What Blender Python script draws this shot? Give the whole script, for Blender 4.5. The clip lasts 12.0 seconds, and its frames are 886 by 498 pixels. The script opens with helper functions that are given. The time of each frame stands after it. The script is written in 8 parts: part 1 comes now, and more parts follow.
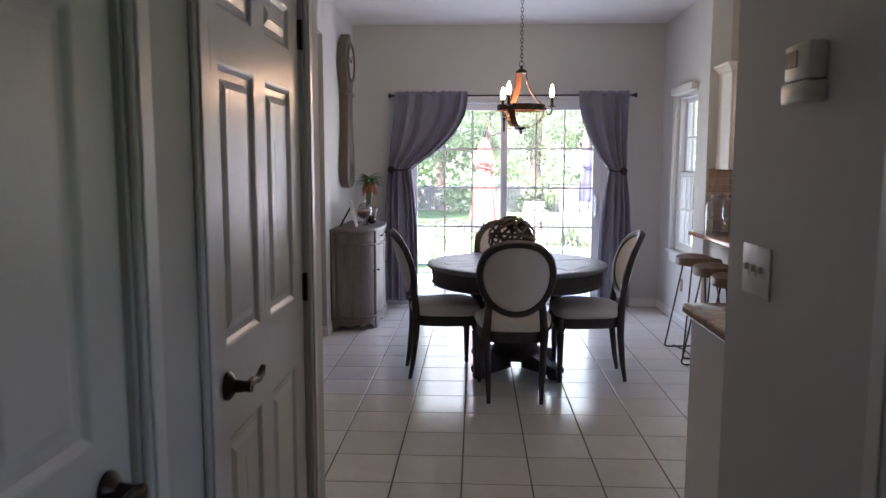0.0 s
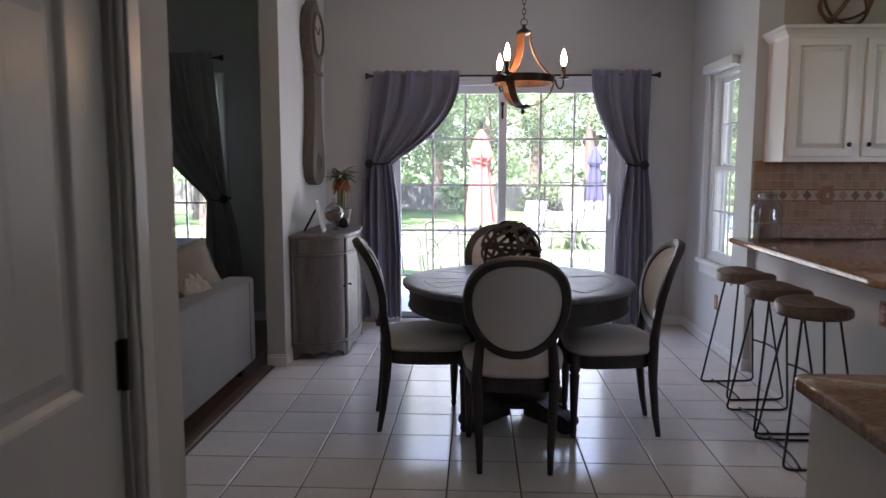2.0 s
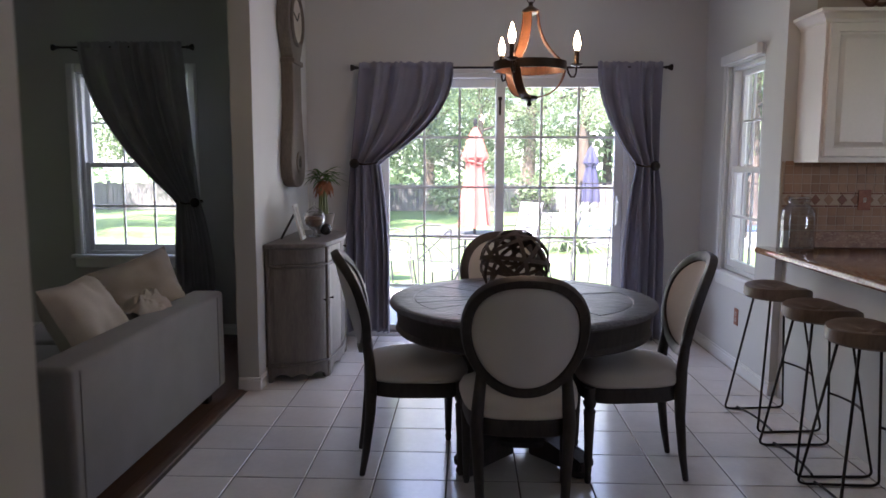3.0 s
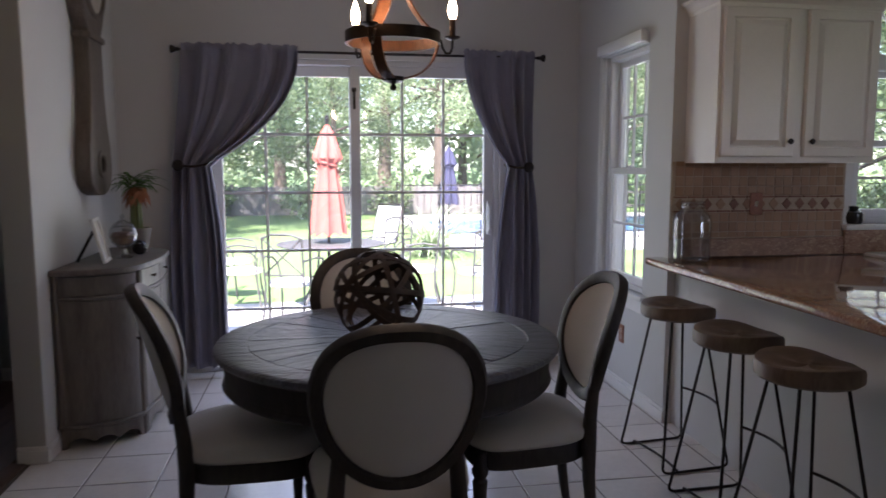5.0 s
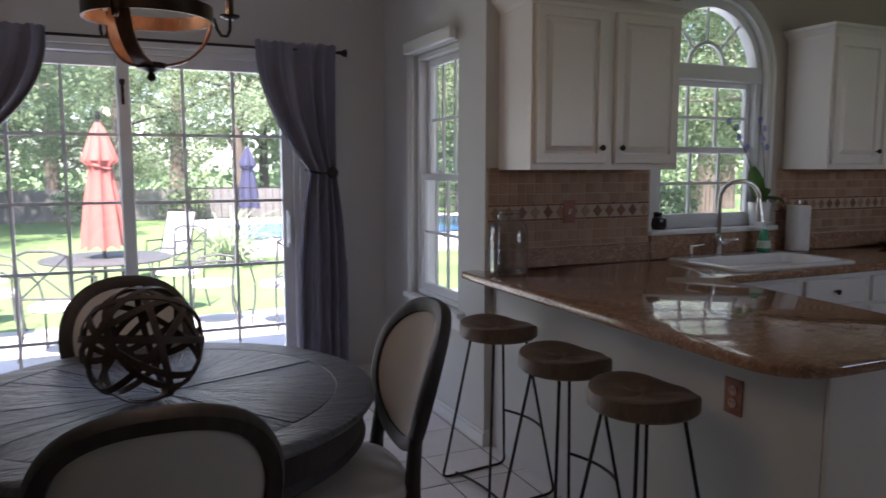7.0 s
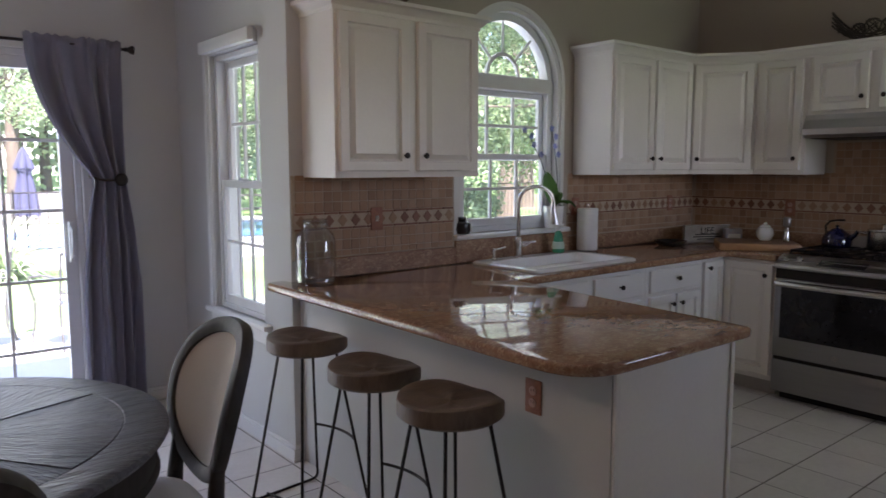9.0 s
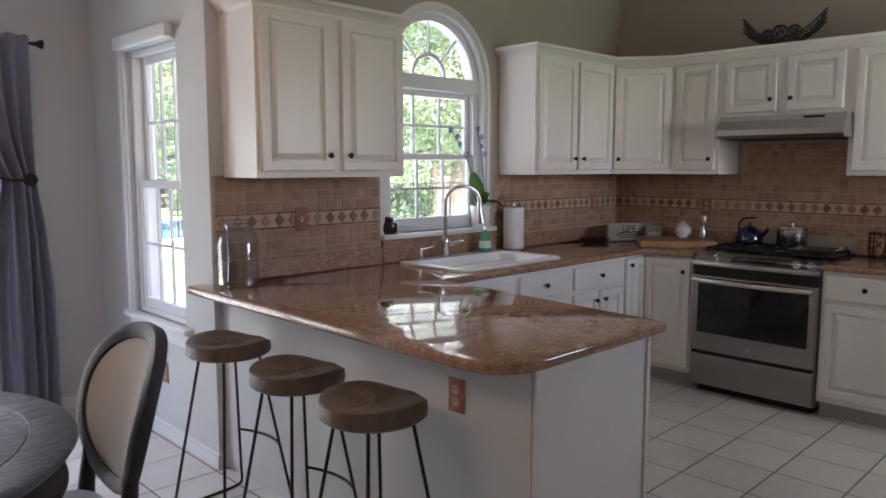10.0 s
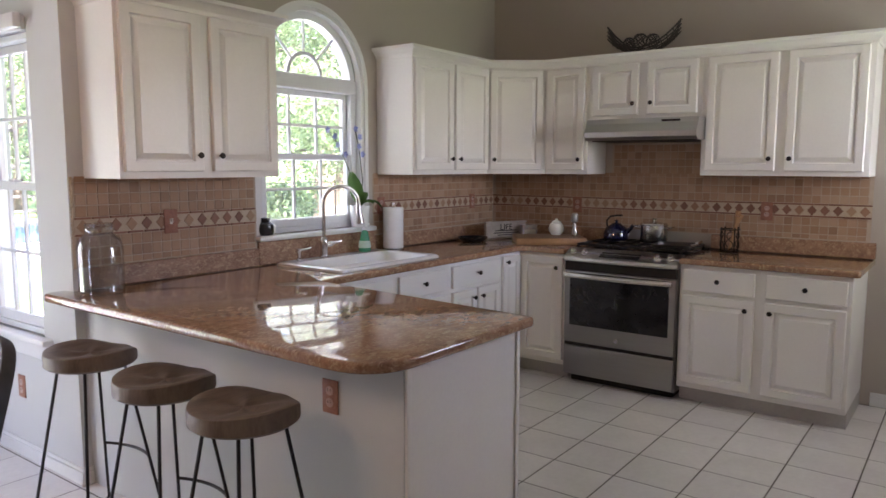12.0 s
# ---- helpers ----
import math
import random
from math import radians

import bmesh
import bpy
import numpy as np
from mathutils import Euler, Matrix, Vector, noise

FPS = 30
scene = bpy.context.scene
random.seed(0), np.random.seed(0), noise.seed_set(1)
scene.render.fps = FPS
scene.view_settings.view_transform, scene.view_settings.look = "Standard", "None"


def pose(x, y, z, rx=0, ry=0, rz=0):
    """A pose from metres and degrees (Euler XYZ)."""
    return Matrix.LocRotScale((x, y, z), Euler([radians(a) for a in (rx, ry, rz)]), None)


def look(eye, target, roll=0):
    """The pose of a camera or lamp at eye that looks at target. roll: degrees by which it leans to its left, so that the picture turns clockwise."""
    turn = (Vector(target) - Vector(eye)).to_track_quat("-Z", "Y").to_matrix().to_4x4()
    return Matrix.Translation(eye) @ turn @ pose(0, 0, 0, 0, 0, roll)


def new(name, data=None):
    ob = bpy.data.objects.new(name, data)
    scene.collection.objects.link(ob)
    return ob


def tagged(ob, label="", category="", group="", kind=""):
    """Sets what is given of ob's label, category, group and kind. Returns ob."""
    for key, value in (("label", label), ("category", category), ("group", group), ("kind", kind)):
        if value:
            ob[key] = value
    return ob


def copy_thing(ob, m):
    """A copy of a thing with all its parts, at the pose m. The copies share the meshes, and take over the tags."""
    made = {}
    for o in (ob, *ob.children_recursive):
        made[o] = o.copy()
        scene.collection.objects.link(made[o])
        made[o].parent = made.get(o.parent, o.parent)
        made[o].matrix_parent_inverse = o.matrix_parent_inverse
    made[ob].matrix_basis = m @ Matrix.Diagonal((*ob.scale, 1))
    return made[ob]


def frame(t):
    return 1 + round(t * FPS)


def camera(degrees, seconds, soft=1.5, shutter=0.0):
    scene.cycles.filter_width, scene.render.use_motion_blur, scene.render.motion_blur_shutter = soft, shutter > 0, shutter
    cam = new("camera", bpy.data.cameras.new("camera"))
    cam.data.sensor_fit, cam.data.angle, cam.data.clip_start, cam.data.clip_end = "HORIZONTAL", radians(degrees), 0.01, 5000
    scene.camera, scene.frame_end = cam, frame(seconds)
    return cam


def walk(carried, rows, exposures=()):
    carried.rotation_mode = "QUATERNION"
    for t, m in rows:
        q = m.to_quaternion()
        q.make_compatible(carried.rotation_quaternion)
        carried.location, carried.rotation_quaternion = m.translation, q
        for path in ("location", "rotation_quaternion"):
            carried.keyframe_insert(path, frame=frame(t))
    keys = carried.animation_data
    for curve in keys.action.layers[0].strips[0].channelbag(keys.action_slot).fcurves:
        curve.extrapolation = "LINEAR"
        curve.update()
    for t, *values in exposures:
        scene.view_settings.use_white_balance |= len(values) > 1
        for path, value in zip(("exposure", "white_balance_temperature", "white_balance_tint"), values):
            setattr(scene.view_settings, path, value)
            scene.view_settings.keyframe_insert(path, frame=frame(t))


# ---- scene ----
cam = camera(62.87, 12.0, shutter=0.5)
# seconds, place, yaw, pitch, roll
ROWS = [
    (0.0, 0.000, 0.000, 1.444, 2.58, -6.48, -0.07),
    (0.5, 0.014, 0.255, 1.446, 2.61, -6.60, -0.03),
    (1.0, 0.033, 0.547, 1.427, 2.56, -6.68, -0.08),
    (1.5, 0.061, 0.845, 1.416, 2.58, -6.63, -0.10),
    (2.0, 0.064, 1.142, 1.401, 2.64, -6.60, -0.07),
    (2.5, 0.045, 1.422, 1.402, 2.59, -6.61, -0.10),
    (4.5, 0.016, 2.288, 1.411, -5.62, -6.51, -0.07),
    (5.0, 0.055, 2.450, 1.406, -9.45, -6.48, -0.00),
    (5.5, 0.103, 2.602, 1.407, -12.98, -6.52, 0.07),
    (6.0, 0.145, 2.716, 1.413, -16.73, -6.53, 0.06),
    (6.5, 0.171, 2.803, 1.421, -20.66, -6.51, 0.04),
    (7.0, 0.184, 2.875, 1.441, -24.71, -6.50, -0.01),
    (9.0, 0.234, 2.899, 1.474, -39.42, -6.44, 0.01),
    (9.5, 0.246, 2.889, 1.478, -42.21, -6.52, -0.03),
    (10.0, 0.263, 2.873, 1.477, -44.68, -6.49, -0.03),
    (10.5, 0.270, 2.855, 1.482, -47.21, -6.57, -0.07),
    (11.0, 0.277, 2.836, 1.481, -49.53, -6.57, -0.08),
    (11.5, 0.280, 2.823, 1.481, -51.67, -6.56, -0.07),
    (12.0, 0.281, 2.815, 1.485, -53.53, -6.57, -0.11),
]
EXPOSURES = [(0.0, 3.6, 6000, 26), (1.5, 3.2, 6000, 26), (2.5, 3.15, 6050, 27), (4.5, 2.65, 6100, 27), (5.5, 2.5, 6100, 27), (7.0, 2.35, 6100, 25), (9.0, 3.0, 6100, 25), (9.5, 3.35, 6150, 26), (10.5, 3.8, 6200, 26), (12.0, 4.0, 6350, 28)]
walk(cam, [(t, pose(x, y, z, 90 + pitch, roll, yaw)) for t, x, y, z, yaw, pitch, roll in ROWS], EXPOSURES)

# ---- daylight ----
SUN_HIGH, SUN_ROUND = 56.0, 200.0
world = bpy.data.worlds.new("sky")
scene.world = world
world.use_nodes = True
wn = world.node_tree
sky = wn.nodes.new("ShaderNodeTexSky")
sky.sky_type, sky.sun_disc = "NISHITA", False
sky.sun_elevation, sky.sun_rotation = radians(SUN_HIGH), radians(SUN_ROUND)
wn.nodes["Background"].inputs["Strength"].default_value = 0.15
wn.links.new(sky.outputs[0], wn.nodes["Background"].inputs["Color"])
sun_data = bpy.data.lights.new("sun", "SUN")
sun_data.energy, sun_data.angle, sun_data.color = 5.0, radians(0.6), (1.0, 0.95, 0.87)
sun = new("sun", sun_data)
sun_from = Vector((math.sin(radians(SUN_ROUND)) * math.cos(radians(SUN_HIGH)), math.cos(radians(SUN_ROUND)) * math.cos(radians(SUN_HIGH)), math.sin(radians(SUN_HIGH))))
sun.matrix_world = look(sun_from * 50, (0, 0, 0))


# ---- materials ----
def mat(name, col, rough=0.5, metal=0.0, col2=None, scale=6.0, fine=60.0, bump=0.0, stretch=(1, 1, 1), spec=0.5, vary=0.0, coat=0.0, sheen=0.0, emit=0.0, island=0.0):
    """A surface with a broad and a fine variation of colour, roughness and relief."""
    m = bpy.data.materials.new(name)
    m.use_nodes = True
    nt = m.node_tree
    b = nt.nodes["Principled BSDF"]
    b.inputs["Metallic"].default_value = metal
    b.inputs["Specular IOR Level"].default_value = spec
    b.inputs["Coat Weight"].default_value = coat
    b.inputs["Sheen Weight"].default_value = sheen
    tc = nt.nodes.new("ShaderNodeTexCoord")
    mp = nt.nodes.new("ShaderNodeMapping")
    mp.inputs["Scale"].default_value = stretch
    info = nt.nodes.new("ShaderNodeObjectInfo")
    shift = nt.nodes.new("ShaderNodeVectorMath")
    shift.operation = "SCALE"
    shift.inputs[0].default_value = (37.0, 23.0, 51.0)
    nt.links.new(info.outputs["Random"], shift.inputs["Scale"])
    nt.links.new(tc.outputs["Object"], mp.inputs["Vector"])
    nt.links.new(shift.outputs[0], mp.inputs["Location"])
    broad, grain = nt.nodes.new("ShaderNodeTexNoise"), nt.nodes.new("ShaderNodeTexNoise")
    for n, s, d in ((broad, scale, 3.0), (grain, fine, 4.0)):
        n.inputs["Scale"].default_value, n.inputs["Detail"].default_value = s, d
        nt.links.new(mp.outputs[0], n.inputs["Vector"])
    mid = nt.nodes.new("ShaderNodeMath")
    mid.operation = "MULTIPLY_ADD"
    mid.inputs[1].default_value = 0.45
    nt.links.new(grain.outputs["Fac"], mid.inputs[0])
    half = nt.nodes.new("ShaderNodeMath")
    half.operation = "MULTIPLY"
    half.inputs[1].default_value = 0.55
    nt.links.new(broad.outputs["Fac"], half.inputs[0])
    nt.links.new(half.outputs[0], mid.inputs[2])
    ramp = nt.nodes.new("ShaderNodeValToRGB")
    c2 = col2 or tuple(c * 0.86 for c in col)
    ramp.color_ramp.elements[0].position, ramp.color_ramp.elements[1].position = 0.34, 0.66
    ramp.color_ramp.elements[0].color, ramp.color_ramp.elements[1].color = (*c2, 1), (*col, 1)
    nt.links.new(mid.outputs[0], ramp.inputs["Fac"])
    last = ramp.outputs["Color"]
    if vary or island:
        hsv = nt.nodes.new("ShaderNodeHueSaturation")
        rng = nt.nodes.new("ShaderNodeMapRange")
        amount = vary or island
        rng.inputs["To Min"].default_value, rng.inputs["To Max"].default_value = 1 - amount, 1 + amount
        if island:
            geo = nt.nodes.new("ShaderNodeNewGeometry")
            nt.links.new(geo.outputs["Random Per Island"], rng.inputs["Value"])
        else:
            nt.links.new(info.outputs["Random"], rng.inputs["Value"])
        nt.links.new(rng.outputs[0], hsv.inputs["Value"])
        nt.links.new(last, hsv.inputs["Color"])
        last = hsv.outputs["Color"]
    nt.links.new(last, b.inputs["Base Color"])
    rr = nt.nodes.new("ShaderNodeMapRange")
    rr.inputs["To Min"].default_value, rr.inputs["To Max"].default_value = max(rough - 0.07, 0.02), min(rough + 0.07, 1)
    nt.links.new(broad.outputs["Fac"], rr.inputs["Value"])
    nt.links.new(rr.outputs[0], b.inputs["Roughness"])
    if bump:
        bp = nt.nodes.new("ShaderNodeBump")
        bp.inputs["Strength"].default_value, bp.inputs["Distance"].default_value = min(bump, 1.0), 0.004 * max(bump, 1.0)
        nt.links.new(mid.outputs[0], bp.inputs["Height"])
        nt.links.new(bp.outputs[0], b.inputs["Normal"])
    if emit:
        b.inputs["Emission Color"].default_value, b.inputs["Emission Strength"].default_value = (*col, 1), emit
    return m


def glass_pane(name, edge=0.9, least=0.06, tint=(0.96, 0.97, 0.965), sharp=5.0, haze=0.01):
    m = bpy.data.materials.new(name)
    m.use_nodes = True
    nt = m.node_tree
    out = nt.nodes["Material Output"]
    nt.nodes.remove(nt.nodes["Principled BSDF"])
    clear, shine, mix, lw, power, add = (nt.nodes.new(k) for k in ("ShaderNodeBsdfTransparent", "ShaderNodeBsdfGlossy", "ShaderNodeMixShader", "ShaderNodeLayerWeight", "ShaderNodeMath", "ShaderNodeMath"))
    shine.inputs["Roughness"].default_value = haze
    clear.inputs["Color"].default_value = (*tint, 1)
    lw.inputs["Blend"].default_value = 0.5
    power.operation, add.operation = "POWER", "MULTIPLY_ADD"
    power.inputs[1].default_value, add.inputs[1].default_value, add.inputs[2].default_value = sharp, edge, least
    nt.links.new(lw.outputs["Facing"], power.inputs[0])
    nt.links.new(power.outputs[0], add.inputs[0])
    nt.links.new(add.outputs[0], mix.inputs[0])
    nt.links.new(clear.outputs[0], mix.inputs[1])
    nt.links.new(shine.outputs[0], mix.inputs[2])
    nt.links.new(mix.outputs[0], out.inputs["Surface"])
    return m


def leaf_mat(name, light, dark):
    m = bpy.data.materials.new(name)
    m.use_nodes = True
    nt = m.node_tree
    out = nt.nodes["Material Output"]
    b = nt.nodes["Principled BSDF"]
    geo, ramp, tr, mix, tc, ns, addm = (nt.nodes.new(k) for k in ("ShaderNodeNewGeometry", "ShaderNodeValToRGB", "ShaderNodeBsdfTranslucent", "ShaderNodeMixShader", "ShaderNodeTexCoord", "ShaderNodeTexNoise", "ShaderNodeMath"))
    ns.inputs["Scale"].default_value = 0.7
    addm.operation = "MULTIPLY_ADD"
    addm.inputs[1].default_value = 0.5
    nt.links.new(tc.outputs["Object"], ns.inputs["Vector"])
    nt.links.new(geo.outputs["Random Per Island"], addm.inputs[0])
    hm = nt.nodes.new("ShaderNodeMath")
    hm.operation = "MULTIPLY"
    hm.inputs[1].default_value = 0.6
    nt.links.new(ns.outputs["Fac"], hm.inputs[0])
    nt.links.new(hm.outputs[0], addm.inputs[2])
    ramp.color_ramp.elements[0].color, ramp.color_ramp.elements[1].color = (*dark, 1), (*light, 1)
    ramp.color_ramp.elements[0].position, ramp.color_ramp.elements[1].position = 0.2, 0.85
    nt.links.new(addm.outputs[0], ramp.inputs["Fac"])
    nt.links.new(ramp.outputs["Color"], b.inputs["Base Color"])
    nt.links.new(ramp.outputs["Color"], tr.inputs["Color"])
    b.inputs["Roughness"].default_value = 0.55
    mix.inputs[0].default_value = 0.5
    nt.links.new(b.outputs[0], mix.inputs[1])
    nt.links.new(tr.outputs[0], mix.inputs[2])
    nt.links.new(mix.outputs[0], out.inputs["Surface"])
    return m


GREY_WALL = mat("grey_wall_paint", (0.60, 0.60, 0.585), 0.75, col2=(0.57, 0.57, 0.555), scale=1.5, fine=220, bump=0.12)
TAN_WALL = mat("tan_wall_paint", (0.45, 0.395, 0.335), 0.75, col2=(0.42, 0.37, 0.31), scale=1.5, fine=220, bump=0.12)
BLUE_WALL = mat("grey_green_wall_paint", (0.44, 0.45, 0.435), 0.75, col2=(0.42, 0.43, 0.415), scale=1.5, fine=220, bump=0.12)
CEIL = mat("ceiling_paint", (0.74, 0.74, 0.73), 0.85, scale=2, fine=160, bump=0.2, col2=(0.71, 0.71, 0.70))
TRIM = mat("white_trim_paint", (0.76, 0.76, 0.74), 0.35, col2=(0.72, 0.72, 0.70), scale=3, fine=80, bump=0.05)
DOORW = mat("door_paint", (0.74, 0.74, 0.72), 0.3, col2=(0.70, 0.70, 0.685), scale=4, fine=40, bump=0.35, stretch=(6, 6, 0.6))
VINYL = mat("white_vinyl", (0.78, 0.79, 0.79), 0.3, col2=(0.74, 0.75, 0.75), scale=3, fine=50)
TILE = mat("ceramic_floor_tile", (0.76, 0.73, 0.69), 0.17, spec=0.7, col2=(0.68, 0.65, 0.612), scale=5, fine=38, bump=0.10, vary=0.05)
GROUT = mat("floor_grout", (0.105, 0.085, 0.068), 0.9, scale=9, fine=150, bump=0.3)
WOODFLOOR = mat("dark_wood_floor", (0.13, 0.075, 0.045), 0.35, col2=(0.07, 0.04, 0.025), scale=3, fine=18, stretch=(8, 0.7, 1))
DARKWOOD = mat("weathered_dark_wood", (0.050, 0.042, 0.037), 0.52, col2=(0.017, 0.014, 0.012), scale=6, fine=50, bump=0.5, stretch=(1, 1, 0.35))
TABLEWOOD = mat("dark_tabletop_wood", (0.105, 0.109, 0.135), 0.36, spec=1.0, col2=(0.034, 0.034, 0.042), scale=5, fine=22, bump=5.5, stretch=(1.0, 6.0, 1), vary=0.22)
LINEN = mat("cream_linen", (0.66, 0.63, 0.585), 0.9, col2=(0.59, 0.565, 0.525), scale=4, fine=380, bump=0.3, sheen=0.2)
LINENBACK = mat("pale_linen", (0.66, 0.65, 0.64), 0.9, col2=(0.60, 0.59, 0.58), scale=4, fine=380, bump=0.3)
CURTAIN = mat("grey_curtain_cloth", (0.225, 0.22, 0.285), 0.85, col2=(0.185, 0.18, 0.235), scale=5, fine=400, bump=0.25, sheen=0.3)
CURTAIN2 = mat("charcoal_curtain_cloth", (0.34, 0.34, 0.35), 0.88, col2=(0.28, 0.28, 0.29), scale=5, fine=400, bump=0.25, sheen=0.2)
BLACK = mat("black_iron", (0.022, 0.020, 0.019), 0.45, metal=0.7, col2=(0.035, 0.028, 0.024), scale=20, fine=120, bump=0.1)
BRONZE = mat("rubbed_bronze", (0.030, 0.023, 0.019), 0.35, metal=0.8, col2=(0.05, 0.035, 0.025), scale=20, fine=120)
BARREL = mat("stained_barrel_wood", (0.20, 0.085, 0.035), 0.45, col2=(0.075, 0.032, 0.016), scale=8, fine=60, stretch=(3, 3, 0.5), bump=0.3)
GREYWASH = mat("greywashed_wood", (0.185, 0.163, 0.142), 0.5, col2=(0.10, 0.088, 0.076), scale=5, fine=45, bump=0.35, stretch=(3, 3, 0.4))
STOOLWOOD = mat("brown_stool_wood", (0.185, 0.135, 0.098), 0.48, col2=(0.10, 0.070, 0.050), scale=5, fine=30, bump=0.3, stretch=(7, 1, 1))
CAB = mat("cabinet_paint", (0.80, 0.775, 0.735), 0.33, col2=(0.76, 0.735, 0.695), scale=3, fine=70, bump=0.06)
STEEL = mat("brushed_steel", (0.36, 0.345, 0.335), 0.32, metal=1.0, col2=(0.33, 0.315, 0.305), scale=4, fine=90, stretch=(1, 1, 12), bump=0.0)
# lighter copy of the brushed steel, with the sloping panel's shine in its colour
LITSTEEL = mat("panel_steel", (0.56, 0.545, 0.53), 0.30, metal=1.0, col2=(0.50, 0.485, 0.47), scale=4, fine=90, stretch=(1, 12, 1))
CHROME = mat("satin_nickel", (0.66, 0.63, 0.60), 0.22, metal=1.0, col2=(0.58, 0.55, 0.52), scale=15, fine=90)
BLACKGLASS = mat("black_oven_glass", (0.012, 0.012, 0.013), 0.06, col2=(0.018, 0.017, 0.016), scale=8, fine=40)
ENAMEL = mat("white_enamel", (0.82, 0.82, 0.80), 0.12, col2=(0.79, 0.79, 0.77), scale=4, fine=50)
PLASTIC = mat("off_white_plastic", (0.70, 0.68, 0.62), 0.4, col2=(0.67, 0.65, 0.59), scale=8, fine=90)
GLASS = glass_pane("window_glass")
# a faint white veil in the panes that stands in for outdoor glare
nt = GLASS.node_tree
veil_, veiled = nt.nodes.new("ShaderNodeBsdfTranslucent"), nt.nodes.new("ShaderNodeMixShader")
veil_.inputs["Color"].default_value = (0.95, 0.95, 0.95, 1)
veiled.inputs[0].default_value = 0.025
last = nt.nodes["Material Output"].inputs["Surface"].links[0].from_socket
nt.links.new(last, veiled.inputs[1])
nt.links.new(veil_.outputs[0], veiled.inputs[2])
nt.links.new(veiled.outputs[0], nt.nodes["Material Output"].inputs["Surface"])


def granite():
    m = mat("brown_granite", (0.40, 0.235, 0.14), 0.03, col2=(0.21, 0.108, 0.062), scale=16, fine=95, coat=0.3, stretch=(1.0, 1.4, 1.3))
    nt = m.node_tree
    b = nt.nodes["Principled BSDF"]
    old = b.inputs["Base Color"].links[0].from_socket
    vor, ramp, mix = nt.nodes.new("ShaderNodeTexNoise"), nt.nodes.new("ShaderNodeValToRGB"), nt.nodes.new("ShaderNodeMix")
    tc = nt.nodes.new("ShaderNodeTexCoord")
    mp = nt.nodes.new("ShaderNodeMapping")
    mp.inputs["Rotation"].default_value = (0, 0, 0.7)
    mp.inputs["Scale"].default_value = (1, 2.0, 1.6)
    nt.links.new(tc.outputs["Object"], mp.inputs["Vector"])
    nt.links.new(mp.outputs[0], vor.inputs["Vector"])
    vor.inputs["Scale"].default_value, vor.inputs["Detail"].default_value, vor.inputs["Distortion"].default_value = 30.0, 6.0, 1.2
    ramp.color_ramp.elements[0].position, ramp.color_ramp.elements[1].position = 0.52, 0.64
    mix.data_type = "RGBA"
    nt.links.new(vor.outputs["Fac"], ramp.inputs["Fac"])
    nt.links.new(ramp.outputs["Color"], mix.inputs["Factor"])
    nt.links.new(old, mix.inputs["A"])
    mix.inputs["B"].default_value = (0.46, 0.31, 0.19, 1)
    nt.links.new(mix.outputs["Result"], b.inputs["Base Color"])
    return m


GRANITE = granite()
HONED = granite()
HONED.name = "honed_brown_granite"
for node in HONED.node_tree.nodes:
    if node.type == "MAP_RANGE":
        node.inputs["To Min"].default_value, node.inputs["To Max"].default_value = 0.34, 0.46
HONED.node_tree.nodes["Principled BSDF"].inputs["Coat Weight"].default_value = 0.0


# ---- mesh helpers ----
def box(bm, x0, x1, y0, y1, z0, z1, bevel=0.0, seg=2, m=None):
    made = bmesh.ops.create_cube(bm, size=1.0)["verts"]
    for v in made:
        v.co = Vector((x0 + (v.co.x + 0.5) * (x1 - x0), y0 + (v.co.y + 0.5) * (y1 - y0), z0 + (v.co.z + 0.5) * (z1 - z0)))
    if bevel:
        edges = list({e for v in made for e in v.link_edges})
        made = list({v for f in bmesh.ops.bevel(bm, geom=edges, offset=bevel, segments=seg, affect="EDGES", profile=0.5)["faces"] for v in f.verts} | {v for v in made if v.is_valid})
    if m is not None:
        bmesh.ops.transform(bm, matrix=m, verts=made)
    return bm


def tube(bm, pts, r, seg=8, closed=False, flat=None):
    """A rod along pts; r one radius or one for each point; flat: (width, thickness) for a strap."""
    pts = [Vector(p) for p in pts]
    n = len(pts)
    rings = []
    up = None
    for i, p in enumerate(pts):
        a = pts[i - 1] if (i or closed) else p
        b = pts[(i + 1) % n] if (i < n - 1 or closed) else p
        d = (b - a).normalized()
        if up is None:
            up = d.orthogonal().normalized()
        up = (up - d * up.dot(d)).normalized()
        side = d.cross(up)
        rad = r[i] if isinstance(r, (list, tuple)) else r
        ring = []
        for k in range(seg):
            w = 2 * math.pi * k / seg
            ring.append(bm.verts.new(p + (up * math.cos(w) + side * math.sin(w)) * rad))
        rings.append(ring)
    for i in range(n if closed else n - 1):
        a, b = rings[i], rings[(i + 1) % n]
        for k in range(seg):
            bm.faces.new((a[k], a[(k + 1) % seg], b[(k + 1) % seg], b[k]))
    if not closed:
        bm.faces.new(rings[0][::-1])
        bm.faces.new(rings[-1])
    return bm


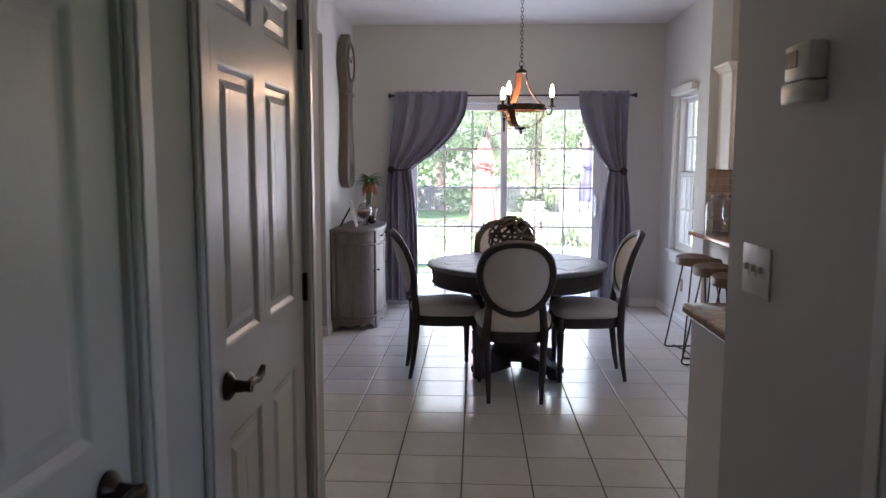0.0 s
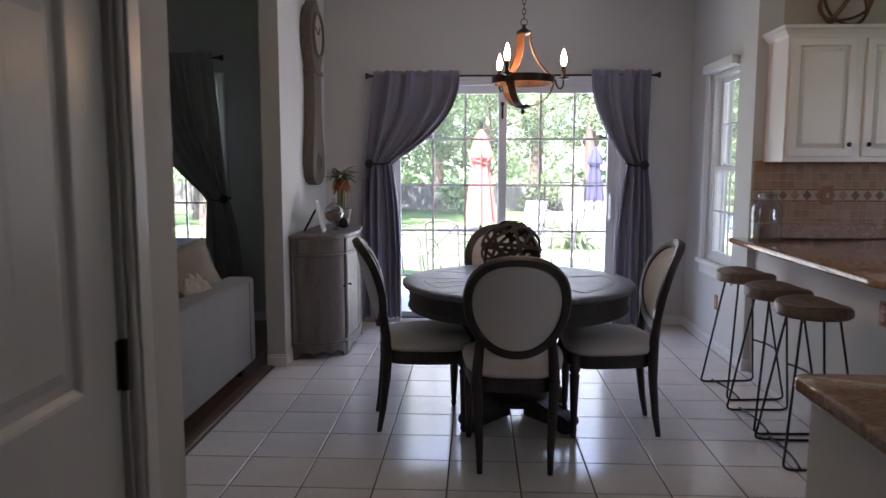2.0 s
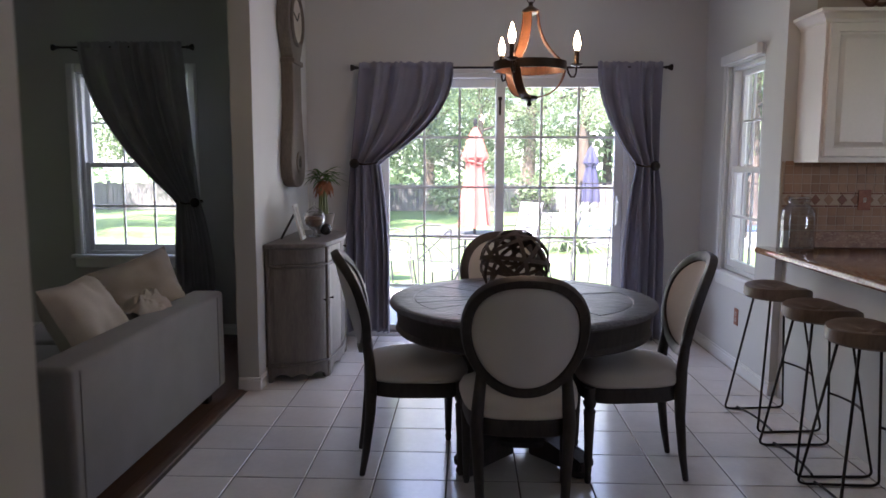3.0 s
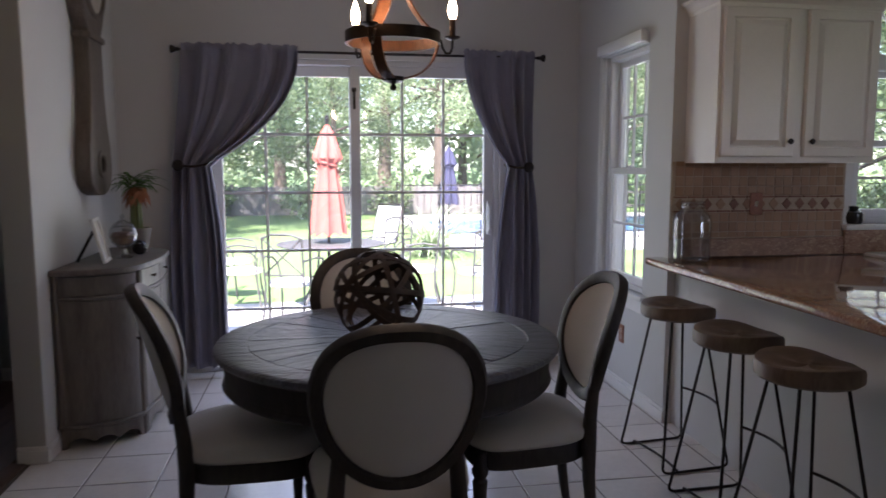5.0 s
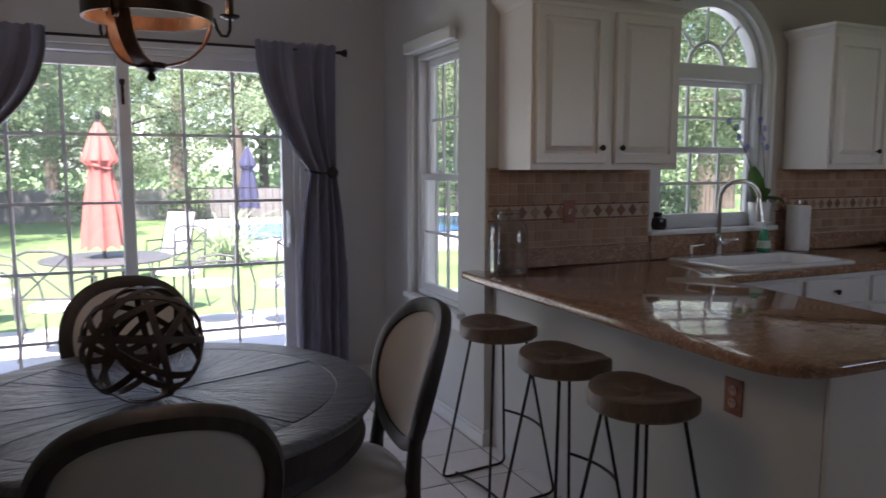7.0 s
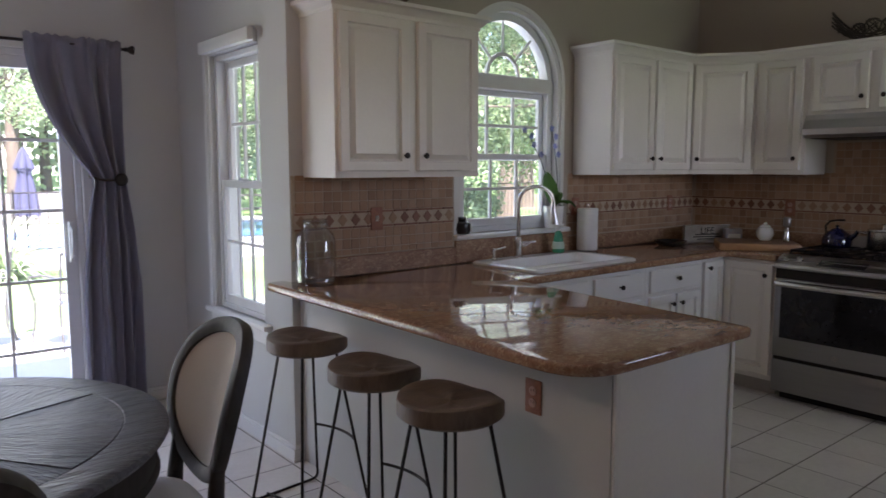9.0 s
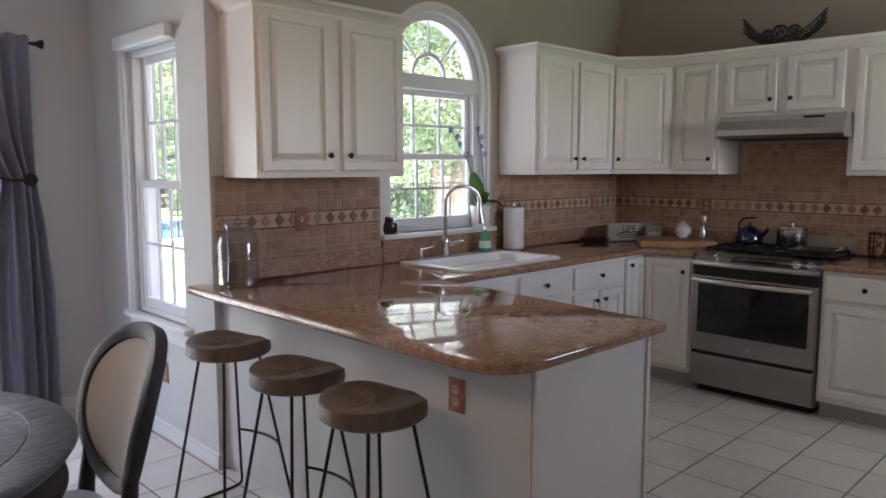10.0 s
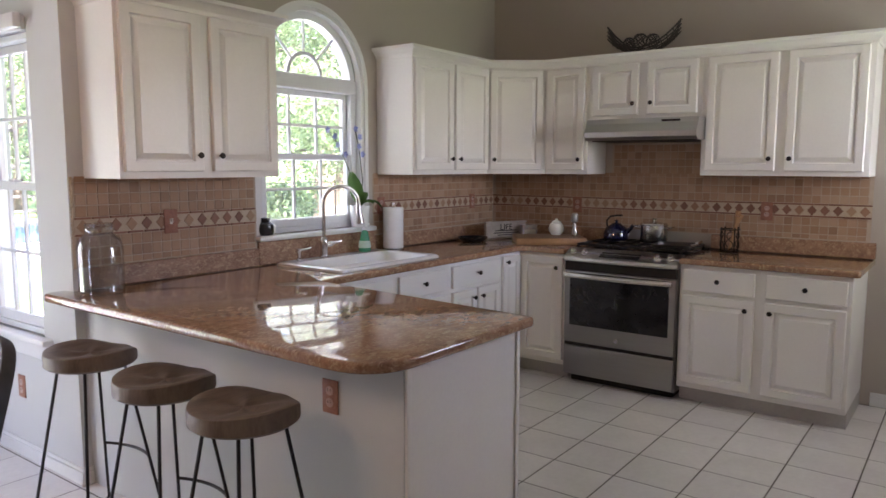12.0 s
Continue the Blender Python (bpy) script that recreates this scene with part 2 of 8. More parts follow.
def lathe(bm, profile, cx=0.0, cy=0.0, seg=24, m=None):
    """profile: (radius, height) from below upwards."""
    rings = []
    for r, z in profile:
        if r < 1e-5:
            rings.append([bm.verts.new((cx, cy, z))])
        else:
            rings.append([bm.verts.new((cx + r * math.cos(2 * math.pi * k / seg), cy + r * math.sin(2 * math.pi * k / seg), z)) for k in range(seg)])
    for a, b in zip(rings, rings[1:]):
        for k in range(seg):
            j = (k + 1) % seg
            if len(a) == 1 and len(b) == 1:
                continue
            if len(a) == 1:
                bm.faces.new((a[0], b[j], b[k]))
            elif len(b) == 1:
                bm.faces.new((a[k], a[j], b[0]))
            else:
                bm.faces.new((a[k], a[j], b[j], b[k]))
    for ring, flip in ((rings[0], True), (rings[-1], False)):
        if len(ring) > 1:
            bm.faces.new(ring[::-1] if flip else ring)
    if m is not None:
        bmesh.ops.transform(bm, matrix=m, verts=[v for ring in rings for v in ring])
    return bm


def prism(bm, outline, z0, z1, bevel=0.0, m=None):
    """An upright solid over an outline of (x, y)."""
    low = [bm.verts.new((x, y, z0)) for x, y in outline]
    top = [bm.verts.new((x, y, z1)) for x, y in outline]
    n = len(low)
    faces = [bm.faces.new(low[::-1]), bm.faces.new(top)]
    faces += [bm.faces.new((low[i], low[(i + 1) % n], top[(i + 1) % n], top[i])) for i in range(n)]
    bmesh.ops.recalc_face_normals(bm, faces=faces)
    verts = low + top
    if bevel:
        edges = [e for f in faces[:2] for e in f.edges]
        res = bmesh.ops.bevel(bm, geom=edges, offset=bevel, segments=3, affect="EDGES", profile=0.5)
        verts = list({v for f in res["faces"] for v in f.verts} | {v for v in verts if v.is_valid})
    if m is not None:
        bmesh.ops.transform(bm, matrix=m, verts=verts)
    return bm


def mesh_of(name, bm, material, smooth=True):
    bmesh.ops.recalc_face_normals(bm, faces=bm.faces)
    me = bpy.data.meshes.new(name)
    bm.to_mesh(me)
    bm.free()
    if smooth:
        me.shade_smooth()
        me.set_sharp_from_angle(angle=radians(38))
    me.materials.append(material)
    return me


def part(name, bm, material, parent=None, label="", smooth=True):
    ob = new(name, mesh_of(name, bm, material, smooth))
    if parent is not None:
        ob.parent = parent
    if label:
        ob["label"] = label
    return ob


def thing(name, label, category, x=0.0, y=0.0, z=0.0, turn=0.0, group="", kind=""):
    ob = new(name)
    ob.empty_display_size = 0.1
    ob.matrix_basis = pose(x, y, z, 0, 0, turn)
    return tagged(ob, label, category, group, kind)


def B(*a, **k):
    return box(bmesh.new(), *a, **k)

# ---- the rooms ----
NOOK_Y = 6.045
CEIL_Z, BACK_Y, NOOK_L, NOOK_R, KIT_Y, STOVE_X = 2.87, 7.53, -1.262, 1.89, 6.08, 5.40
PENX, PENY = 1.935, 4.185
HALL_L, HALL_R, HALL_LE, HALL_RE = -0.57, 0.72, 2.64, 2.08
SILL_Z, SPRING_Z, ARCH_X, ARCH_R = 1.085, 1.985, 3.40, 0.47


def wall(name, label, material, axis, at, depth, u0, u1, holes=(), z0=0.0, z1=CEIL_Z, arch=None):
    """A wall across `axis` from at to at + depth, running from u0 to u1, with oblong holes (u0, u1, z0, z1)."""
    bm = bmesh.new()
    lo, hi = min(at, at + depth), max(at, at + depth)

    def piece(a, b, c, d):
        if b - a > 1e-4 and d - c > 1e-4:
            box(bm, *((lo, hi, a, b) if axis == "x" else (a, b, lo, hi)), c, d)

    cuts = sorted({u0, u1, *[h[0] for h in holes], *[h[1] for h in holes]})
    for a, b in zip(cuts, cuts[1:]):
        z = z0
        for h in sorted((h for h in holes if h[0] <= a and h[1] >= b), key=lambda h: h[2]):
            piece(a, b, z, h[2])
            z = h[3]
        piece(a, b, z, z1)
    if arch:
        cx, zs, r = arch
        n = 28
        for i in range(n):
            a, b = math.pi * i / n, math.pi * (i + 1) / n
            p = [(cx + r * math.cos(a), zs + r * math.sin(a)), (cx + r * math.cos(b), zs + r * math.sin(b))]
            q = [(cx + r * math.cos(b), zs + r + 0.001), (cx + r * math.cos(a), zs + r + 0.001)]
            ring = p + q
            f0 = [bm.verts.new((u, lo, w)) for u, w in ring]
            f1 = [bm.verts.new((u, hi, w)) for u, w in ring]
            bm.faces.new(f0)
            bm.faces.new(f1[::-1])
            for k in range(4):
                bm.faces.new((f0[k], f0[(k + 1) % 4], f1[(k + 1) % 4], f1[k]))
    return tagged(part(name, bm, material, smooth=False), label, "wall", kind="structure")


SLIDER = (-0.715, 1.305, 0.0, 2.125)
LRWIN = (-3.13, -2.22, 0.665, 2.13)
NOOKWIN = (6.385, 7.00, 0.66, 2.10)
wall("wall_back", "light grey painted wall round the patio door", GREY_WALL, "y", BACK_Y, 0.16, NOOK_L - 0.13, NOOK_R + 0.16, [SLIDER])
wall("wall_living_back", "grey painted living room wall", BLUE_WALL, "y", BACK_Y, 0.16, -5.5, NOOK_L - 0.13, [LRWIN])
wall("wall_nook_left", "light grey wall between dining nook and living room", GREY_WALL, "x", NOOK_L, -0.13, NOOK_Y, BACK_Y)
wall("wall_nook_right", "light grey wall with a narrow window", GREY_WALL, "x", NOOK_R, 0.16, KIT_Y, BACK_Y, [NOOKWIN])
wall("wall_kitchen_window", "tan painted kitchen wall with an arched window", TAN_WALL, "y", KIT_Y, 0.16, NOOK_R + 0.16, STOVE_X + 0.16, [(ARCH_X - ARCH_R, ARCH_X + ARCH_R, SILL_Z, SPRING_Z + ARCH_R)], arch=(ARCH_X, SPRING_Z, ARCH_R))
wall("wall_stove", "tan painted kitchen wall behind the range", TAN_WALL, "x", STOVE_X, 0.16, 2.0, KIT_Y)
# the opening in this unseen wall is added to brighten the kitchen
wall("wall_kitchen_front", "tan painted kitchen wall", TAN_WALL, "y", 2.12, -0.12, HALL_R + 0.12, STOVE_X + 0.16, [(3.9, 5.0, 1.35, 2.2)])
# slab added out of view to block the sun from the front opening
tagged(part("eave", B(3.3, STOVE_X + 0.3, 0.5, 1.998, 2.35, 2.47), TRIM, smooth=False), "unseen white slab added to keep sun out of the front opening", "eave", kind="structure")
wall("wall_hall_right", "grey painted hall wall with a doorway", GREY_WALL, "x", HALL_R, 0.12, -2.0, HALL_RE, [(0.40, 1.22, 0.0, 2.05)])
# side room added out of view; its opening brightens the hall doors
wall("wall_side_room_end", "unseen grey side room wall with an added light opening", GREY_WALL, "x", 3.0, 0.12, -1.2, 1.99, [(0.4, 0.9, 1.1, 1.7)])
wall("wall_side_room_back", "unseen grey wall of the added side room", GREY_WALL, "y", -1.2, -0.12, HALL_R + 0.12, 3.12)
tagged(part("floor_side_room", B(HALL_R + 0.051, 3.0, -1.2, 1.999, -0.06, -0.002), GREY_WALL, smooth=False), "unseen pale floor of the added side room", "floor", kind="structure")
wall("wall_hall_left", "grey painted hall wall with two doors", GREY_WALL, "x", HALL_L, -0.12, -2.0, HALL_LE, [(1.52, 2.40, 0.0, 2.05), (0.32, 1.16, 0.0, 2.05)])
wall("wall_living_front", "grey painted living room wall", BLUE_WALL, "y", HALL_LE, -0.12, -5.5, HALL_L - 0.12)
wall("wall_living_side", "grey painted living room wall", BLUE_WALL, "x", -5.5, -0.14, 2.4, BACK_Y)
wall("wall_hall_end", "grey painted hall wall", GREY_WALL, "y", -2.0, -0.12, HALL_L - 1.0, HALL_R + 0.12)
wall("wall_closet", "grey painted closet wall", GREY_WALL, "x", HALL_L - 0.9, -0.1, -2.0, HALL_LE - 0.12)
bm = B(-5.7, STOVE_X + 0.2, -2.2, BACK_Y + 0.2, CEIL_Z, CEIL_Z + 0.15)
tagged(part("ceiling", bm, CEIL, smooth=False), "smooth white painted ceiling", "ceiling", kind="structure")
floor = tagged(part("floor", box(B(-1.36, STOVE_X + 0.1, 2.0, BACK_Y + 0.1, -0.06, -0.0016), -1.36, HALL_R + 0.05, -2.1, 2.0, -0.06, -0.0016), GROUT, smooth=False), "cream ceramic tile floor with brown grout", "floor", kind="structure")
wood = thing("floor_living", "dark wooden living room floor", "floor", kind="structure")
for i in range(30):
    x = -1.43 - 0.13 * (i + 1)
    part("plank", B(x, x + 0.128, HALL_LE, BACK_Y, -0.05, -0.002), WOODFLOOR, wood, smooth=False)
tagged(part("threshold", B(-1.43, -1.355, HALL_LE, NOOK_Y, -0.05, 0.008, bevel=0.005), WOODFLOOR), "dark wooden strip between tile and wood floor", "threshold", kind="structure")


def skirting(name, axis, at, out, u0, u1, h=0.085):
    bm = bmesh.new()
    for a, b, z0, z1 in ((0, 0.013, 0, h - 0.02), (0, 0.009, h - 0.02, h)):
        lo, hi = sorted((at, at + out * b))
        box(bm, *((lo, hi, u0, u1) if axis == "x" else (u0, u1, lo, hi)), z0, z1, bevel=0.003, seg=1)
    return tagged(part(name, bm, TRIM), "white painted baseboard", "baseboard", kind="structure")


# thin cap in the living room paint, also darkening this end for its shade
tagged(part("wall_nook_end", B(NOOK_L - 0.13, NOOK_L - 0.002, NOOK_Y - 0.004, NOOK_Y, 0.0, 2.525), BLUE_WALL, smooth=False), "grey painted wall end at the living room opening, darkened for its shade", "wall", kind="structure")
skirting("baseboard", "x", NOOK_L, 1, NOOK_Y, BACK_Y)
skirting("baseboard", "y", BACK_Y, -1, NOOK_L + 0.013, SLIDER[0] - 0.058)
skirting("baseboard", "y", BACK_Y, -1, SLIDER[1] + 0.058, NOOK_R - 0.013)
skirting("baseboard", "x", NOOK_R, -1, KIT_Y - 0.015, BACK_Y)
skirting("baseboard", "y", KIT_Y, -1, NOOK_R, NOOK_R + 0.045)
skirting("baseboard", "y", NOOK_Y - 0.004, -1, NOOK_L - 0.13, NOOK_L + 0.013)
skirting("baseboard", "x", STOVE_X, -1, 3.10, 3.28)
skirting("baseboard", "x", HALL_R, -1, 1.3, HALL_RE)
tagged(part("wall_header", B(NOOK_L - 0.13, NOOK_L, HALL_LE + 0.002, NOOK_Y - 0.002, 2.525, CEIL_Z), GREY_WALL, smooth=False), "grey painted header over the opening to the living room", "wall", kind="structure")
skirting("baseboard", "y", BACK_Y, -1, -5.4, NOOK_L - 0.13)


# ---- glazed openings: everything in a local frame, u along the wall, v outwards, w up ----
def local(axis, at, flip):
    """Matrix from (u, v, w) to the world: u along the wall, v out of the room."""
    if axis == "y":
        return Matrix(((1, 0, 0, 0), (0, 1, 0, at), (0, 0, 1, 0), (0, 0, 0, 1)))
    return Matrix(((0, 1, 0, at), (1, 0, 0, 0), (0, 0, 1, 0), (0, 0, 0, 1)))


def bar_frame(bm, u0, u1, w0, w1, v0, v1, t, m, tb=None):
    tb = tb or t
    box(bm, u0, u0 + t, v0, v1, w0, w1, bevel=0.004, seg=1, m=m)
    box(bm, u1 - t, u1, v0, v1, w0, w1, bevel=0.004, seg=1, m=m)
    box(bm, u0 + t, u1 - t, v0 + 0.001, v1 - 0.001, w0, w0 + tb, bevel=0.004, seg=1, m=m)
    box(bm, u0 + t, u1 - t, v0 + 0.001, v1 - 0.001, w1 - t, w1, bevel=0.004, seg=1, m=m)


def sash(parent, name, u0, u1, w0, w1, v, cols, rows, m, t=0.05, bars=0.016, tb=None, thick=0.035, label="", levels=None):
    bm = bmesh.new()
    bar_frame(bm, u0, u1, w0, w1, v, v + thick, t, m, tb)
    s = part(name, bm, VINYL, parent, label)
    a, b, c, d = u0 + t, u1 - t, w0 + (tb or t), w1 - t
    pb = bmesh.new()
    pb.faces.new([pb.verts.new(m @ Vector((pu, v + thick * 0.5, pw))) for pu, pw in ((a, c), (b, c), (b, d), (a, d))])
    pane = part("pane", pb, GLASS, s, smooth=False)
    pane.visible_shadow = False
    for i in range(1, cols):
        u = a + (b - a) * i / cols
        part("muntin", box(bmesh.new(), u - bars / 2, u + bars / 2, v + thick * 0.3, v + thick * 0.72, c, d, m=m), VINYL, s, smooth=False)
    for w in levels or [c + (d - c) * i / rows for i in range(1, rows)]:
        part("muntin", box(bmesh.new(), a, b, v + thick * 0.28, v + thick * 0.74, w - bars / 2, w + bars / 2, m=m), VINYL, s, smooth=False)
    return s


# patio door
M = local("y", BACK_Y, False)
door = thing("door_1", "white sliding patio door with grilled glass panels", "patio door", kind="structure")
bm = bmesh.new()
u0, u1, w0, w1 = SLIDER
bar_frame(bm, u0, u1, w0, w1, 0.0, 0.14, 0.035, M, 0.03)
part("door_frame", bm, VINYL, door)
bm = bmesh.new()
for a, b, c, d in ((u0 - 0.055, u0, 0, w1 + 0.045), (u1, u1 + 0.055, 0, w1 + 0.045), (u0, u1, w1, w1 + 0.045)):
    box(bm, a, b, -0.018, 0.0, c, d, bevel=0.005, seg=1, m=M)
part("casing", bm, TRIM, door)
mid = 0.29
ROW_Z = (0.41, 0.82, 1.225, 1.627)
s1 = sash(door, "fixed_panel", u0 + 0.035, mid + 0.03, 0.03, w1 - 0.035, 0.075, 3, 5, M, t=0.07, bars=0.018, tb=0.05, thick=0.04, levels=ROW_Z)
s2 = sash(door, "sliding_panel", mid - 0.035, u1 - 0.035, 0.03, w1 - 0.035, 0.025, 3, 5, M, t=0.07, bars=0.018, tb=0.05, thick=0.04, levels=ROW_Z)
bm = bmesh.new()
box(bm, u1 - 0.085, u1 - 0.055, -0.012, 0.024, 0.92, 1.16, bevel=0.006, m=M)
tube(bm, [M @ Vector(p) for p in ((u1 - 0.075, -0.01, 0.95), (u1 - 0.075, -0.045, 0.97), (u1 - 0.075, -0.045, 1.11), (u1 - 0.075, -0.01, 1.13))], 0.008)
part("pull_handle", bm, VINYL, s2)
part("latch", box(B(mid - 0.014, mid + 0.004, BACK_Y + 0.014, BACK_Y + 0.025, 1.80, 1.93, bevel=0.003, seg=1), mid - 0.020, mid + 0.010, BACK_Y + 0.012, BACK_Y + 0.025, 1.915, 1.945, bevel=0.003, seg=1), BLACK, s2, "black safety latch")
part("track", B(u0, u1, BACK_Y - 0.004, BACK_Y + 0.13, 0.0, 0.03, bevel=0.004), VINYL, door)
fv = tagged(part("floor_vent", B(-0.305, 0.005, BACK_Y - 0.225, BACK_Y - 0.115, 0.0, 0.004, bevel=0.0015, seg=1), BLACK), "white slatted floor register by the patio door", "floor vent", kind="structure")
for i in range(15):
    part("slat", B(-0.292 + 0.0195 * i, -0.281 + 0.0195 * i, BACK_Y - 0.21, BACK_Y - 0.13, 0.004, 0.008), PLASTIC, fv, smooth=False)
for y in (BACK_Y - 0.225, BACK_Y - 0.128):
    part("rim", B(-0.305, 0.005, y, y + 0.013, 0.004, 0.009, bevel=0.002, seg=1), PLASTIC, fv)


def window(name, label, axis, at, hole, cols, rows, casing=0.075, blind=False, near=True):
    m = local(axis, at, False)
    win = thing(name, label, "window", kind="structure")
    u0, u1, w0, w1 = hole
    bm = bmesh.new()
    bar_frame(bm, u0, u1, w0, w1, 0.02, 0.13, 0.03, m)
    part("window_frame", bm, VINYL, win)
    bm = bmesh.new()
    for a, b, c, d in ((u0 - casing, u0, w0 - 0.02, w1 + casing), (u1, u1 + casing, w0 - 0.02, w1 + casing), (u0, u1, w1, w1 + casing)):
        if a < u0 and not near:
            continue
        box(bm, a, b, -0.02, 0.0, c, d, bevel=0.006, seg=1, m=m)
        box(bm, a + 0.01, b - 0.01, -0.028, -0.02, c, d - 0.01, bevel=0.004, seg=1, m=m)
    part("casing", bm, TRIM, win)
    bm = box(bmesh.new(), u0 - casing - 0.02, u1 + casing + 0.02, -0.05, 0.02, w0 - 0.03, w0, bevel=0.008, m=m)
    box(bm, u0 - casing, u1 + casing, -0.02, 0.0, w0 - 0.11, w0 - 0.03, bevel=0.005, seg=1, m=m)
    part("window_sill", bm, TRIM, win)
    wm = (w0 + w1) / 2
    sash(win, "upper_sash", u0 + 0.03, u1 - 0.03, wm - 0.02, w1 - 0.03, 0.075, cols, rows, m, t=0.04)
    lower = sash(win, "lower_sash", u0 + 0.03, u1 - 0.03, w0 + 0.03, wm + 0.02, 0.03, cols, rows, m, t=0.04, tb=0.05)
    part("sash_lock", box(bmesh.new(), (u0 + u1) / 2 - 0.03, (u0 + u1) / 2 + 0.03, 0.025, 0.06, wm + 0.02, wm + 0.035, bevel=0.004, m=m), VINYL, lower)
    if blind:
        part("blind_headrail", box(bmesh.new(), u0 - 0.02, u1 + 0.02, -0.065, -0.028, w1 + 0.005, w1 + 0.07, bevel=0.006, m=m), TRIM, win)
    return win


window("window_1", "white double-hung window with grilles beside the patio door", "x", NOOK_R, NOOKWIN, 3, 2, casing=0.065, blind=True, near=False)
window("window_2", "white double-hung living room window", "y", BACK_Y, LRWIN, 3, 2)

# arched kitchen window
M = local("y", KIT_Y, False)
arch = thing("window_3", "white arched kitchen window with a sunburst top", "window", kind="structure")
L, Rr = ARCH_X - ARCH_R, ARCH_X + ARCH_R


def arc_band(bm, r0, r1, v0, v1, a0=0.0, a1=math.pi, n=28, zs=SPRING_Z):
    ring = []
    for i in range(n + 1):
        a = a0 + (a1 - a0) * i / n
        ring.append([bm.verts.new(M @ Vector((ARCH_X + r * math.cos(a), v, zs + r * math.sin(a)))) for r, v in ((r0, v0), (r1, v0), (r1, v1), (r0, v1))])
    for p, q in zip(ring, ring[1:]):
        for k in range(4):
            bm.faces.new((p[k], p[(k + 1) % 4], q[(k + 1) % 4], q[k]))
    bm.faces.new(ring[0])
    bm.faces.new(ring[-1][::-1])


bm = bmesh.new()
arc_band(bm, ARCH_R - 0.03, ARCH_R, 0.0, 0.06)
arc_band(bm, ARCH_R - 0.055, ARCH_R - 0.03, 0.012, 0.06)
for s in (-1, 1):
    a, b = sorted((ARCH_X + s * ARCH_R, ARCH_X + s * (ARCH_R - 0.03)))
    box(bm, a, b, 0.0, 0.06, SILL_Z, SPRING_Z, m=M)
    a, b = sorted((ARCH_X + s * (ARCH_R - 0.03), ARCH_X + s * (ARCH_R - 0.055)))
    box(bm, a, b, 0.012, 0.06, SILL_Z, SPRING_Z, m=M)
part("casing", bm, TRIM, arch)
bm = bmesh.new()
arc_band(bm, ARCH_R - 0.10, ARCH_R, 0.06, 0.13)
for s in (-1, 1):
    a, b = sorted((ARCH_X + s * ARCH_R, ARCH_X + s * (ARCH_R - 0.10)))
    box(bm, a, b, 0.06, 0.13, SILL_Z, SPRING_Z, m=M)
box(bm, L + 0.055, Rr - 0.055, 0.05, 0.135, SPRING_Z - 0.045, SPRING_Z + 0.045, bevel=0.006, seg=1, m=M)
box(bm, L + 0.10, Rr - 0.10, 0.06, 0.13, SILL_Z, SILL_Z + 0.03, m=M)
part("window_frame", bm, VINYL, arch)
wm = 1.535
sash(arch, "upper_sash", L + 0.10, Rr - 0.10, wm - 0.02, SPRING_Z - 0.045, 0.10, 3, 2, M, t=0.035)
sash(arch, "lower_sash", L + 0.10, Rr - 0.10, SILL_Z + 0.03, wm + 0.02, 0.065, 3, 2, M, t=0.035, tb=0.05)
fan = bmesh.new()
arc_band(fan, 0.125, 0.145, 0.085, 0.105, n=16, zs=SPRING_Z + 0.04)
top = part("sunburst", fan, VINYL, arch)
for k in range(1, 4):
    a = math.pi * k / 4
    part("ray", tube(bmesh.new(), [M @ Vector((ARCH_X + r * math.cos(a), 0.095, SPRING_Z + 0.04 + r * math.sin(a))) for r in (0.14, 0.36)], 0.009, 6), VINYL, top)
bm = bmesh.new()
vs = [bm.verts.new(M @ Vector((ARCH_X + (ARCH_R - 0.1) * math.cos(math.pi * i / 24), 0.096, SPRING_Z + 0.04 + (ARCH_R - 0.1) * math.sin(math.pi * i / 24)))) for i in range(25)]
bm.faces.new(vs)
pane = part("pane", bm, GLASS, top, smooth=False)
pane.visible_shadow = False
bm = box(bmesh.new(), L - 0.01, Rr + 0.03, -0.045, 0.06, SILL_Z - 0.03, SILL_Z, bevel=0.008, m=M)
part("window_sill", bm, TRIM, arch)


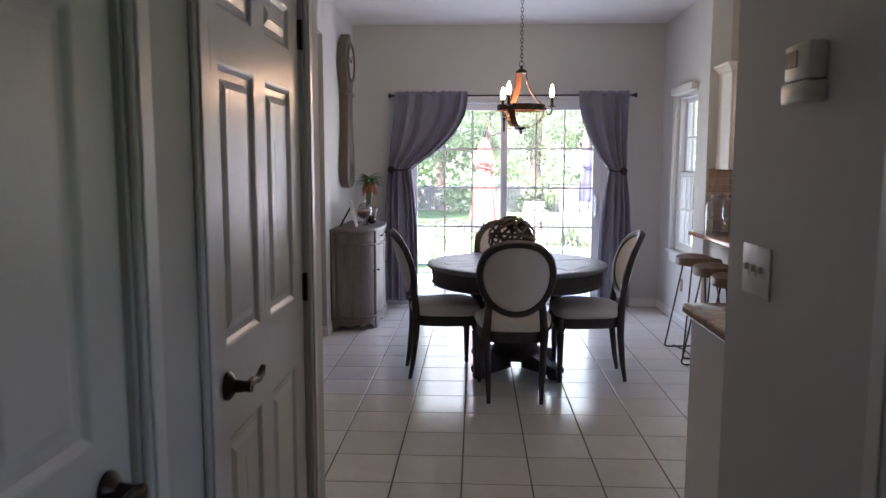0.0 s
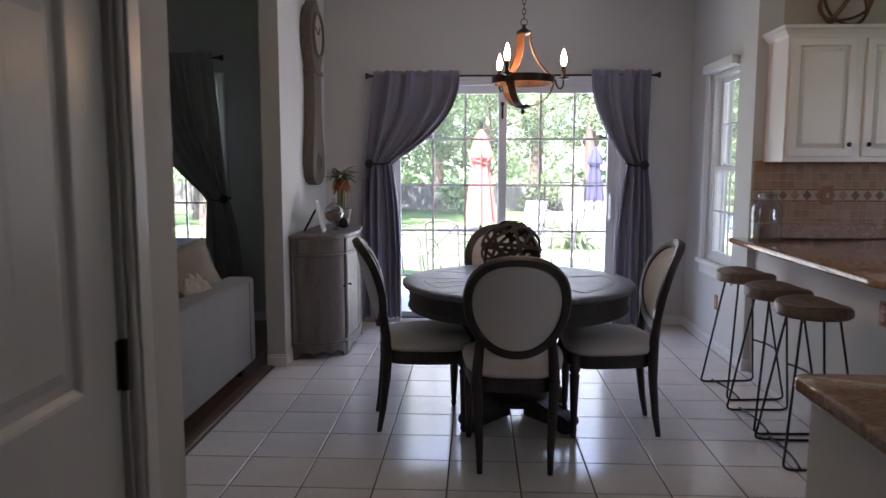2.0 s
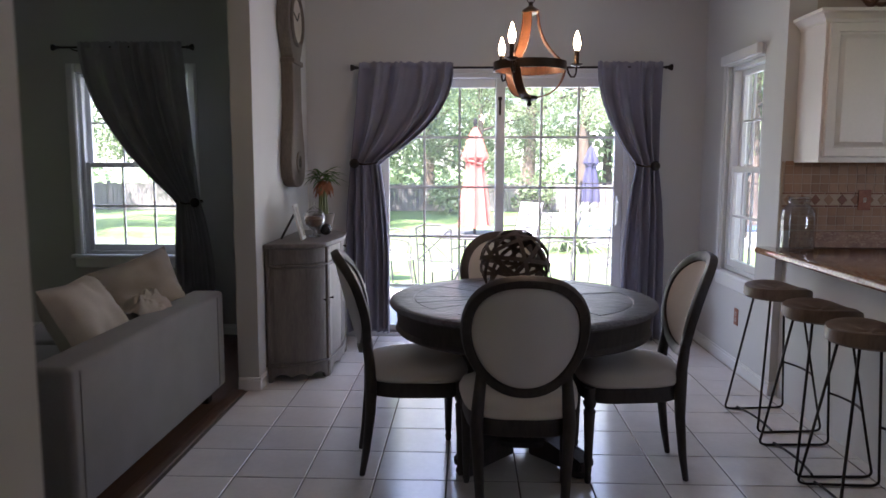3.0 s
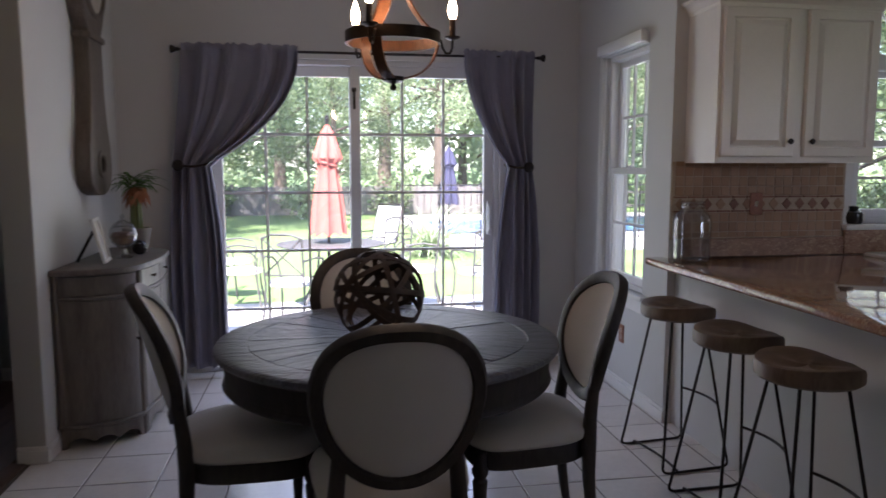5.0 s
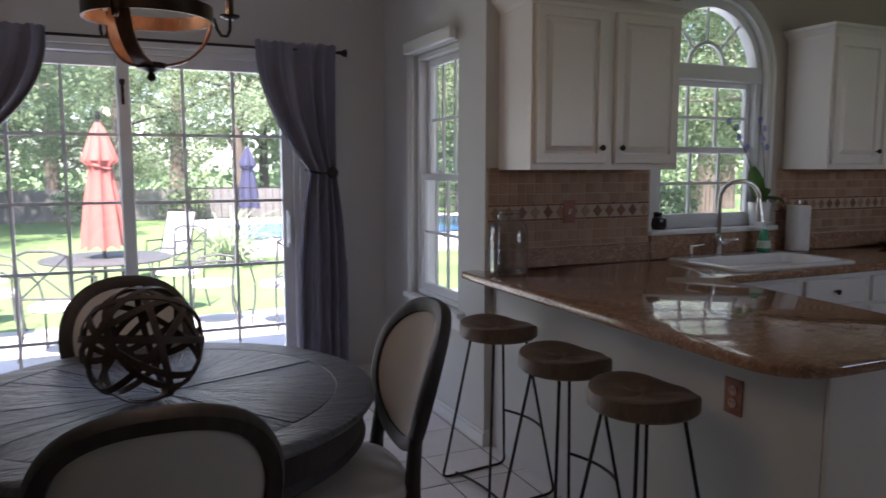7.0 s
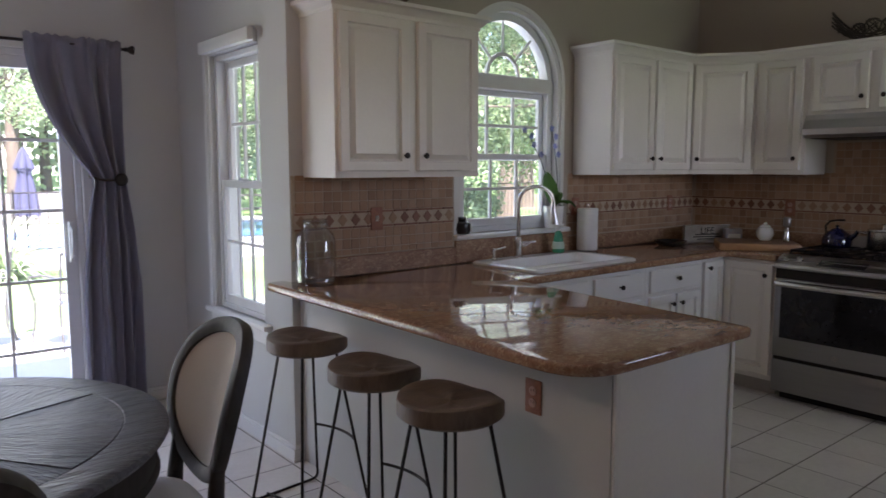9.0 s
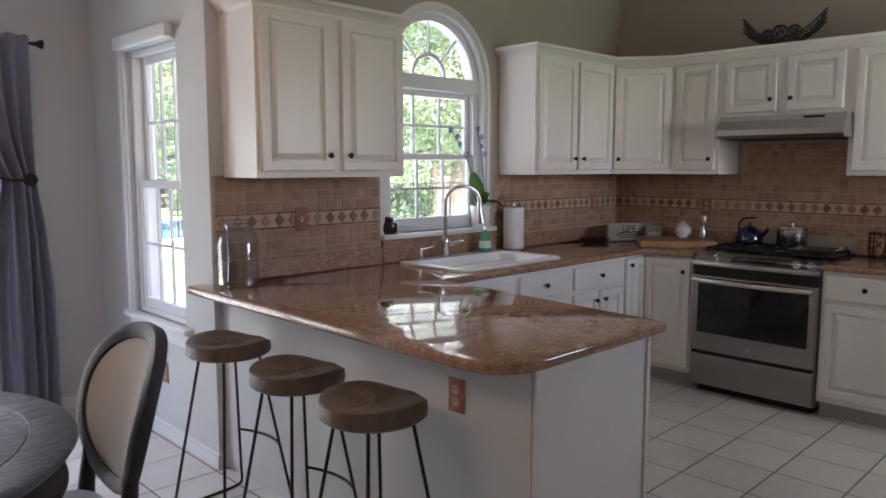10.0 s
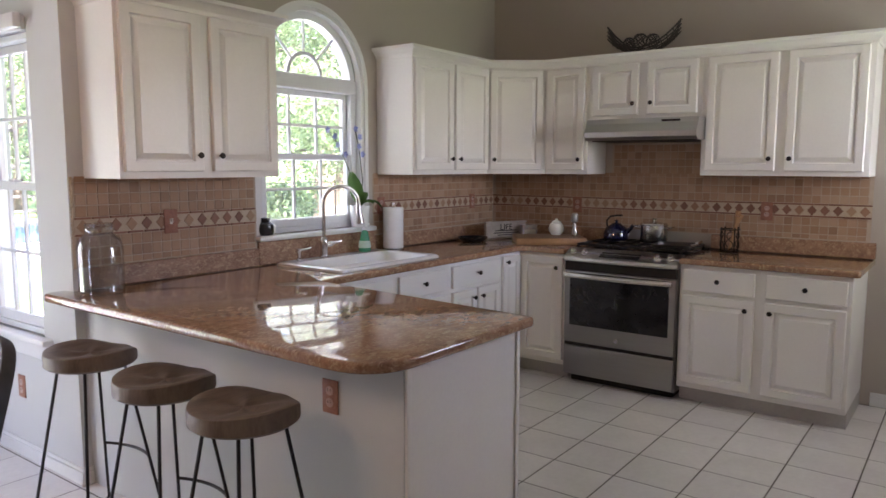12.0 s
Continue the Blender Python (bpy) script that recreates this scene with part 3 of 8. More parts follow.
# ---- hall doors ----
def panel_door(name, label, y0, y1, hinge_far, x=HALL_L):
    """A six-panel door standing shut in the left hall wall; its face towards +x."""
    d = thing(name, label, "door", kind="structure")
    h, face = 2.03, x - 0.012
    bm = B(face - 0.035, face - 0.016, y0 + 0.004, y1 - 0.004, 0.008, h)
    w = y1 - y0
    stile, mull = 0.115 * w / 0.84, 0.10 * w / 0.84
    pw = (w - 2 * stile - mull) / 2
    rows = ((0.22, 0.80), (1.02, 1.68), (1.80, 1.93))
    ys = (y0 + 0.004, y0 + stile, y0 + stile + pw, y1 - stile - pw, y1 - stile, y1 - 0.004)
    for a, b in ((0, 1), (2, 3), (4, 5)):
        box(bm, face - 0.0165, face, ys[a], ys[b], 0.008, h)
    zc = (0.008, rows[0][0], rows[0][1], rows[1][0], rows[1][1], rows[2][0], rows[2][1], h)
    for a, b in ((1, 2), (3, 4)):
        for c in (0, 2, 4, 6):
            box(bm, face - 0.0165, face, ys[a], ys[b], zc[c], zc[c + 1])
    leaf = part("door_leaf", bm, DOORW, d, smooth=False)
    for a, b in ((1, 2), (3, 4)):
        for z0, z1 in rows:
            pb = bmesh.new()
            ya, yb = ys[a], ys[b]
            rings = []
            for inset, dep in ((0.0, 0.0), (0.006, -0.002), (0.016, -0.010), (0.034, -0.010), (0.055, -0.003), (0.06, -0.003)):
                rings.append([pb.verts.new((face + dep, yy, zz)) for yy, zz in ((ya + inset, z0 + inset), (yb - inset, z0 + inset), (yb - inset, z1 - inset), (ya + inset, z1 - inset))])
            for p, q in zip(rings, rings[1:]):
                for k in range(4):
                    pb.faces.new((p[k], p[(k + 1) % 4], q[(k + 1) % 4], q[k]))
            pb.faces.new(rings[-1])
            part("door_panel", pb, DOORW, leaf, smooth=False)
    yk, s = (y0 + 0.115, 1) if hinge_far else (y1 - 0.085, -1)
    hb = bmesh.new()
    mm = Matrix.Translation((face, yk, 0.93)) @ Matrix.Rotation(radians(90), 4, "Y")
    lathe(hb, [(0.034, 0.0), (0.034, 0.006), (0.028, 0.012), (0.016, 0.02), (0.013, 0.045), (0.015, 0.06), (0.0, 0.062)], seg=20, m=mm)
    tube(hb, [(face + 0.052, yk + s * u, 0.93 + w_) for u, w_ in ((-0.008, 0), (0.03, 0.006), (0.07, -0.004), (0.10, 0.004), (0.118, 0.016))], [0.012, 0.010, 0.009, 0.010, 0.007], 10)
    part("door_handle", hb, BRONZE, d, "dark bronze lever handle")
    hy = y1 + 0.002 if hinge_far else y0 - 0.002
    for z in (0.22, 1.04, 1.87):
        kb = bmesh.new()
        tube(kb, [(face + 0.008, hy, z - 0.048), (face + 0.008, hy, z + 0.048)], 0.0075, 8)
        box(kb, face - 0.006, face + 0.003, hy - 0.016, hy + 0.016, z - 0.046, z + 0.046, bevel=0.002, seg=1)
        part("hinge", kb, BRONZE, d)
    cb = bmesh.new()
    for a, b, c, e in ((y0 - 0.075, y0, 0, h + 0.09), (y1 + 0.012, y1 + 0.087, 0, h + 0.09), (y0, y1 + 0.012, h + 0.012, h + 0.09)):
        box(cb, x, x + 0.014, a, b, c, e, bevel=0.004, seg=1)
        box(cb, x + 0.014, x + 0.020, a + 0.012, b - 0.02, c, e - 0.012, bevel=0.003, seg=1)
    part("casing", cb, TRIM, d)
    return d


panel_door("door_2", "white six-panel hall door, shut", 1.52, 2.40, True)
panel_door("door_3", "white six-panel hall door, shut", 0.32, 1.16, False)
bm = bmesh.new()
box(bm, HALL_R - 0.018, HALL_R, 1.22, 1.295, 0, 2.12, bevel=0.005, seg=1)
box(bm, HALL_R - 0.024, HALL_R - 0.018, 1.235, 1.275, 0, 2.11, bevel=0.003, seg=1)
tagged(part("trim", bm, TRIM), "white door casing on the hall wall", "trim", kind="structure")


# ---- daylight in the window openings, fill in the two added ones ----
def opening_light(name, x, y, z, w, h, yaw, watts):
    ld = bpy.data.lights.new(name, "AREA")
    ld.shape, ld.size, ld.size_y, ld.energy, ld.color = "RECTANGLE", w, h, watts, (0.93, 0.93, 1.0)
    ob = new(name, ld)
    ob.matrix_world = pose(x, y, z, -90, 0, yaw)
    return ob


opening_light("patio_door_daylight", 0.335, BACK_Y + 0.15, 1.03, 1.75, 1.95, 0, 2.8)
opening_light("nook_window_daylight", NOOK_R + 0.15, 6.69, 1.37, 0.56, 1.40, -90, 0.15)
opening_light("kitchen_window_daylight", ARCH_X, KIT_Y + 0.15, 1.72, 0.76, 1.25, 0, 0.30)
opening_light("living_window_daylight", -2.675, BACK_Y + 0.15, 1.40, 0.90, 1.40, 0, 1.1)
# fill lamp in the added opening of the kitchen front wall
opening_light("kitchen_front_daylight", 4.45, 2.05, 1.78, 1.06, 0.82, 180, 0.86)

# fill lamp in the opening of the added side room
opening_light("side_room_daylight", 3.10, 0.65, 1.40, 0.48, 0.58, -90, 0.1)

# ---- dining table and chairs ----
TX, TY, TR, TZ = 0.293, 5.12, 0.635, 0.775


def dining_table():
    t = thing("dining_table", "round dark weathered wooden pedestal dining table", "table", TX, TY)
    part("apron", lathe(bmesh.new(), [(0.55, 0.0), (0.598, 0.0), (0.606, 0.010), (0.602, 0.022), (0.596, 0.030), (0.602, 0.105), (0.612, 0.115), (0.55, 0.115)], seg=72, m=Matrix.Translation((0, 0, TZ - 0.148))), DARKWOOD, t)
    part("rim", lathe(bmesh.new(), [(0.47, 0.0), (TR - 0.03, 0.0), (TR - 0.008, 0.006), (TR, 0.018), (TR - 0.004, 0.03), (TR - 0.02, 0.036), (TR - 0.115, 0.036), (TR - 0.118, 0.033), (0.47, 0.033)], seg=96, m=Matrix.Translation((0, 0, TZ - 0.036))), TABLEWOOD, t)
    # boards of the inner disc, laid in four quarters
    rr = TR - 0.121
    for qd in range(4):
        for k in range(5):
            bm = bmesh.new()
            mid_a, hw_a = qd * 90 + (k + 0.5) * 18, 9 - 0.15
            pts = [(0.004, 0.0)] + [(rr * math.cos(radians(-hw_a + hw_a * i / 3)), rr * math.sin(radians(-hw_a + hw_a * i / 3))) for i in range(7)]
            prism(bm, pts, TZ - 0.03, TZ - 0.0015 + 0.0007 * ((k * 7 + qd * 3) % 4))
            part("board", bm, TABLEWOOD, t, smooth=False).matrix_basis = Matrix.Rotation(radians(mid_a), 4, "Z")
    part("pedestal", lathe(bmesh.new(), [(0.20, 0.10), (0.21, 0.13), (0.17, 0.15), (0.155, 0.18), (0.17, 0.22), (0.20, 0.30), (0.205, 0.38), (0.18, 0.47), (0.14, 0.54), (0.135, 0.57), (0.16, 0.59), (0.17, 0.62), (0.25, 0.645)], seg=40), DARKWOOD, t)
    for k in range(4):
        m = pose(0, 0, 0, 0, 0, 45 + 90 * k)
        bm = bmesh.new()
        prof = [(0.10, 0.035), (0.32, 0.03), (0.40, 0.035), (0.405, 0.075), (0.37, 0.095), (0.30, 0.10), (0.22, 0.13), (0.10, 0.16)]
        f0 = [bm.verts.new((x, -0.055, z)) for x, z in prof]
        f1 = [bm.verts.new((x, 0.055, z)) for x, z in prof]
        bm.faces.new(f0)
        bm.faces.new(f1[::-1])
        for i in range(len(prof)):
            j = (i + 1) % len(prof)
            bm.faces.new((f0[i], f0[j], f1[j], f1[i]))
        bmesh.ops.bevel(bm, geom=list(bm.edges), offset=0.008, segments=2, affect="EDGES")
        lathe(bm, [(0.0, 0.0), (0.045, 0.002), (0.055, 0.012), (0.05, 0.032), (0.0, 0.036)], 0.36, 0.0, 16)
        bmesh.ops.transform(bm, matrix=m, verts=bm.verts)
        part("foot", bm, DARKWOOD, t)
    for k in range(4):
        m = pose(0, 0, 0, 0, 0, 90 * k)
        bm = tube(bmesh.new(), [(0.17, 0, 0.25), (0.235, 0, 0.32), (0.265, 0, 0.42), (0.275, 0, 0.52), (0.33, 0, 0.60), (0.42, 0, 0.645)], [0.03, 0.034, 0.036, 0.034, 0.034, 0.036], 10)
        bmesh.ops.transform(bm, matrix=m, verts=bm.verts)
        part("bracket", bm, DARKWOOD, t)
    return t


dining_table()


def dining_chair():
    """Faces +y; its back legs stand at y = -0.21."""
    c = thing("dining_chair", "dark wooden oval-back dining chair with cream linen seat", "chair", 0, 0)
    hz = 0.445

    def seat_line(grow=0.0):
        out = []
        for i in range(40):
            a = 2 * math.pi * i / 40
            e = 0.55
            x = math.copysign(abs(math.cos(a)) ** e, math.cos(a))
            y = math.copysign(abs(math.sin(a)) ** e, math.sin(a))
            wid = 0.225 + 0.03 * y
            out.append((x * (wid + grow), 0.01 + y * (0.225 + grow)))
        return out

    part("seat_frame", prism(bmesh.new(), seat_line(), hz - 0.075, hz - 0.005, bevel=0.008), DARKWOOD, c)
    bm = bmesh.new()
    rings = []
    for g, z in ((-0.004, hz - 0.006), (0.012, hz + 0.01), (0.014, hz + 0.03), (0.002, hz + 0.055), (-0.03, hz + 0.072), (-0.09, hz + 0.084), (-0.16, hz + 0.088)):
        rings.append([bm.verts.new((x, y, z)) for x, y in seat_line(g)])
    for a, b in zip(rings, rings[1:]):
        for i in range(40):
            bm.faces.new((a[i], a[(i + 1) % 40], b[(i + 1) % 40], b[i]))
    bm.faces.new(rings[-1])
    part("seat", bm, LINEN, c, "cream linen seat cushion")
    for sx in (-1, 1):
        prof = [(0.0, 0.0), (0.012, 0.002), (0.017, 0.025), (0.013, 0.04), (0.016, 0.06), (0.024, 0.30), (0.027, 0.335), (0.020, 0.345), (0.028, 0.36), (0.030, 0.375), (0.024, 0.385), (0.024, 0.44)]
        part("leg", lathe(bmesh.new(), prof, sx * 0.215, 0.20, 14), DARKWOOD, c)
    # oval back, leaning
    lean = Matrix.Translation((0, -0.300, 0.775)) @ Matrix.Rotation(radians(15), 4, "X")
    rx, rz = 0.220, 0.226
    n = 56

    def squared(v):
        return math.copysign(abs(v) ** 0.90, v)

    def oval(k, ry, grow):
        a = 2 * math.pi * k / n
        taper = 1.0 - 0.06 * max(0.0, -math.sin(a))
        curve = 0.06 * abs(math.cos(a)) ** 1.8
        return lean @ Vector(((rx + grow) * taper * squared(math.cos(a)), ry + curve, (rz + grow) * squared(math.sin(a))))

    for sx in (-1, 1):
        # raked back leg that runs up into the side of the oval
        tops = [oval((28 - k_ if sx < 0 else k_) % n, 0.006, -0.002) for k_ in (-6.6, -5.2, -3.6, -2.0)]
        pts = [Vector((sx * 0.160, -0.245, 0.0)), Vector((sx * 0.163, -0.225, 0.12)), Vector((sx * 0.172, -0.205, 0.30)), Vector((sx * 0.178, -0.200, 0.42)), Vector((sx * 0.170, -0.206, 0.52))] + tops
        part("leg", tube(bmesh.new(), pts, [0.013, 0.018, 0.023, 0.027, 0.024, 0.022, 0.020, 0.016, 0.010], 10), DARKWOOD, c)
    bm = bmesh.new()
    sect = ((-0.028, 0.012), (-0.026, 0.022), (-0.002, 0.028), (0.019, 0.022), (0.022, 0.004), (0.014, -0.016), (-0.015, -0.016))
    rings = [[bm.verts.new(oval(k, v, g)) for g, v in sect] for k in range(n)]
    for k in range(n):
        a, b = rings[k], rings[(k + 1) % n]
        for i in range(len(sect)):
            j = (i + 1) % len(sect)
            bm.faces.new((a[i], a[j], b[j], b[i]))
    part("back_frame", bm, DARKWOOD, c)
    for name, side, mt in (("backrest", 1, LINEN), ("back_panel", -1, LINENBACK)):
        bm = bmesh.new()
        rings = []
        for s, d in ((1.0, 0.006), (0.96, 0.016), (0.8, 0.021), (0.5, 0.024), (0.2, 0.025)):
            ring = []
            for k in range(n):
                a = 2 * math.pi * k / n
                taper = 1.0 - 0.06 * max(0.0, -math.sin(a))
                x = (rx - 0.018) * taper * s * squared(math.cos(a))
                curve = 0.06 * abs(s * math.cos(a)) ** 1.8
                ring.append(bm.verts.new(lean @ Vector((x, curve + side * d * (1.0 if side > 0 else 0.45), (rz - 0.018) * s * squared(math.sin(a))))))
            rings.append(ring)
        for a, b in zip(rings, rings[1:]):
            for i in range(n):
                bm.faces.new((a[i], a[(i + 1) % n], b[(i + 1) % n], b[i]))
        bm.faces.new(rings[-1])
        part(name, bm, mt, c)
    return c


chair = dining_chair()
chair["group"] = "chairs round the dining table"
CHAIRS = [(0.247, 4.565, 0.0), (0.775, 4.99, 89.0), (-0.225, 5.02, -81.0), (0.23, 5.60, 180.0)]
for i, (x, y, turn) in enumerate(CHAIRS):
    if i == 0:
        chair.matrix_basis = pose(x, y, 0, 0, 0, turn)
    else:
        copy_thing(chair, pose(x, y, 0, 0, 0, turn))

# woven ball of bent wooden strips
def strip_ball():
    R = 0.166
    b = thing("decorative_ball", "openwork ball of dark bent wood strips on the table", "ornament", 0.252, 5.045, TZ + R + 0.002)
    rnd = random.Random(5)
    axes = [(0.1, 0.2, 1), (1, 0.1, 0.2), (0.1, 1, -0.2), (1, 1, 0.6), (-1, 1, 0.5), (1, -0.9, 0.9), (-0.8, -1, 0.9), (0.9, 0.1, -0.9), (0.05, 0.9, 0.9), (0.6, -0.3, 1.0), (-0.5, 0.6, 1.0)]
    for i, ax in enumerate(axes):
        n = Vector(ax).normalized()
        u = n.orthogonal().normalized()
        w = n.cross(u)
        off = rnd.uniform(-0.35, 0.35) * R
        r = math.sqrt(R * R - off * off) - 0.0012 * (i % 4)
        bm = bmesh.new()
        rings = []
        for k in range(40):
            a = 2 * math.pi * k / 40
            d = u * math.cos(a) + w * math.sin(a)
            c = n * off + d * r
            out = c.normalized()
            tang = out.cross(u * -math.sin(a) + w * math.cos(a)).normalized()
            rings.append([bm.verts.new(c + tang * p + out * q) for p, q in ((-0.0095, 0), (0.0095, 0), (0.0095, -0.004), (-0.0095, -0.004))])
        for k in range(40):
            p, q = rings[k], rings[(k + 1) % 40]
            for j in range(4):
                bm.faces.new((p[j], p[(j + 1) % 4], q[(j + 1) % 4], q[j]))
        part("strip", bm, STRIPWOOD, b)
    return b


STRIPWOOD = mat("dark_bent_wood", (0.10, 0.062, 0.038), 0.5, col2=(0.05, 0.03, 0.02), scale=10, fine=70, bump=0.3)
strip_ball()

# ---- chandelier ----
BULB = mat("lamp_glass", (1.0, 0.66, 0.36), 0.3, emit=28.0)
ch = thing("chandelier", "bronze and wood barrel-stave chandelier with lit candle bulbs", "chandelier", 0.30, 4.95, 0.0)
RZ = 1.835
bm = bmesh.new()
for r, dz in ((0.158, 0.018),):
    ring = [[bm.verts.new((q * math.cos(2 * math.pi * k / 48), q * math.sin(2 * math.pi * k / 48), RZ + z)) for q, z in ((r, -dz), (r, dz), (r - 0.006, dz), (r - 0.006, -dz))] for k in range(48)]
    for k in range(48):
        a, b = ring[k], ring[(k + 1) % 48]
        for j in range(4):
            bm.faces.new((a[j], a[(j + 1) % 4], b[(j + 1) % 4], b[j]))
part("ring", bm, BARREL, ch)
bm = bmesh.new()
ring = [[bm.verts.new((q * math.cos(2 * math.pi * k / 48), q * math.sin(2 * math.pi * k / 48), RZ + z)) for q, z in ((0.1585, -0.019), (0.1605, -0.019), (0.1605, 0.019), (0.1585, 0.019))] for k in range(48)]
for k in range(48):
    a, b = ring[k], ring[(k + 1) % 48]
    for j in range(4):
        bm.faces.new((a[j], a[(j + 1) % 4], b[(j + 1) % 4], b[j]))
part("hoop", bm, BRONZE, ch, "dark bronze hoop")


def stave(angle):
    """A bent strap from the crown down over the ring to the lower hub."""
    keys = [(0.030, 2.075), (0.036, 2.02), (0.055, 1.96), (0.095, 1.90), (0.150, 1.845), (0.150, 1.80), (0.128, 1.755), (0.085, 1.718), (0.025, 1.700)]
    pts = []
    for i in range(len(keys) - 1):
        for s in range(4):
            f = s / 4
            p = [keys[max(0, min(len(keys) - 1, i + o))] for o in (-1, 0, 1, 2)]
            pts.append(tuple(0.5 * (2 * p[1][j] + (p[2][j] - p[0][j]) * f + (2 * p[0][j] - 5 * p[1][j] + 4 * p[2][j] - p[3][j]) * f * f + (3 * p[1][j] - p[0][j] - 3 * p[2][j] + p[3][j]) * f ** 3) for j in (0, 1)))
    pts.append(keys[-1])
    bm = bmesh.new()
    ca, sa = math.cos(angle), math.sin(angle)
    rings = []
    for i, (r, z) in enumerate(pts):
        a, b = pts[max(0, i - 1)], pts[min(len(pts) - 1, i + 1)]
        dr, dz = b[0] - a[0], b[1] - a[1]
        ln = math.hypot(dr, dz)
        nr, nz = dz / ln, -dr / ln
        rings.append([bm.verts.new(((r + nr * q) * ca - p * sa, (r + nr * q) * sa + p * ca, z + nz * q)) for p, q in ((-0.019, -0.003), (0.019, -0.003), (0.019, 0.003), (-0.019, 0.003))])
    for a, b in zip(rings, rings[1:]):
        for j in range(4):
            bm.faces.new((a[j], a[(j + 1) % 4], b[(j + 1) % 4], b[j]))
    bm.faces.new(rings[0])
    bm.faces.new(rings[-1][::-1])
    return bm


for k in range(3):
    a = radians(4 + 120 * k)
    part("stave", stave(a), BARREL, ch)
    ca, sa = math.cos(a), math.sin(a)
    arm = tube(bmesh.new(), [(r * ca, r * sa, z) for r, z in ((0.155, 1.84), (0.165, 1.835), (0.172, 1.81), (0.183, 1.793), (0.198, 1.793), (0.206, 1.81), (0.207, 1.84))], 0.0045, 8)
    arm = part("arm", arm, BRONZE, ch)
    x, y = 0.207 * ca, 0.207 * sa
    part("drip_pan", lathe(bmesh.new(), [(0.0, 1.838), (0.012, 1.838), (0.026, 1.845), (0.027, 1.849), (0.010, 1.851)], x, y, 20), BRONZE, arm)
    part("candle_sleeve", lathe(bmesh.new(), [(0.0105, 1.85), (0.0105, 1.905), (0.009, 1.908)], x, y, 14), BRONZE, arm)
    part("bulb", lathe(bmesh.new(), [(0.0075, 1.908), (0.0105, 1.916), (0.0150, 1.931), (0.0145, 1.947), (0.009, 1.967), (0.004, 1.985), (0.0, 1.992)], x, y, 16), BULB, arm, "lit flame-shaped bulb")
part("hub", lathe(bmesh.new(), [(0.0, 1.660), (0.009, 1.665), (0.012, 1.674), (0.007, 1.684), (0.016, 1.688), (0.036, 1.694), (0.038, 1.708), (0.012, 1.713)], 0, 0, 20), BRONZE, ch)
part("crown", lathe(bmesh.new(), [(0.036, 2.062), (0.040, 2.068), (0.036, 2.078), (0.020, 2.088), (0.010, 2.096), (0.008, 2.112), (0.0, 2.114)], 0, 0, 24), BRONZE, ch)
z, k = 2.105, 0
while z < CEIL_Z - 0.05:
    big = 0.016 if k == 0 else 0.0085
    long = 0.018 if k == 0 else 0.0155
    pts = []
    for i in range(14):
        a = 2 * math.pi * i / 14
        u, w = big * math.cos(a), long * math.sin(a)
        pts.append((u, 0, z + long + w) if k % 2 == 0 else (0, u, z + long + w))
    part("chain_link", tube(bmesh.new(), pts, 0.0022, 6, closed=True), BRONZE, ch)
    z += 2 * long - 0.006
    k += 1
part("canopy", lathe(bmesh.new(), [(0.008, CEIL_Z - 0.05), (0.02, CEIL_Z - 0.045), (0.05, CEIL_Z - 0.02), (0.06, CEIL_Z - 0.004), (0.06, CEIL_Z)], 0, 0, 28), BRONZE, ch)


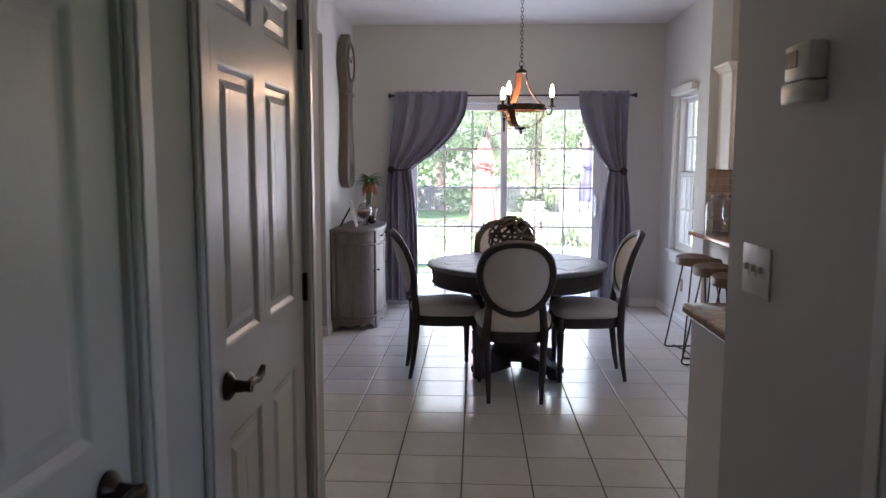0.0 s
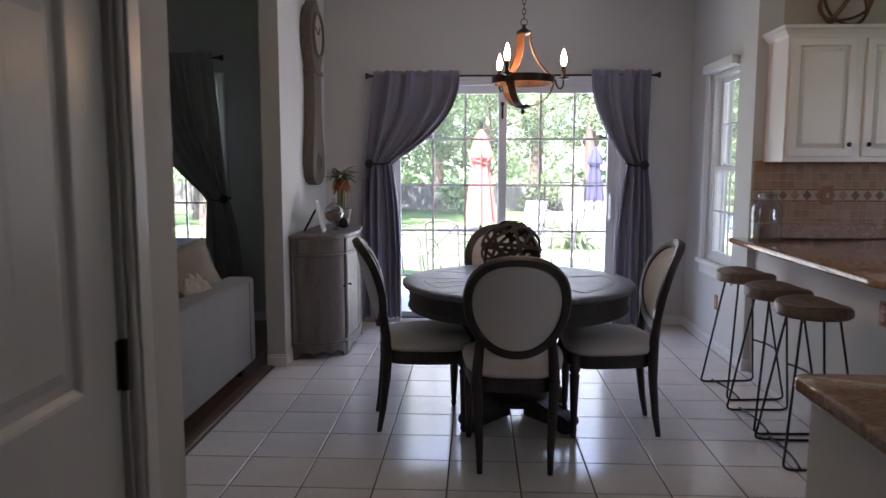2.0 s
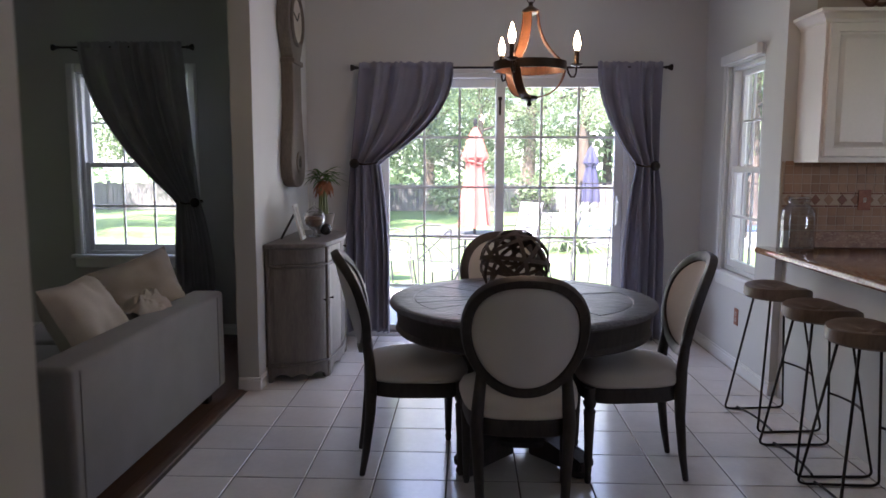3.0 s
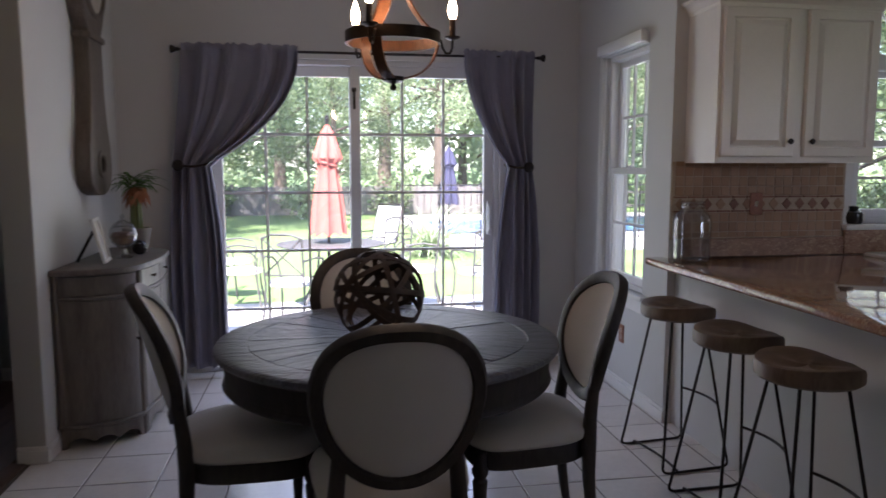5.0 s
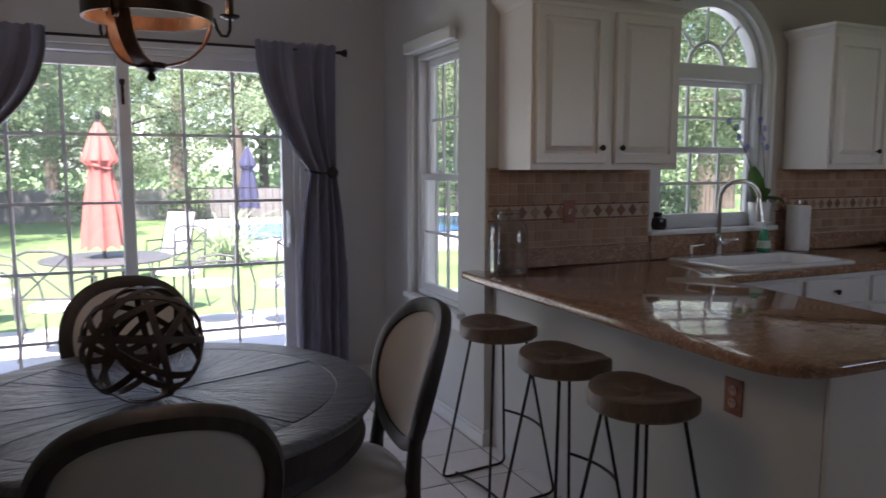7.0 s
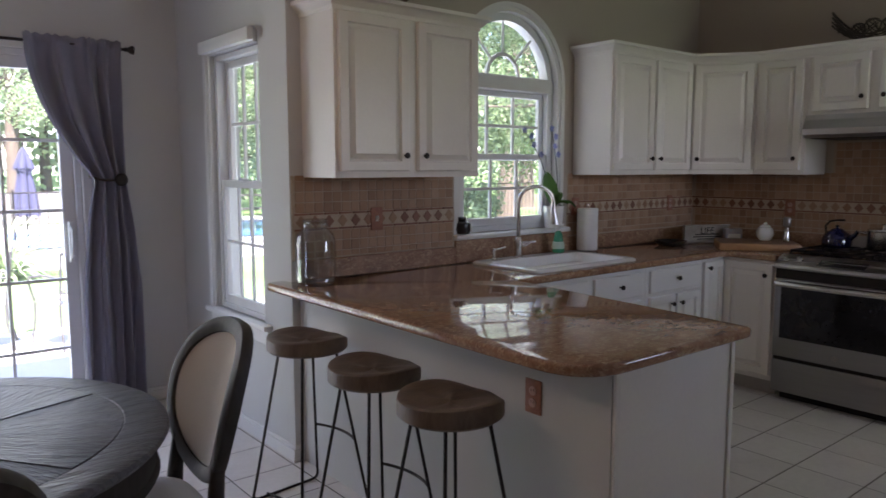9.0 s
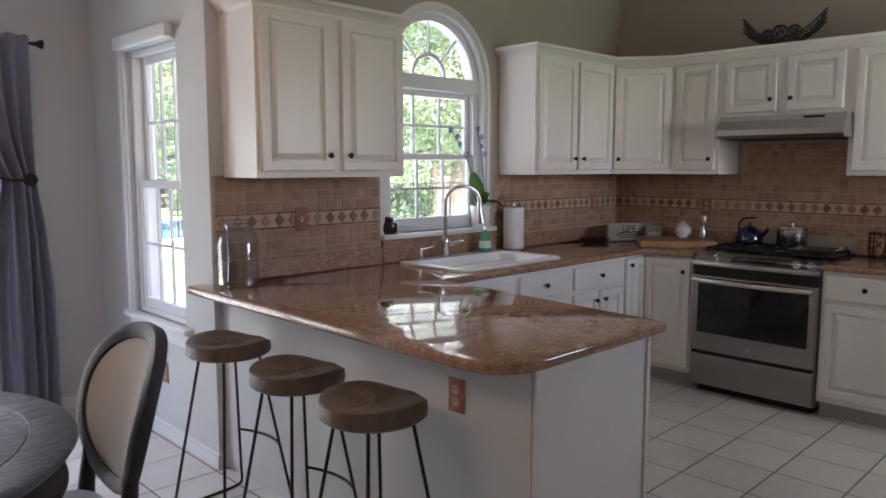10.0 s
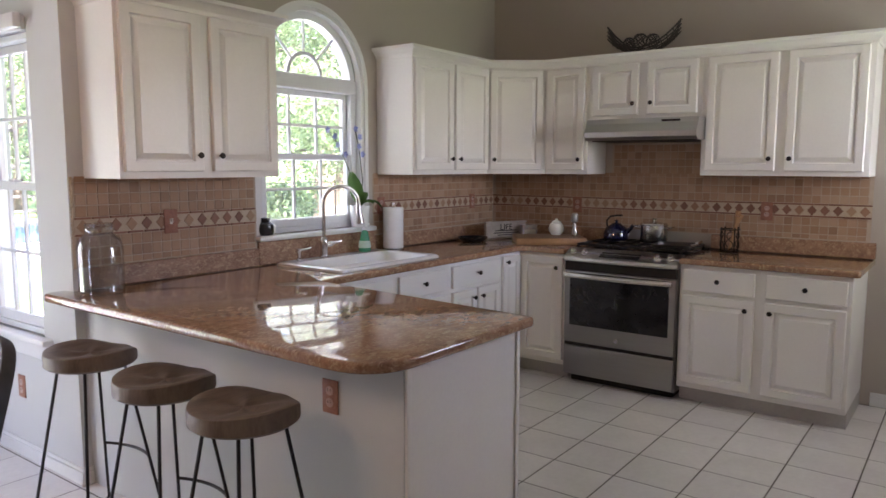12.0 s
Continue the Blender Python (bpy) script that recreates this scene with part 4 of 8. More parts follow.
# ---- curtains ----
def curtain(name, label, material, top, tie, low, y, rod_z, tie_z, floor_z, folds, seed):
    """A gathered curtain: (left, right) at the rod, at the tie and at the hem; each level is a row of folds."""
    c = thing(name, label, "curtain", group="curtains at the patio door" if material is CURTAIN else "")
    rnd = random.Random(seed)
    ph = [rnd.uniform(-0.6, 0.6) for _ in range(folds * 2)]
    levels = 46
    n = folds * 14
    bm = bmesh.new()
    rows = []
    for i in range(levels + 1):
        z = rod_z + 0.04 - (rod_z + 0.04 - floor_z) * i / levels
        if z > tie_z:
            f = (rod_z - z) / (rod_z - tie_z)
            f = max(0.0, f)
            el = f ** 0.85 if abs(top[0] - tie[0]) < abs(top[1] - tie[1]) else f ** (1.9 if f < 1 else 1)
            er = f ** 2.2 if abs(top[0] - tie[0]) < abs(top[1] - tie[1]) else f ** 0.85
            l = top[0] + (tie[0] - top[0]) * el
            r = top[1] + (tie[1] - top[1]) * er
            depth = 0.024 + 0.020 * f
        else:
            f = (tie_z - z) / (tie_z - floor_z)
            g = 1 - (1 - min(f * 1.6, 1)) ** 2
            l = tie[0] + (low[0] - tie[0]) * g
            r = tie[1] + (low[1] - tie[1]) * g
            depth = 0.040
        head = math.exp(-((z - rod_z) / 0.03) ** 2)
        row = []
        for k in range(n + 1):
            u = k / n
            w = 2 * math.pi * folds * (u + 0.06 * math.sin(5.1 * u + seed) + 0.03 * math.sin(11 * u + 2 * seed + i * 0.03)) + 0.5 * math.sin(3 * u + i * 0.05 + seed)
            crest = math.sin(w) + 0.28 * math.sin(2 * w + seed)
            yy = y - 0.016 - 0.014 * head - depth * (0.55 + 0.55 * abs(math.sin(4 * u + seed))) * crest * (1 - 0.55 * head) - 0.007 * math.sin(2.6 * w + seed + i * 0.09) - 0.004 * math.sin(i * 0.8 + 9 * u)
            row.append(bm.verts.new((l + (r - l) * u + 0.35 * depth * math.cos(w) * (1 if 0 < k < n else 0), yy, z + (0.006 * math.sin(3 * w + seed) if i == 0 else 0.0))))
        rows.append(row)
    for a, b in zip(rows, rows[1:]):
        for k in range(n):
            bm.faces.new((a[k], a[k + 1], b[k + 1], b[k]))
    cloth = part("cloth", bm, material, c)
    sol = cloth.modifiers.new("thick", "SOLIDIFY")
    sol.thickness = 0.0035
    band = bmesh.new()
    cx, hw = (tie[0] + tie[1]) / 2, (tie[1] - tie[0]) / 2 + 0.012
    ring = []
    for k in range(28):
        a = 2 * math.pi * k / 28
        ring.append((cx + hw * math.cos(a), y + 0.055 * math.sin(a), tie_z + 0.012 * math.cos(a * 2)))
    tube(band, ring, 0.008, 8, closed=True)
    part("tieback", band, BRONZE, c, "dark metal tieback")
    return c


def curtain_rod(label, x0, x1, y, z):
    r = thing("curtain_rod", label, "curtain rod")
    part("rod", tube(bmesh.new(), [(x0, y, z), (x1, y, z)], 0.0085, 12), BLACK, r)
    for x, s in ((x0, -1), (x1, 1)):
        m = Matrix.Translation((x, y, z)) @ Matrix.Rotation(radians(90 * s), 4, "Y")
        part("finial", lathe(bmesh.new(), [(0.010, -0.005), (0.015, 0.0), (0.010, 0.010), (0.018, 0.022), (0.026, 0.040), (0.024, 0.048), (0.0, 0.052)], seg=16, m=m), BLACK, r)
    for x in (x0 + 0.10, x1 - 0.10):
        part("bracket", tube(bmesh.new(), [(x, y, z), (x, y + 0.02, z - 0.012), (x, BACK_Y, z - 0.012)], 0.006, 8), BLACK, r)
    return r


RODY = 7.42
curtain_rod("black curtain rod over the patio door", -0.838, 1.55, RODY, 2.155)
curtain("curtain", "grey curtain tied back beside the patio door", CURTAIN, (-0.815, -0.085), (-0.882, -0.67), (-0.93, -0.60), RODY, 2.155, 1.42, 0.06, 5, 1)
curtain("curtain", "grey curtain tied back beside the patio door", CURTAIN, (1.022, 1.518), (1.335, 1.500), (1.25, 1.568), RODY, 2.155, 1.41, 0.02, 4, 2)
curtain_rod("black curtain rod over the living room window", -3.20, -2.17, RODY, 2.315)
curtain("curtain", "dark grey curtain tied back at the living room window", CURTAIN2, (-3.03, -2.20), (-2.29, -2.11), (-2.32, -2.00), RODY, 2.315, 1.105, 0.02, 7, 3)
tb = thing("curtain_tieback", "dark metal tieback knob on the wall", "tieback", group="tieback knobs")
part("knob", lathe(bmesh.new(), [(0.008, 0.0), (0.008, 0.135), (0.020, 0.145), (0.036, 0.160), (0.038, 0.172), (0.026, 0.186), (0.0, 0.190)], seg=16, m=Matrix.Translation((1.478, BACK_Y, 1.402)) @ Matrix.Rotation(radians(90), 4, "X")), BLACK, tb)
copy_thing(tb, Matrix.Translation((-2.335, 0, 0.012)))
copy_thing(tb, Matrix.Translation((-3.61, 0, -0.30)))

# ---- bow-front sideboard with its things ----
SB_Y0, SB_Y1, SB_END, SB_D = 6.205, 7.225, 0.26, 0.375


def bow(grow=0.0, n=14):
    """Outline of the sideboard, from the wall round the curved ends and the slightly bowed front, and back."""
    y0, y1 = SB_Y0 - grow, SB_Y1 + grow
    d, e = SB_D + grow, SB_END + grow
    out = [(NOOK_L + 0.003, y0), (NOOK_L + 0.05, y0)]
    for i in range(1, n + 1):
        a = math.pi / 2 * i / n
        out.append((NOOK_L + 0.05 + (d - 0.05) * math.sin(a) ** 0.9, y0 + e * (1 - math.cos(a) ** 0.85)))
    for i in range(1, n):
        f = i / n
        out.append((NOOK_L + d + 0.022 * math.sin(math.pi * f), y0 + e + (y1 - y0 - 2 * e) * f))
    return out + [(x, y0 + y1 - y) for x, y in out[n + 1::-1]]


def along(grow, s0, s1, n=24):
    """Points on the outline between two shares of its length."""
    line = bow(grow)
    cum = [0.0]
    for p, q in zip(line, line[1:]):
        cum.append(cum[-1] + math.dist(p, q))
    pts = []
    for i in range(n + 1):
        s_ = cum[-1] * (s0 + (s1 - s0) * i / n)
        k = min(max(j for j in range(len(cum)) if cum[j] <= s_ + 1e-9), len(line) - 2)
        f = (s_ - cum[k]) / max(cum[k + 1] - cum[k], 1e-6)
        pts.append((line[k][0] + (line[k + 1][0] - line[k][0]) * f, line[k][1] + (line[k + 1][1] - line[k][1]) * f))
    return pts


def curved_slab(s0, s1, z0, z1, inner=0.0, outer=0.006, foot=None):
    """A plate that follows the outline; foot(f) lifts its lower edge."""
    bm = bmesh.new()
    rows = []
    n = 40
    for i, (p, q) in enumerate(zip(along(inner, s0, s1, n), along(outer, s0, s1, n))):
        zl = z0 + (foot(i / n) if foot else 0.0)
        edge = 0.6 if 0 < i < n else 0.0
        m_ = (p[0] + (q[0] - p[0]) * edge, p[1] + (q[1] - p[1]) * edge) if not edge else q
        rows.append([bm.verts.new((*p, zl)), bm.verts.new((*m_, zl + 0.002)), bm.verts.new((*m_, z1 - 0.002)), bm.verts.new((*p, z1))])
    for a, b in zip(rows, rows[1:]):
        for k in range(4):
            bm.faces.new((a[k], a[(k + 1) % 4], b[(k + 1) % 4], b[k]))
    bm.faces.new(rows[0])
    bm.faces.new(rows[-1][::-1])
    return bm


sb = thing("sideboard", "greywashed curved-end wooden sideboard against the wall", "sideboard")
part("body", prism(bmesh.new(), bow()[::-1], 0.10, 0.872), GREYWASH, sb)
part("top", prism(bmesh.new(), bow(0.024)[::-1], 0.874, 0.904, bevel=0.007), GREYWASH, sb)
part("moulding", prism(bmesh.new(), bow(0.012)[::-1], 0.752, 0.766, bevel=0.005), GREYWASH, sb)
part("moulding", prism(bmesh.new(), bow(0.016)[::-1], 0.104, 0.124, bevel=0.006), GREYWASH, sb)
P0, P1 = 0.283, 0.717      # shares of the outline at which the two front posts stand
for s0, s1 in ((0.03, 0.272), (0.728, 0.97)):
    d = part("door", curved_slab(s0, s1, 0.132, 0.744), GREYWASH, sb)
    part("drawer", curved_slab(s0, s1, 0.774, 0.868), GREYWASH, sb)
    x, y = along(0.006, 0.258 if s0 < 0.5 else 0.742, 1, 1)[0]
    part("knob", lathe(bmesh.new(), [(0.004, 0), (0.005, 0.012), (0.010, 0.018), (0.010, 0.024), (0.0, 0.028)], seg=12, m=Matrix.Translation((x, y, 0.525)) @ Matrix.Rotation(radians(-35 if s0 < 0.5 else 35), 4, "Z") @ Matrix.Rotation(radians(90), 4, "Y")), BRONZE, d)
for s0, s1, sk_ in ((0.300, 0.498, 0.31), (0.502, 0.700, 0.69)):
    d = part("door", curved_slab(s0, s1, 0.132, 0.744), GREYWASH, sb)
    w_ = part("drawer", curved_slab(s0, s1, 0.774, 0.868), GREYWASH, sb)
    for own, sh, z in ((d, sk_, 0.525), (w_, (s0 + s1) / 2, 0.822)):
        x, y = along(0.006, sh, 1, 1)[0]
        part("knob", lathe(bmesh.new(), [(0.004, 0), (0.005, 0.012), (0.010, 0.018), (0.010, 0.024), (0.0, 0.028)], seg=12, m=Matrix.Translation((x, y, z)) @ Matrix.Rotation(radians(90), 4, "Y")), BRONZE, own)
for s0 in (0.012, P0, P1, 0.988):
    x, y = along(0.002, s0, 1, 1)[0]
    part("post", tube(bmesh.new(), [(x, y, 0.0), (x, y, 0.873)], 0.013, 10), GREYWASH, sb)


def scallop(f):
    return 0.0 if f < 0.09 or f > 0.91 else 0.028 + 0.026 * abs(math.sin((f - 0.09) / 0.82 * math.pi * 3))


for s0, s1 in ((0.004, 0.28), (0.288, 0.712), (0.72, 0.996)):
    part("skirt", curved_slab(s0, s1, 0.0, 0.103, -0.02, 0.009, scallop), GREYWASH, sb)

# wall clock with waisted case
CLOCKWOOD = mat("limed_wood", (0.16, 0.13, 0.10), 0.6, col2=(0.085, 0.067, 0.05), scale=6, fine=50, bump=0.4, stretch=(3, 3, 0.5))
FACE = mat("aged_clock_face", (0.50, 0.46, 0.38), 0.6, col2=(0.38, 0.33, 0.26), scale=9, fine=60)
ck = thing("wall_clock", "tall waisted limewashed wooden wall clock", "clock", NOOK_L, 6.86, 0)
half = [(0.04, 1.245), (0.12, 1.262), (0.185, 1.31), (0.21, 1.40), (0.195, 1.52), (0.15, 1.66), (0.125, 1.82), (0.12, 2.02), (0.12, 2.085), (0.13, 2.10), (0.13, 2.13), (0.12, 2.15), (0.16, 2.21), (0.215, 2.31), (0.225, 2.42), (0.195, 2.53), (0.13, 2.60), (0.06, 2.625), (0.035, 2.655), (0.0, 2.665)]
outline = [(y, z) for y, z in half] + [(-y, z) for y, z in half[::-1][1:]]
bm = bmesh.new()
prism(bm, outline, 0.0, 0.085, bevel=0.01, m=Matrix(((0, 0, 1, 0.001), (1, 0, 0, 0), (0, 1, 0, 0), (0, 0, 0, 1))))
part("case", bm, CLOCKWOOD, ck)
RX = Matrix.Rotation(radians(90), 4, "Y")
part("bezel", lathe(bmesh.new(), [(0.150, 0.08), (0.172, 0.08), (0.178, 0.095), (0.170, 0.107), (0.155, 0.105), (0.150, 0.09)], seg=40, m=Matrix.Translation((0, 0, 2.40)) @ RX), CLOCKWOOD, ck)
part("clock_face", lathe(bmesh.new(), [(0.0, 0.086), (0.152, 0.086), (0.152, 0.09), (0.0, 0.091)], seg=40, m=Matrix.Translation((0, 0, 2.40)) @ RX), FACE, ck)
for a, ln in ((40, 0.085), (-70, 0.12)):
    part("clock_hand", tube(bmesh.new(), [(0.096, 0, 2.40), (0.096, ln * math.sin(radians(a)), 2.40 + ln * math.cos(radians(a)))], 0.004, 6), BLACK, ck)
part("pendulum_window", lathe(bmesh.new(), [(0.045, 0.084), (0.075, 0.084), (0.078, 0.094), (0.05, 0.096), (0.045, 0.088)], seg=30, m=Matrix.Translation((0, 0, 1.42)) @ RX), CLOCKWOOD, ck)
part("pendulum_glass", lathe(bmesh.new(), [(0.0, 0.085), (0.046, 0.085), (0.046, 0.088), (0.0, 0.088)], seg=24, m=Matrix.Translation((0, 0, 1.42)) @ RX), BLACKGLASS, ck)
part("belt", B(0.0, 0.10, -0.135, 0.135, 2.10, 2.135, bevel=0.008), CLOCKWOOD, ck)

# ---- stools ----
def bar_stool():
    s = thing("bar_stool", "bar stool with a carved brown wooden seat and black wire legs", "stool", group="stools at the breakfast counter")
    bm = bmesh.new()
    n, rx, ry = 40, 0.172, 0.172
    rings = []
    for f, zb in ((0.93, 0.695), (1.0, 0.705), (1.0, 0.742), (0.985, 0.752), (0.93, 0.756), (0.75, 0.0), (0.5, 0.0), (0.25, 0.0), (0.02, 0.0)):
        ring = []
        for k in range(n):
            a = 2 * math.pi * k / n
            x, y = rx * f * math.cos(a), ry * f * math.sin(a)
            rise = 0.012 * (x / rx) ** 2 if zb > 0.72 or zb == 0 else 0.0
            z = zb + rise if zb else 0.757 + rise - 0.026 * (1 - (f / 0.93) ** 2) * (0.55 + 0.45 * math.cos(a * 2) ** 2)
            ahead = max(0.0, math.sin(a)) ** 3 * f ** 2.5
            z -= (0.030 if zb > 0.72 or not zb else 0.0) * ahead * (1 - 0.35 * math.exp(-((x / 0.05) ** 2)))
            ring.append(bm.verts.new((x, y, z)))
        rings.append(ring)
    for a, b in zip(rings, rings[1:]):
        for k in range(n):
            bm.faces.new((a[k], a[(k + 1) % n], b[(k + 1) % n], b[k]))
    bm.faces.new(rings[0][::-1])
    bm.faces.new(rings[-1])
    part("seat", bm, STOOLWOOD, s)
    r = 0.0062

    def bend(p, q, c, k=6):
        return [tuple(Vector(p).lerp(Vector(c), i / k).lerp(Vector(c).lerp(Vector(q), i / k), i / k)) for i in range(k + 1)]

    for sx in (-1, 1):
        # one bent rod: down, along the floor, and up again
        f, b = (sx * 0.19, 0.175, r), (sx * 0.19, -0.175, r)
        pts = [(sx * 0.085, 0.085, 0.70), (sx * 0.178, 0.164, 0.08)] + bend((sx * 0.185, 0.171, 0.035), (sx * 0.19, 0.13, r), f) + bend((sx * 0.19, -0.13, r), (sx * 0.185, -0.171, 0.035), b) + [(sx * 0.178, -0.164, 0.08), (sx * 0.085, -0.085, 0.70)]
        part("leg", tube(bmesh.new(), pts, r, 8), BLACK, s)
    part("footrest", tube(bmesh.new(), bend((-0.145, 0.138, 0.29), (0.145, 0.138, 0.29), (0, 0.21, 0.285), 12), r, 8), BLACK, s)
    part("footrest", tube(bmesh.new(), bend((-0.19, -0.10, r * 2.6), (0.19, -0.10, r * 2.6), (0, -0.06, r * 2.6), 8), r, 8), BLACK, s)
    part("seat_plate", B(-0.095, 0.095, -0.095, 0.095, 0.688, 0.697, bevel=0.003, seg=1), BLACK, s)
    return s


st = bar_stool()
for i, (x, y, turn) in enumerate(((1.722, 5.63, -84), (1.69, 5.068, -88), (1.667, 4.605, -92))):
    m = pose(x, y, 0, 0, 0, turn)
    if i == 0:
        st.matrix_basis = m
    else:
        copy_thing(st, m)

# ---- sofa beyond the threshold ----
SOFA = mat("pale_sofa_cloth", (0.20, 0.195, 0.19), 0.9, col2=(0.155, 0.15, 0.145), scale=4, fine=300, bump=0.35, sheen=0.2)
CUSH = mat("ivory_cushion_cloth", (0.46, 0.43, 0.37), 0.9, col2=(0.36, 0.33, 0.28), scale=6, fine=250, bump=0.5)
so = thing("sofa", "pale grey fabric sofa with its back to the dining room", "sofa")
part("back", B(-1.64, -1.45, 4.26, 5.98, 0.06, 0.645, bevel=0.03, seg=4), SOFA, so)
part("base", B(-2.36, -1.62, 4.28, 5.84, 0.06, 0.40, bevel=0.03, seg=3), SOFA, so)
for y0, y1 in ((4.24, 4.42), (5.75, 5.93)):
    part("arm", B(-2.36, -1.60, y0, y1, 0.06, 0.60, bevel=0.04, seg=4), SOFA, so)
for y0, y1 in ((4.43, 5.06), (5.07, 5.69)):
    part("seat_cushion", B(-2.34, -1.66, y0, y1, 0.40, 0.54, bevel=0.05, seg=4), SOFA, so)
for x in (-2.28, -1.52):
    for y in (4.32, 5.80):
        part("leg", B(x - 0.03, x + 0.03, y - 0.03, y + 0.03, 0.0, 0.07), BLACK, so)
for y in (4.33, 5.86):
    part("piping", tube(bmesh.new(), [(-1.449, y, 0.09), (-1.449, y, 0.62)], 0.004, 6), SOFA, so)


def cushion(label, x, y, z, rx, ry, rz, w=0.48, th=0.17, wrinkle=0.012, seed=0):
    bm = bmesh.new()
    n = 18
    for side in (1, -1):
        grid = []
        for i in range(n + 1):
            row = []
            for j in range(n + 1):
                u, v = i / n * 2 - 1, j / n * 2 - 1
                edge = (1 - u ** 4) * (1 - v ** 4)
                pinch = 1 - 0.07 * (1 - abs(u)) * abs(v) ** 3 - 0.07 * (1 - abs(v)) * abs(u) ** 3
                h = th / 2 * edge ** 0.55 + wrinkle * noise.noise(Vector((u * 2.6 + seed, v * 2.6, side))) * edge
                row.append(bm.verts.new((u * w / 2 * pinch, v * w / 2 * pinch, side * h)))
            grid.append(row)
        for i in range(n):
            for j in range(n):
                bm.faces.new((grid[i][j], grid[i + 1][j], grid[i + 1][j + 1], grid[i][j + 1]))
    bmesh.ops.remove_doubles(bm, verts=bm.verts, dist=1e-4)
    bmesh.ops.transform(bm, matrix=pose(x, y, z, rx, ry, rz), verts=bm.verts)
    return tagged(part("throw_pillow", bm, CUSH), label, "pillow", group="pillows on the sofa")


cushion("ivory throw pillow leaning on the sofa back", -1.74, 4.97, 0.635, 0, 62, 4, w=0.50, th=0.20, seed=1, wrinkle=0.035)
cushion("ivory throw pillow tilted on its corner on the sofa", -1.80, 5.66, 0.66, 38, 64, -10, w=0.46, th=0.17, seed=4, wrinkle=0.03)
# crumpled throw over the back, between the pillows
bm = bmesh.new()
n = 34
grid = []
for i in range(n + 1):
    row = []
    for j in range(n + 1):
        u, v = i / n * 2 - 1, j / n * 2 - 1
        rad = min(1.0, math.hypot(u, v))
        hump = (1 - rad ** 2.2)
        fold = 0.030 * noise.noise(Vector((u * 3.1, v * 3.1, 2.0))) + 0.016 * noise.noise(Vector((u * 7.5, v * 7.5, 5.0)))
        row.append(bm.verts.new((-1.66 + 0.13 * u * (1 - 0.2 * abs(v)), 5.42 + 0.17 * v + 0.03 * noise.noise(Vector((u * 2, v * 2, 9))), 0.655 + 0.075 * hump + fold * (0.4 + hump) - 0.05 * max(0.0, u))))
    grid.append(row)
for i in range(n):
    for j in range(n):
        bm.faces.new((grid[i][j], grid[i + 1][j], grid[i + 1][j + 1], grid[i][j + 1]))
tw = tagged(part("throw_blanket", bm, CUSH), "crumpled ivory throw bunched on the sofa back", "blanket")
tw.modifiers.new("thick", "SOLIDIFY").thickness = 0.012

# ---- on the sideboard and on the walls ----
SB = 0.905
GLOSSBLACK = mat("black_ceramic", (0.018, 0.018, 0.02), 0.2, scale=10, fine=60)
CLAY = mat("grey_clay", (0.22, 0.19, 0.165), 0.7, col2=(0.15, 0.13, 0.11), scale=10, fine=80, bump=0.4)
PAPER = mat("print_paper", (0.62, 0.60, 0.56), 0.8, col2=(0.50, 0.48, 0.45), scale=25, fine=90)
LEAF = leaf_mat("house_plant_leaf", (0.10, 0.20, 0.04), (0.035, 0.085, 0.02))
DRIED = leaf_mat("dried_bract", (0.42, 0.17, 0.08), (0.22, 0.09, 0.04))
POT_POURRI = mat("dried_petals", (0.24, 0.12, 0.07), 0.9, col2=(0.10, 0.05, 0.03), scale=40, fine=160, bump=1.0)


JARGLASS = glass_pane("jar_glass", 0.62, 0.11, (0.88, 0.89, 0.885), 1.7, 0.10)
fr = thing("picture_frame", "white standing picture frame on the sideboard", "picture frame", -1.075, 6.50, SB, 96)
lean = Matrix.Rotation(radians(-14), 4, "X")
bm = bmesh.new()
for a in ((-0.085, 0.085, 0.0, 0.018), (-0.085, 0.085, 0.222, 0.24)):
    box(bm, a[0], a[1], -0.012, 0.006, a[2], a[3], bevel=0.003, seg=1, m=lean)
for a in ((-0.085, -0.067), (0.067, 0.085)):
    box(bm, a[0], a[1], -0.012, 0.006, 0.018, 0.222, bevel=0.003, seg=1, m=lean)
part("frame", bm, TRIM, fr)
part("print", box(bmesh.new(), -0.068, 0.068, -0.002, 0.004, 0.017, 0.223, m=lean), PAPER, fr, smooth=False)
part("easel_back", tube(bmesh.new(), [(0, 0.055, 0.17), (0, 0.145, 0.004)], 0.008, 6), BLACK, fr)
ur = thing("glass_urn", "lidded clear glass urn of dried petals on the sideboard", "jar", -1.03, 6.66, SB)
part("urn", lathe(bmesh.new(), [(0.0, 0.0), (0.045, 0.0), (0.045, 0.006), (0.014, 0.018), (0.012, 0.05), (0.03, 0.062), (0.066, 0.09), (0.076, 0.13), (0.066, 0.165), (0.055, 0.175), (0.053, 0.176)], seg=28), JARGLASS, ur)
part("petals", lathe(bmesh.new(), [(0.0, 0.071), (0.026, 0.073), (0.058, 0.096), (0.067, 0.125), (0.05, 0.142), (0.0, 0.148)], seg=20), POT_POURRI, ur)
part("lid", lathe(bmesh.new(), [(0.056, 0.176), (0.054, 0.182), (0.03, 0.20), (0.010, 0.212), (0.014, 0.228), (0.010, 0.24), (0.0, 0.243)], seg=24), JARGLASS, ur)
bl = tagged(part("black_ball", lathe(bmesh.new(), [(0.0, 0.0)] + [(0.042 * math.sin(math.pi * k / 12), 0.042 - 0.042 * math.cos(math.pi * k / 12)) for k in range(1, 12)] + [(0.0, 0.084)], seg=24), GLOSSBLACK), "small glossy black ornament on the sideboard", "ornament")
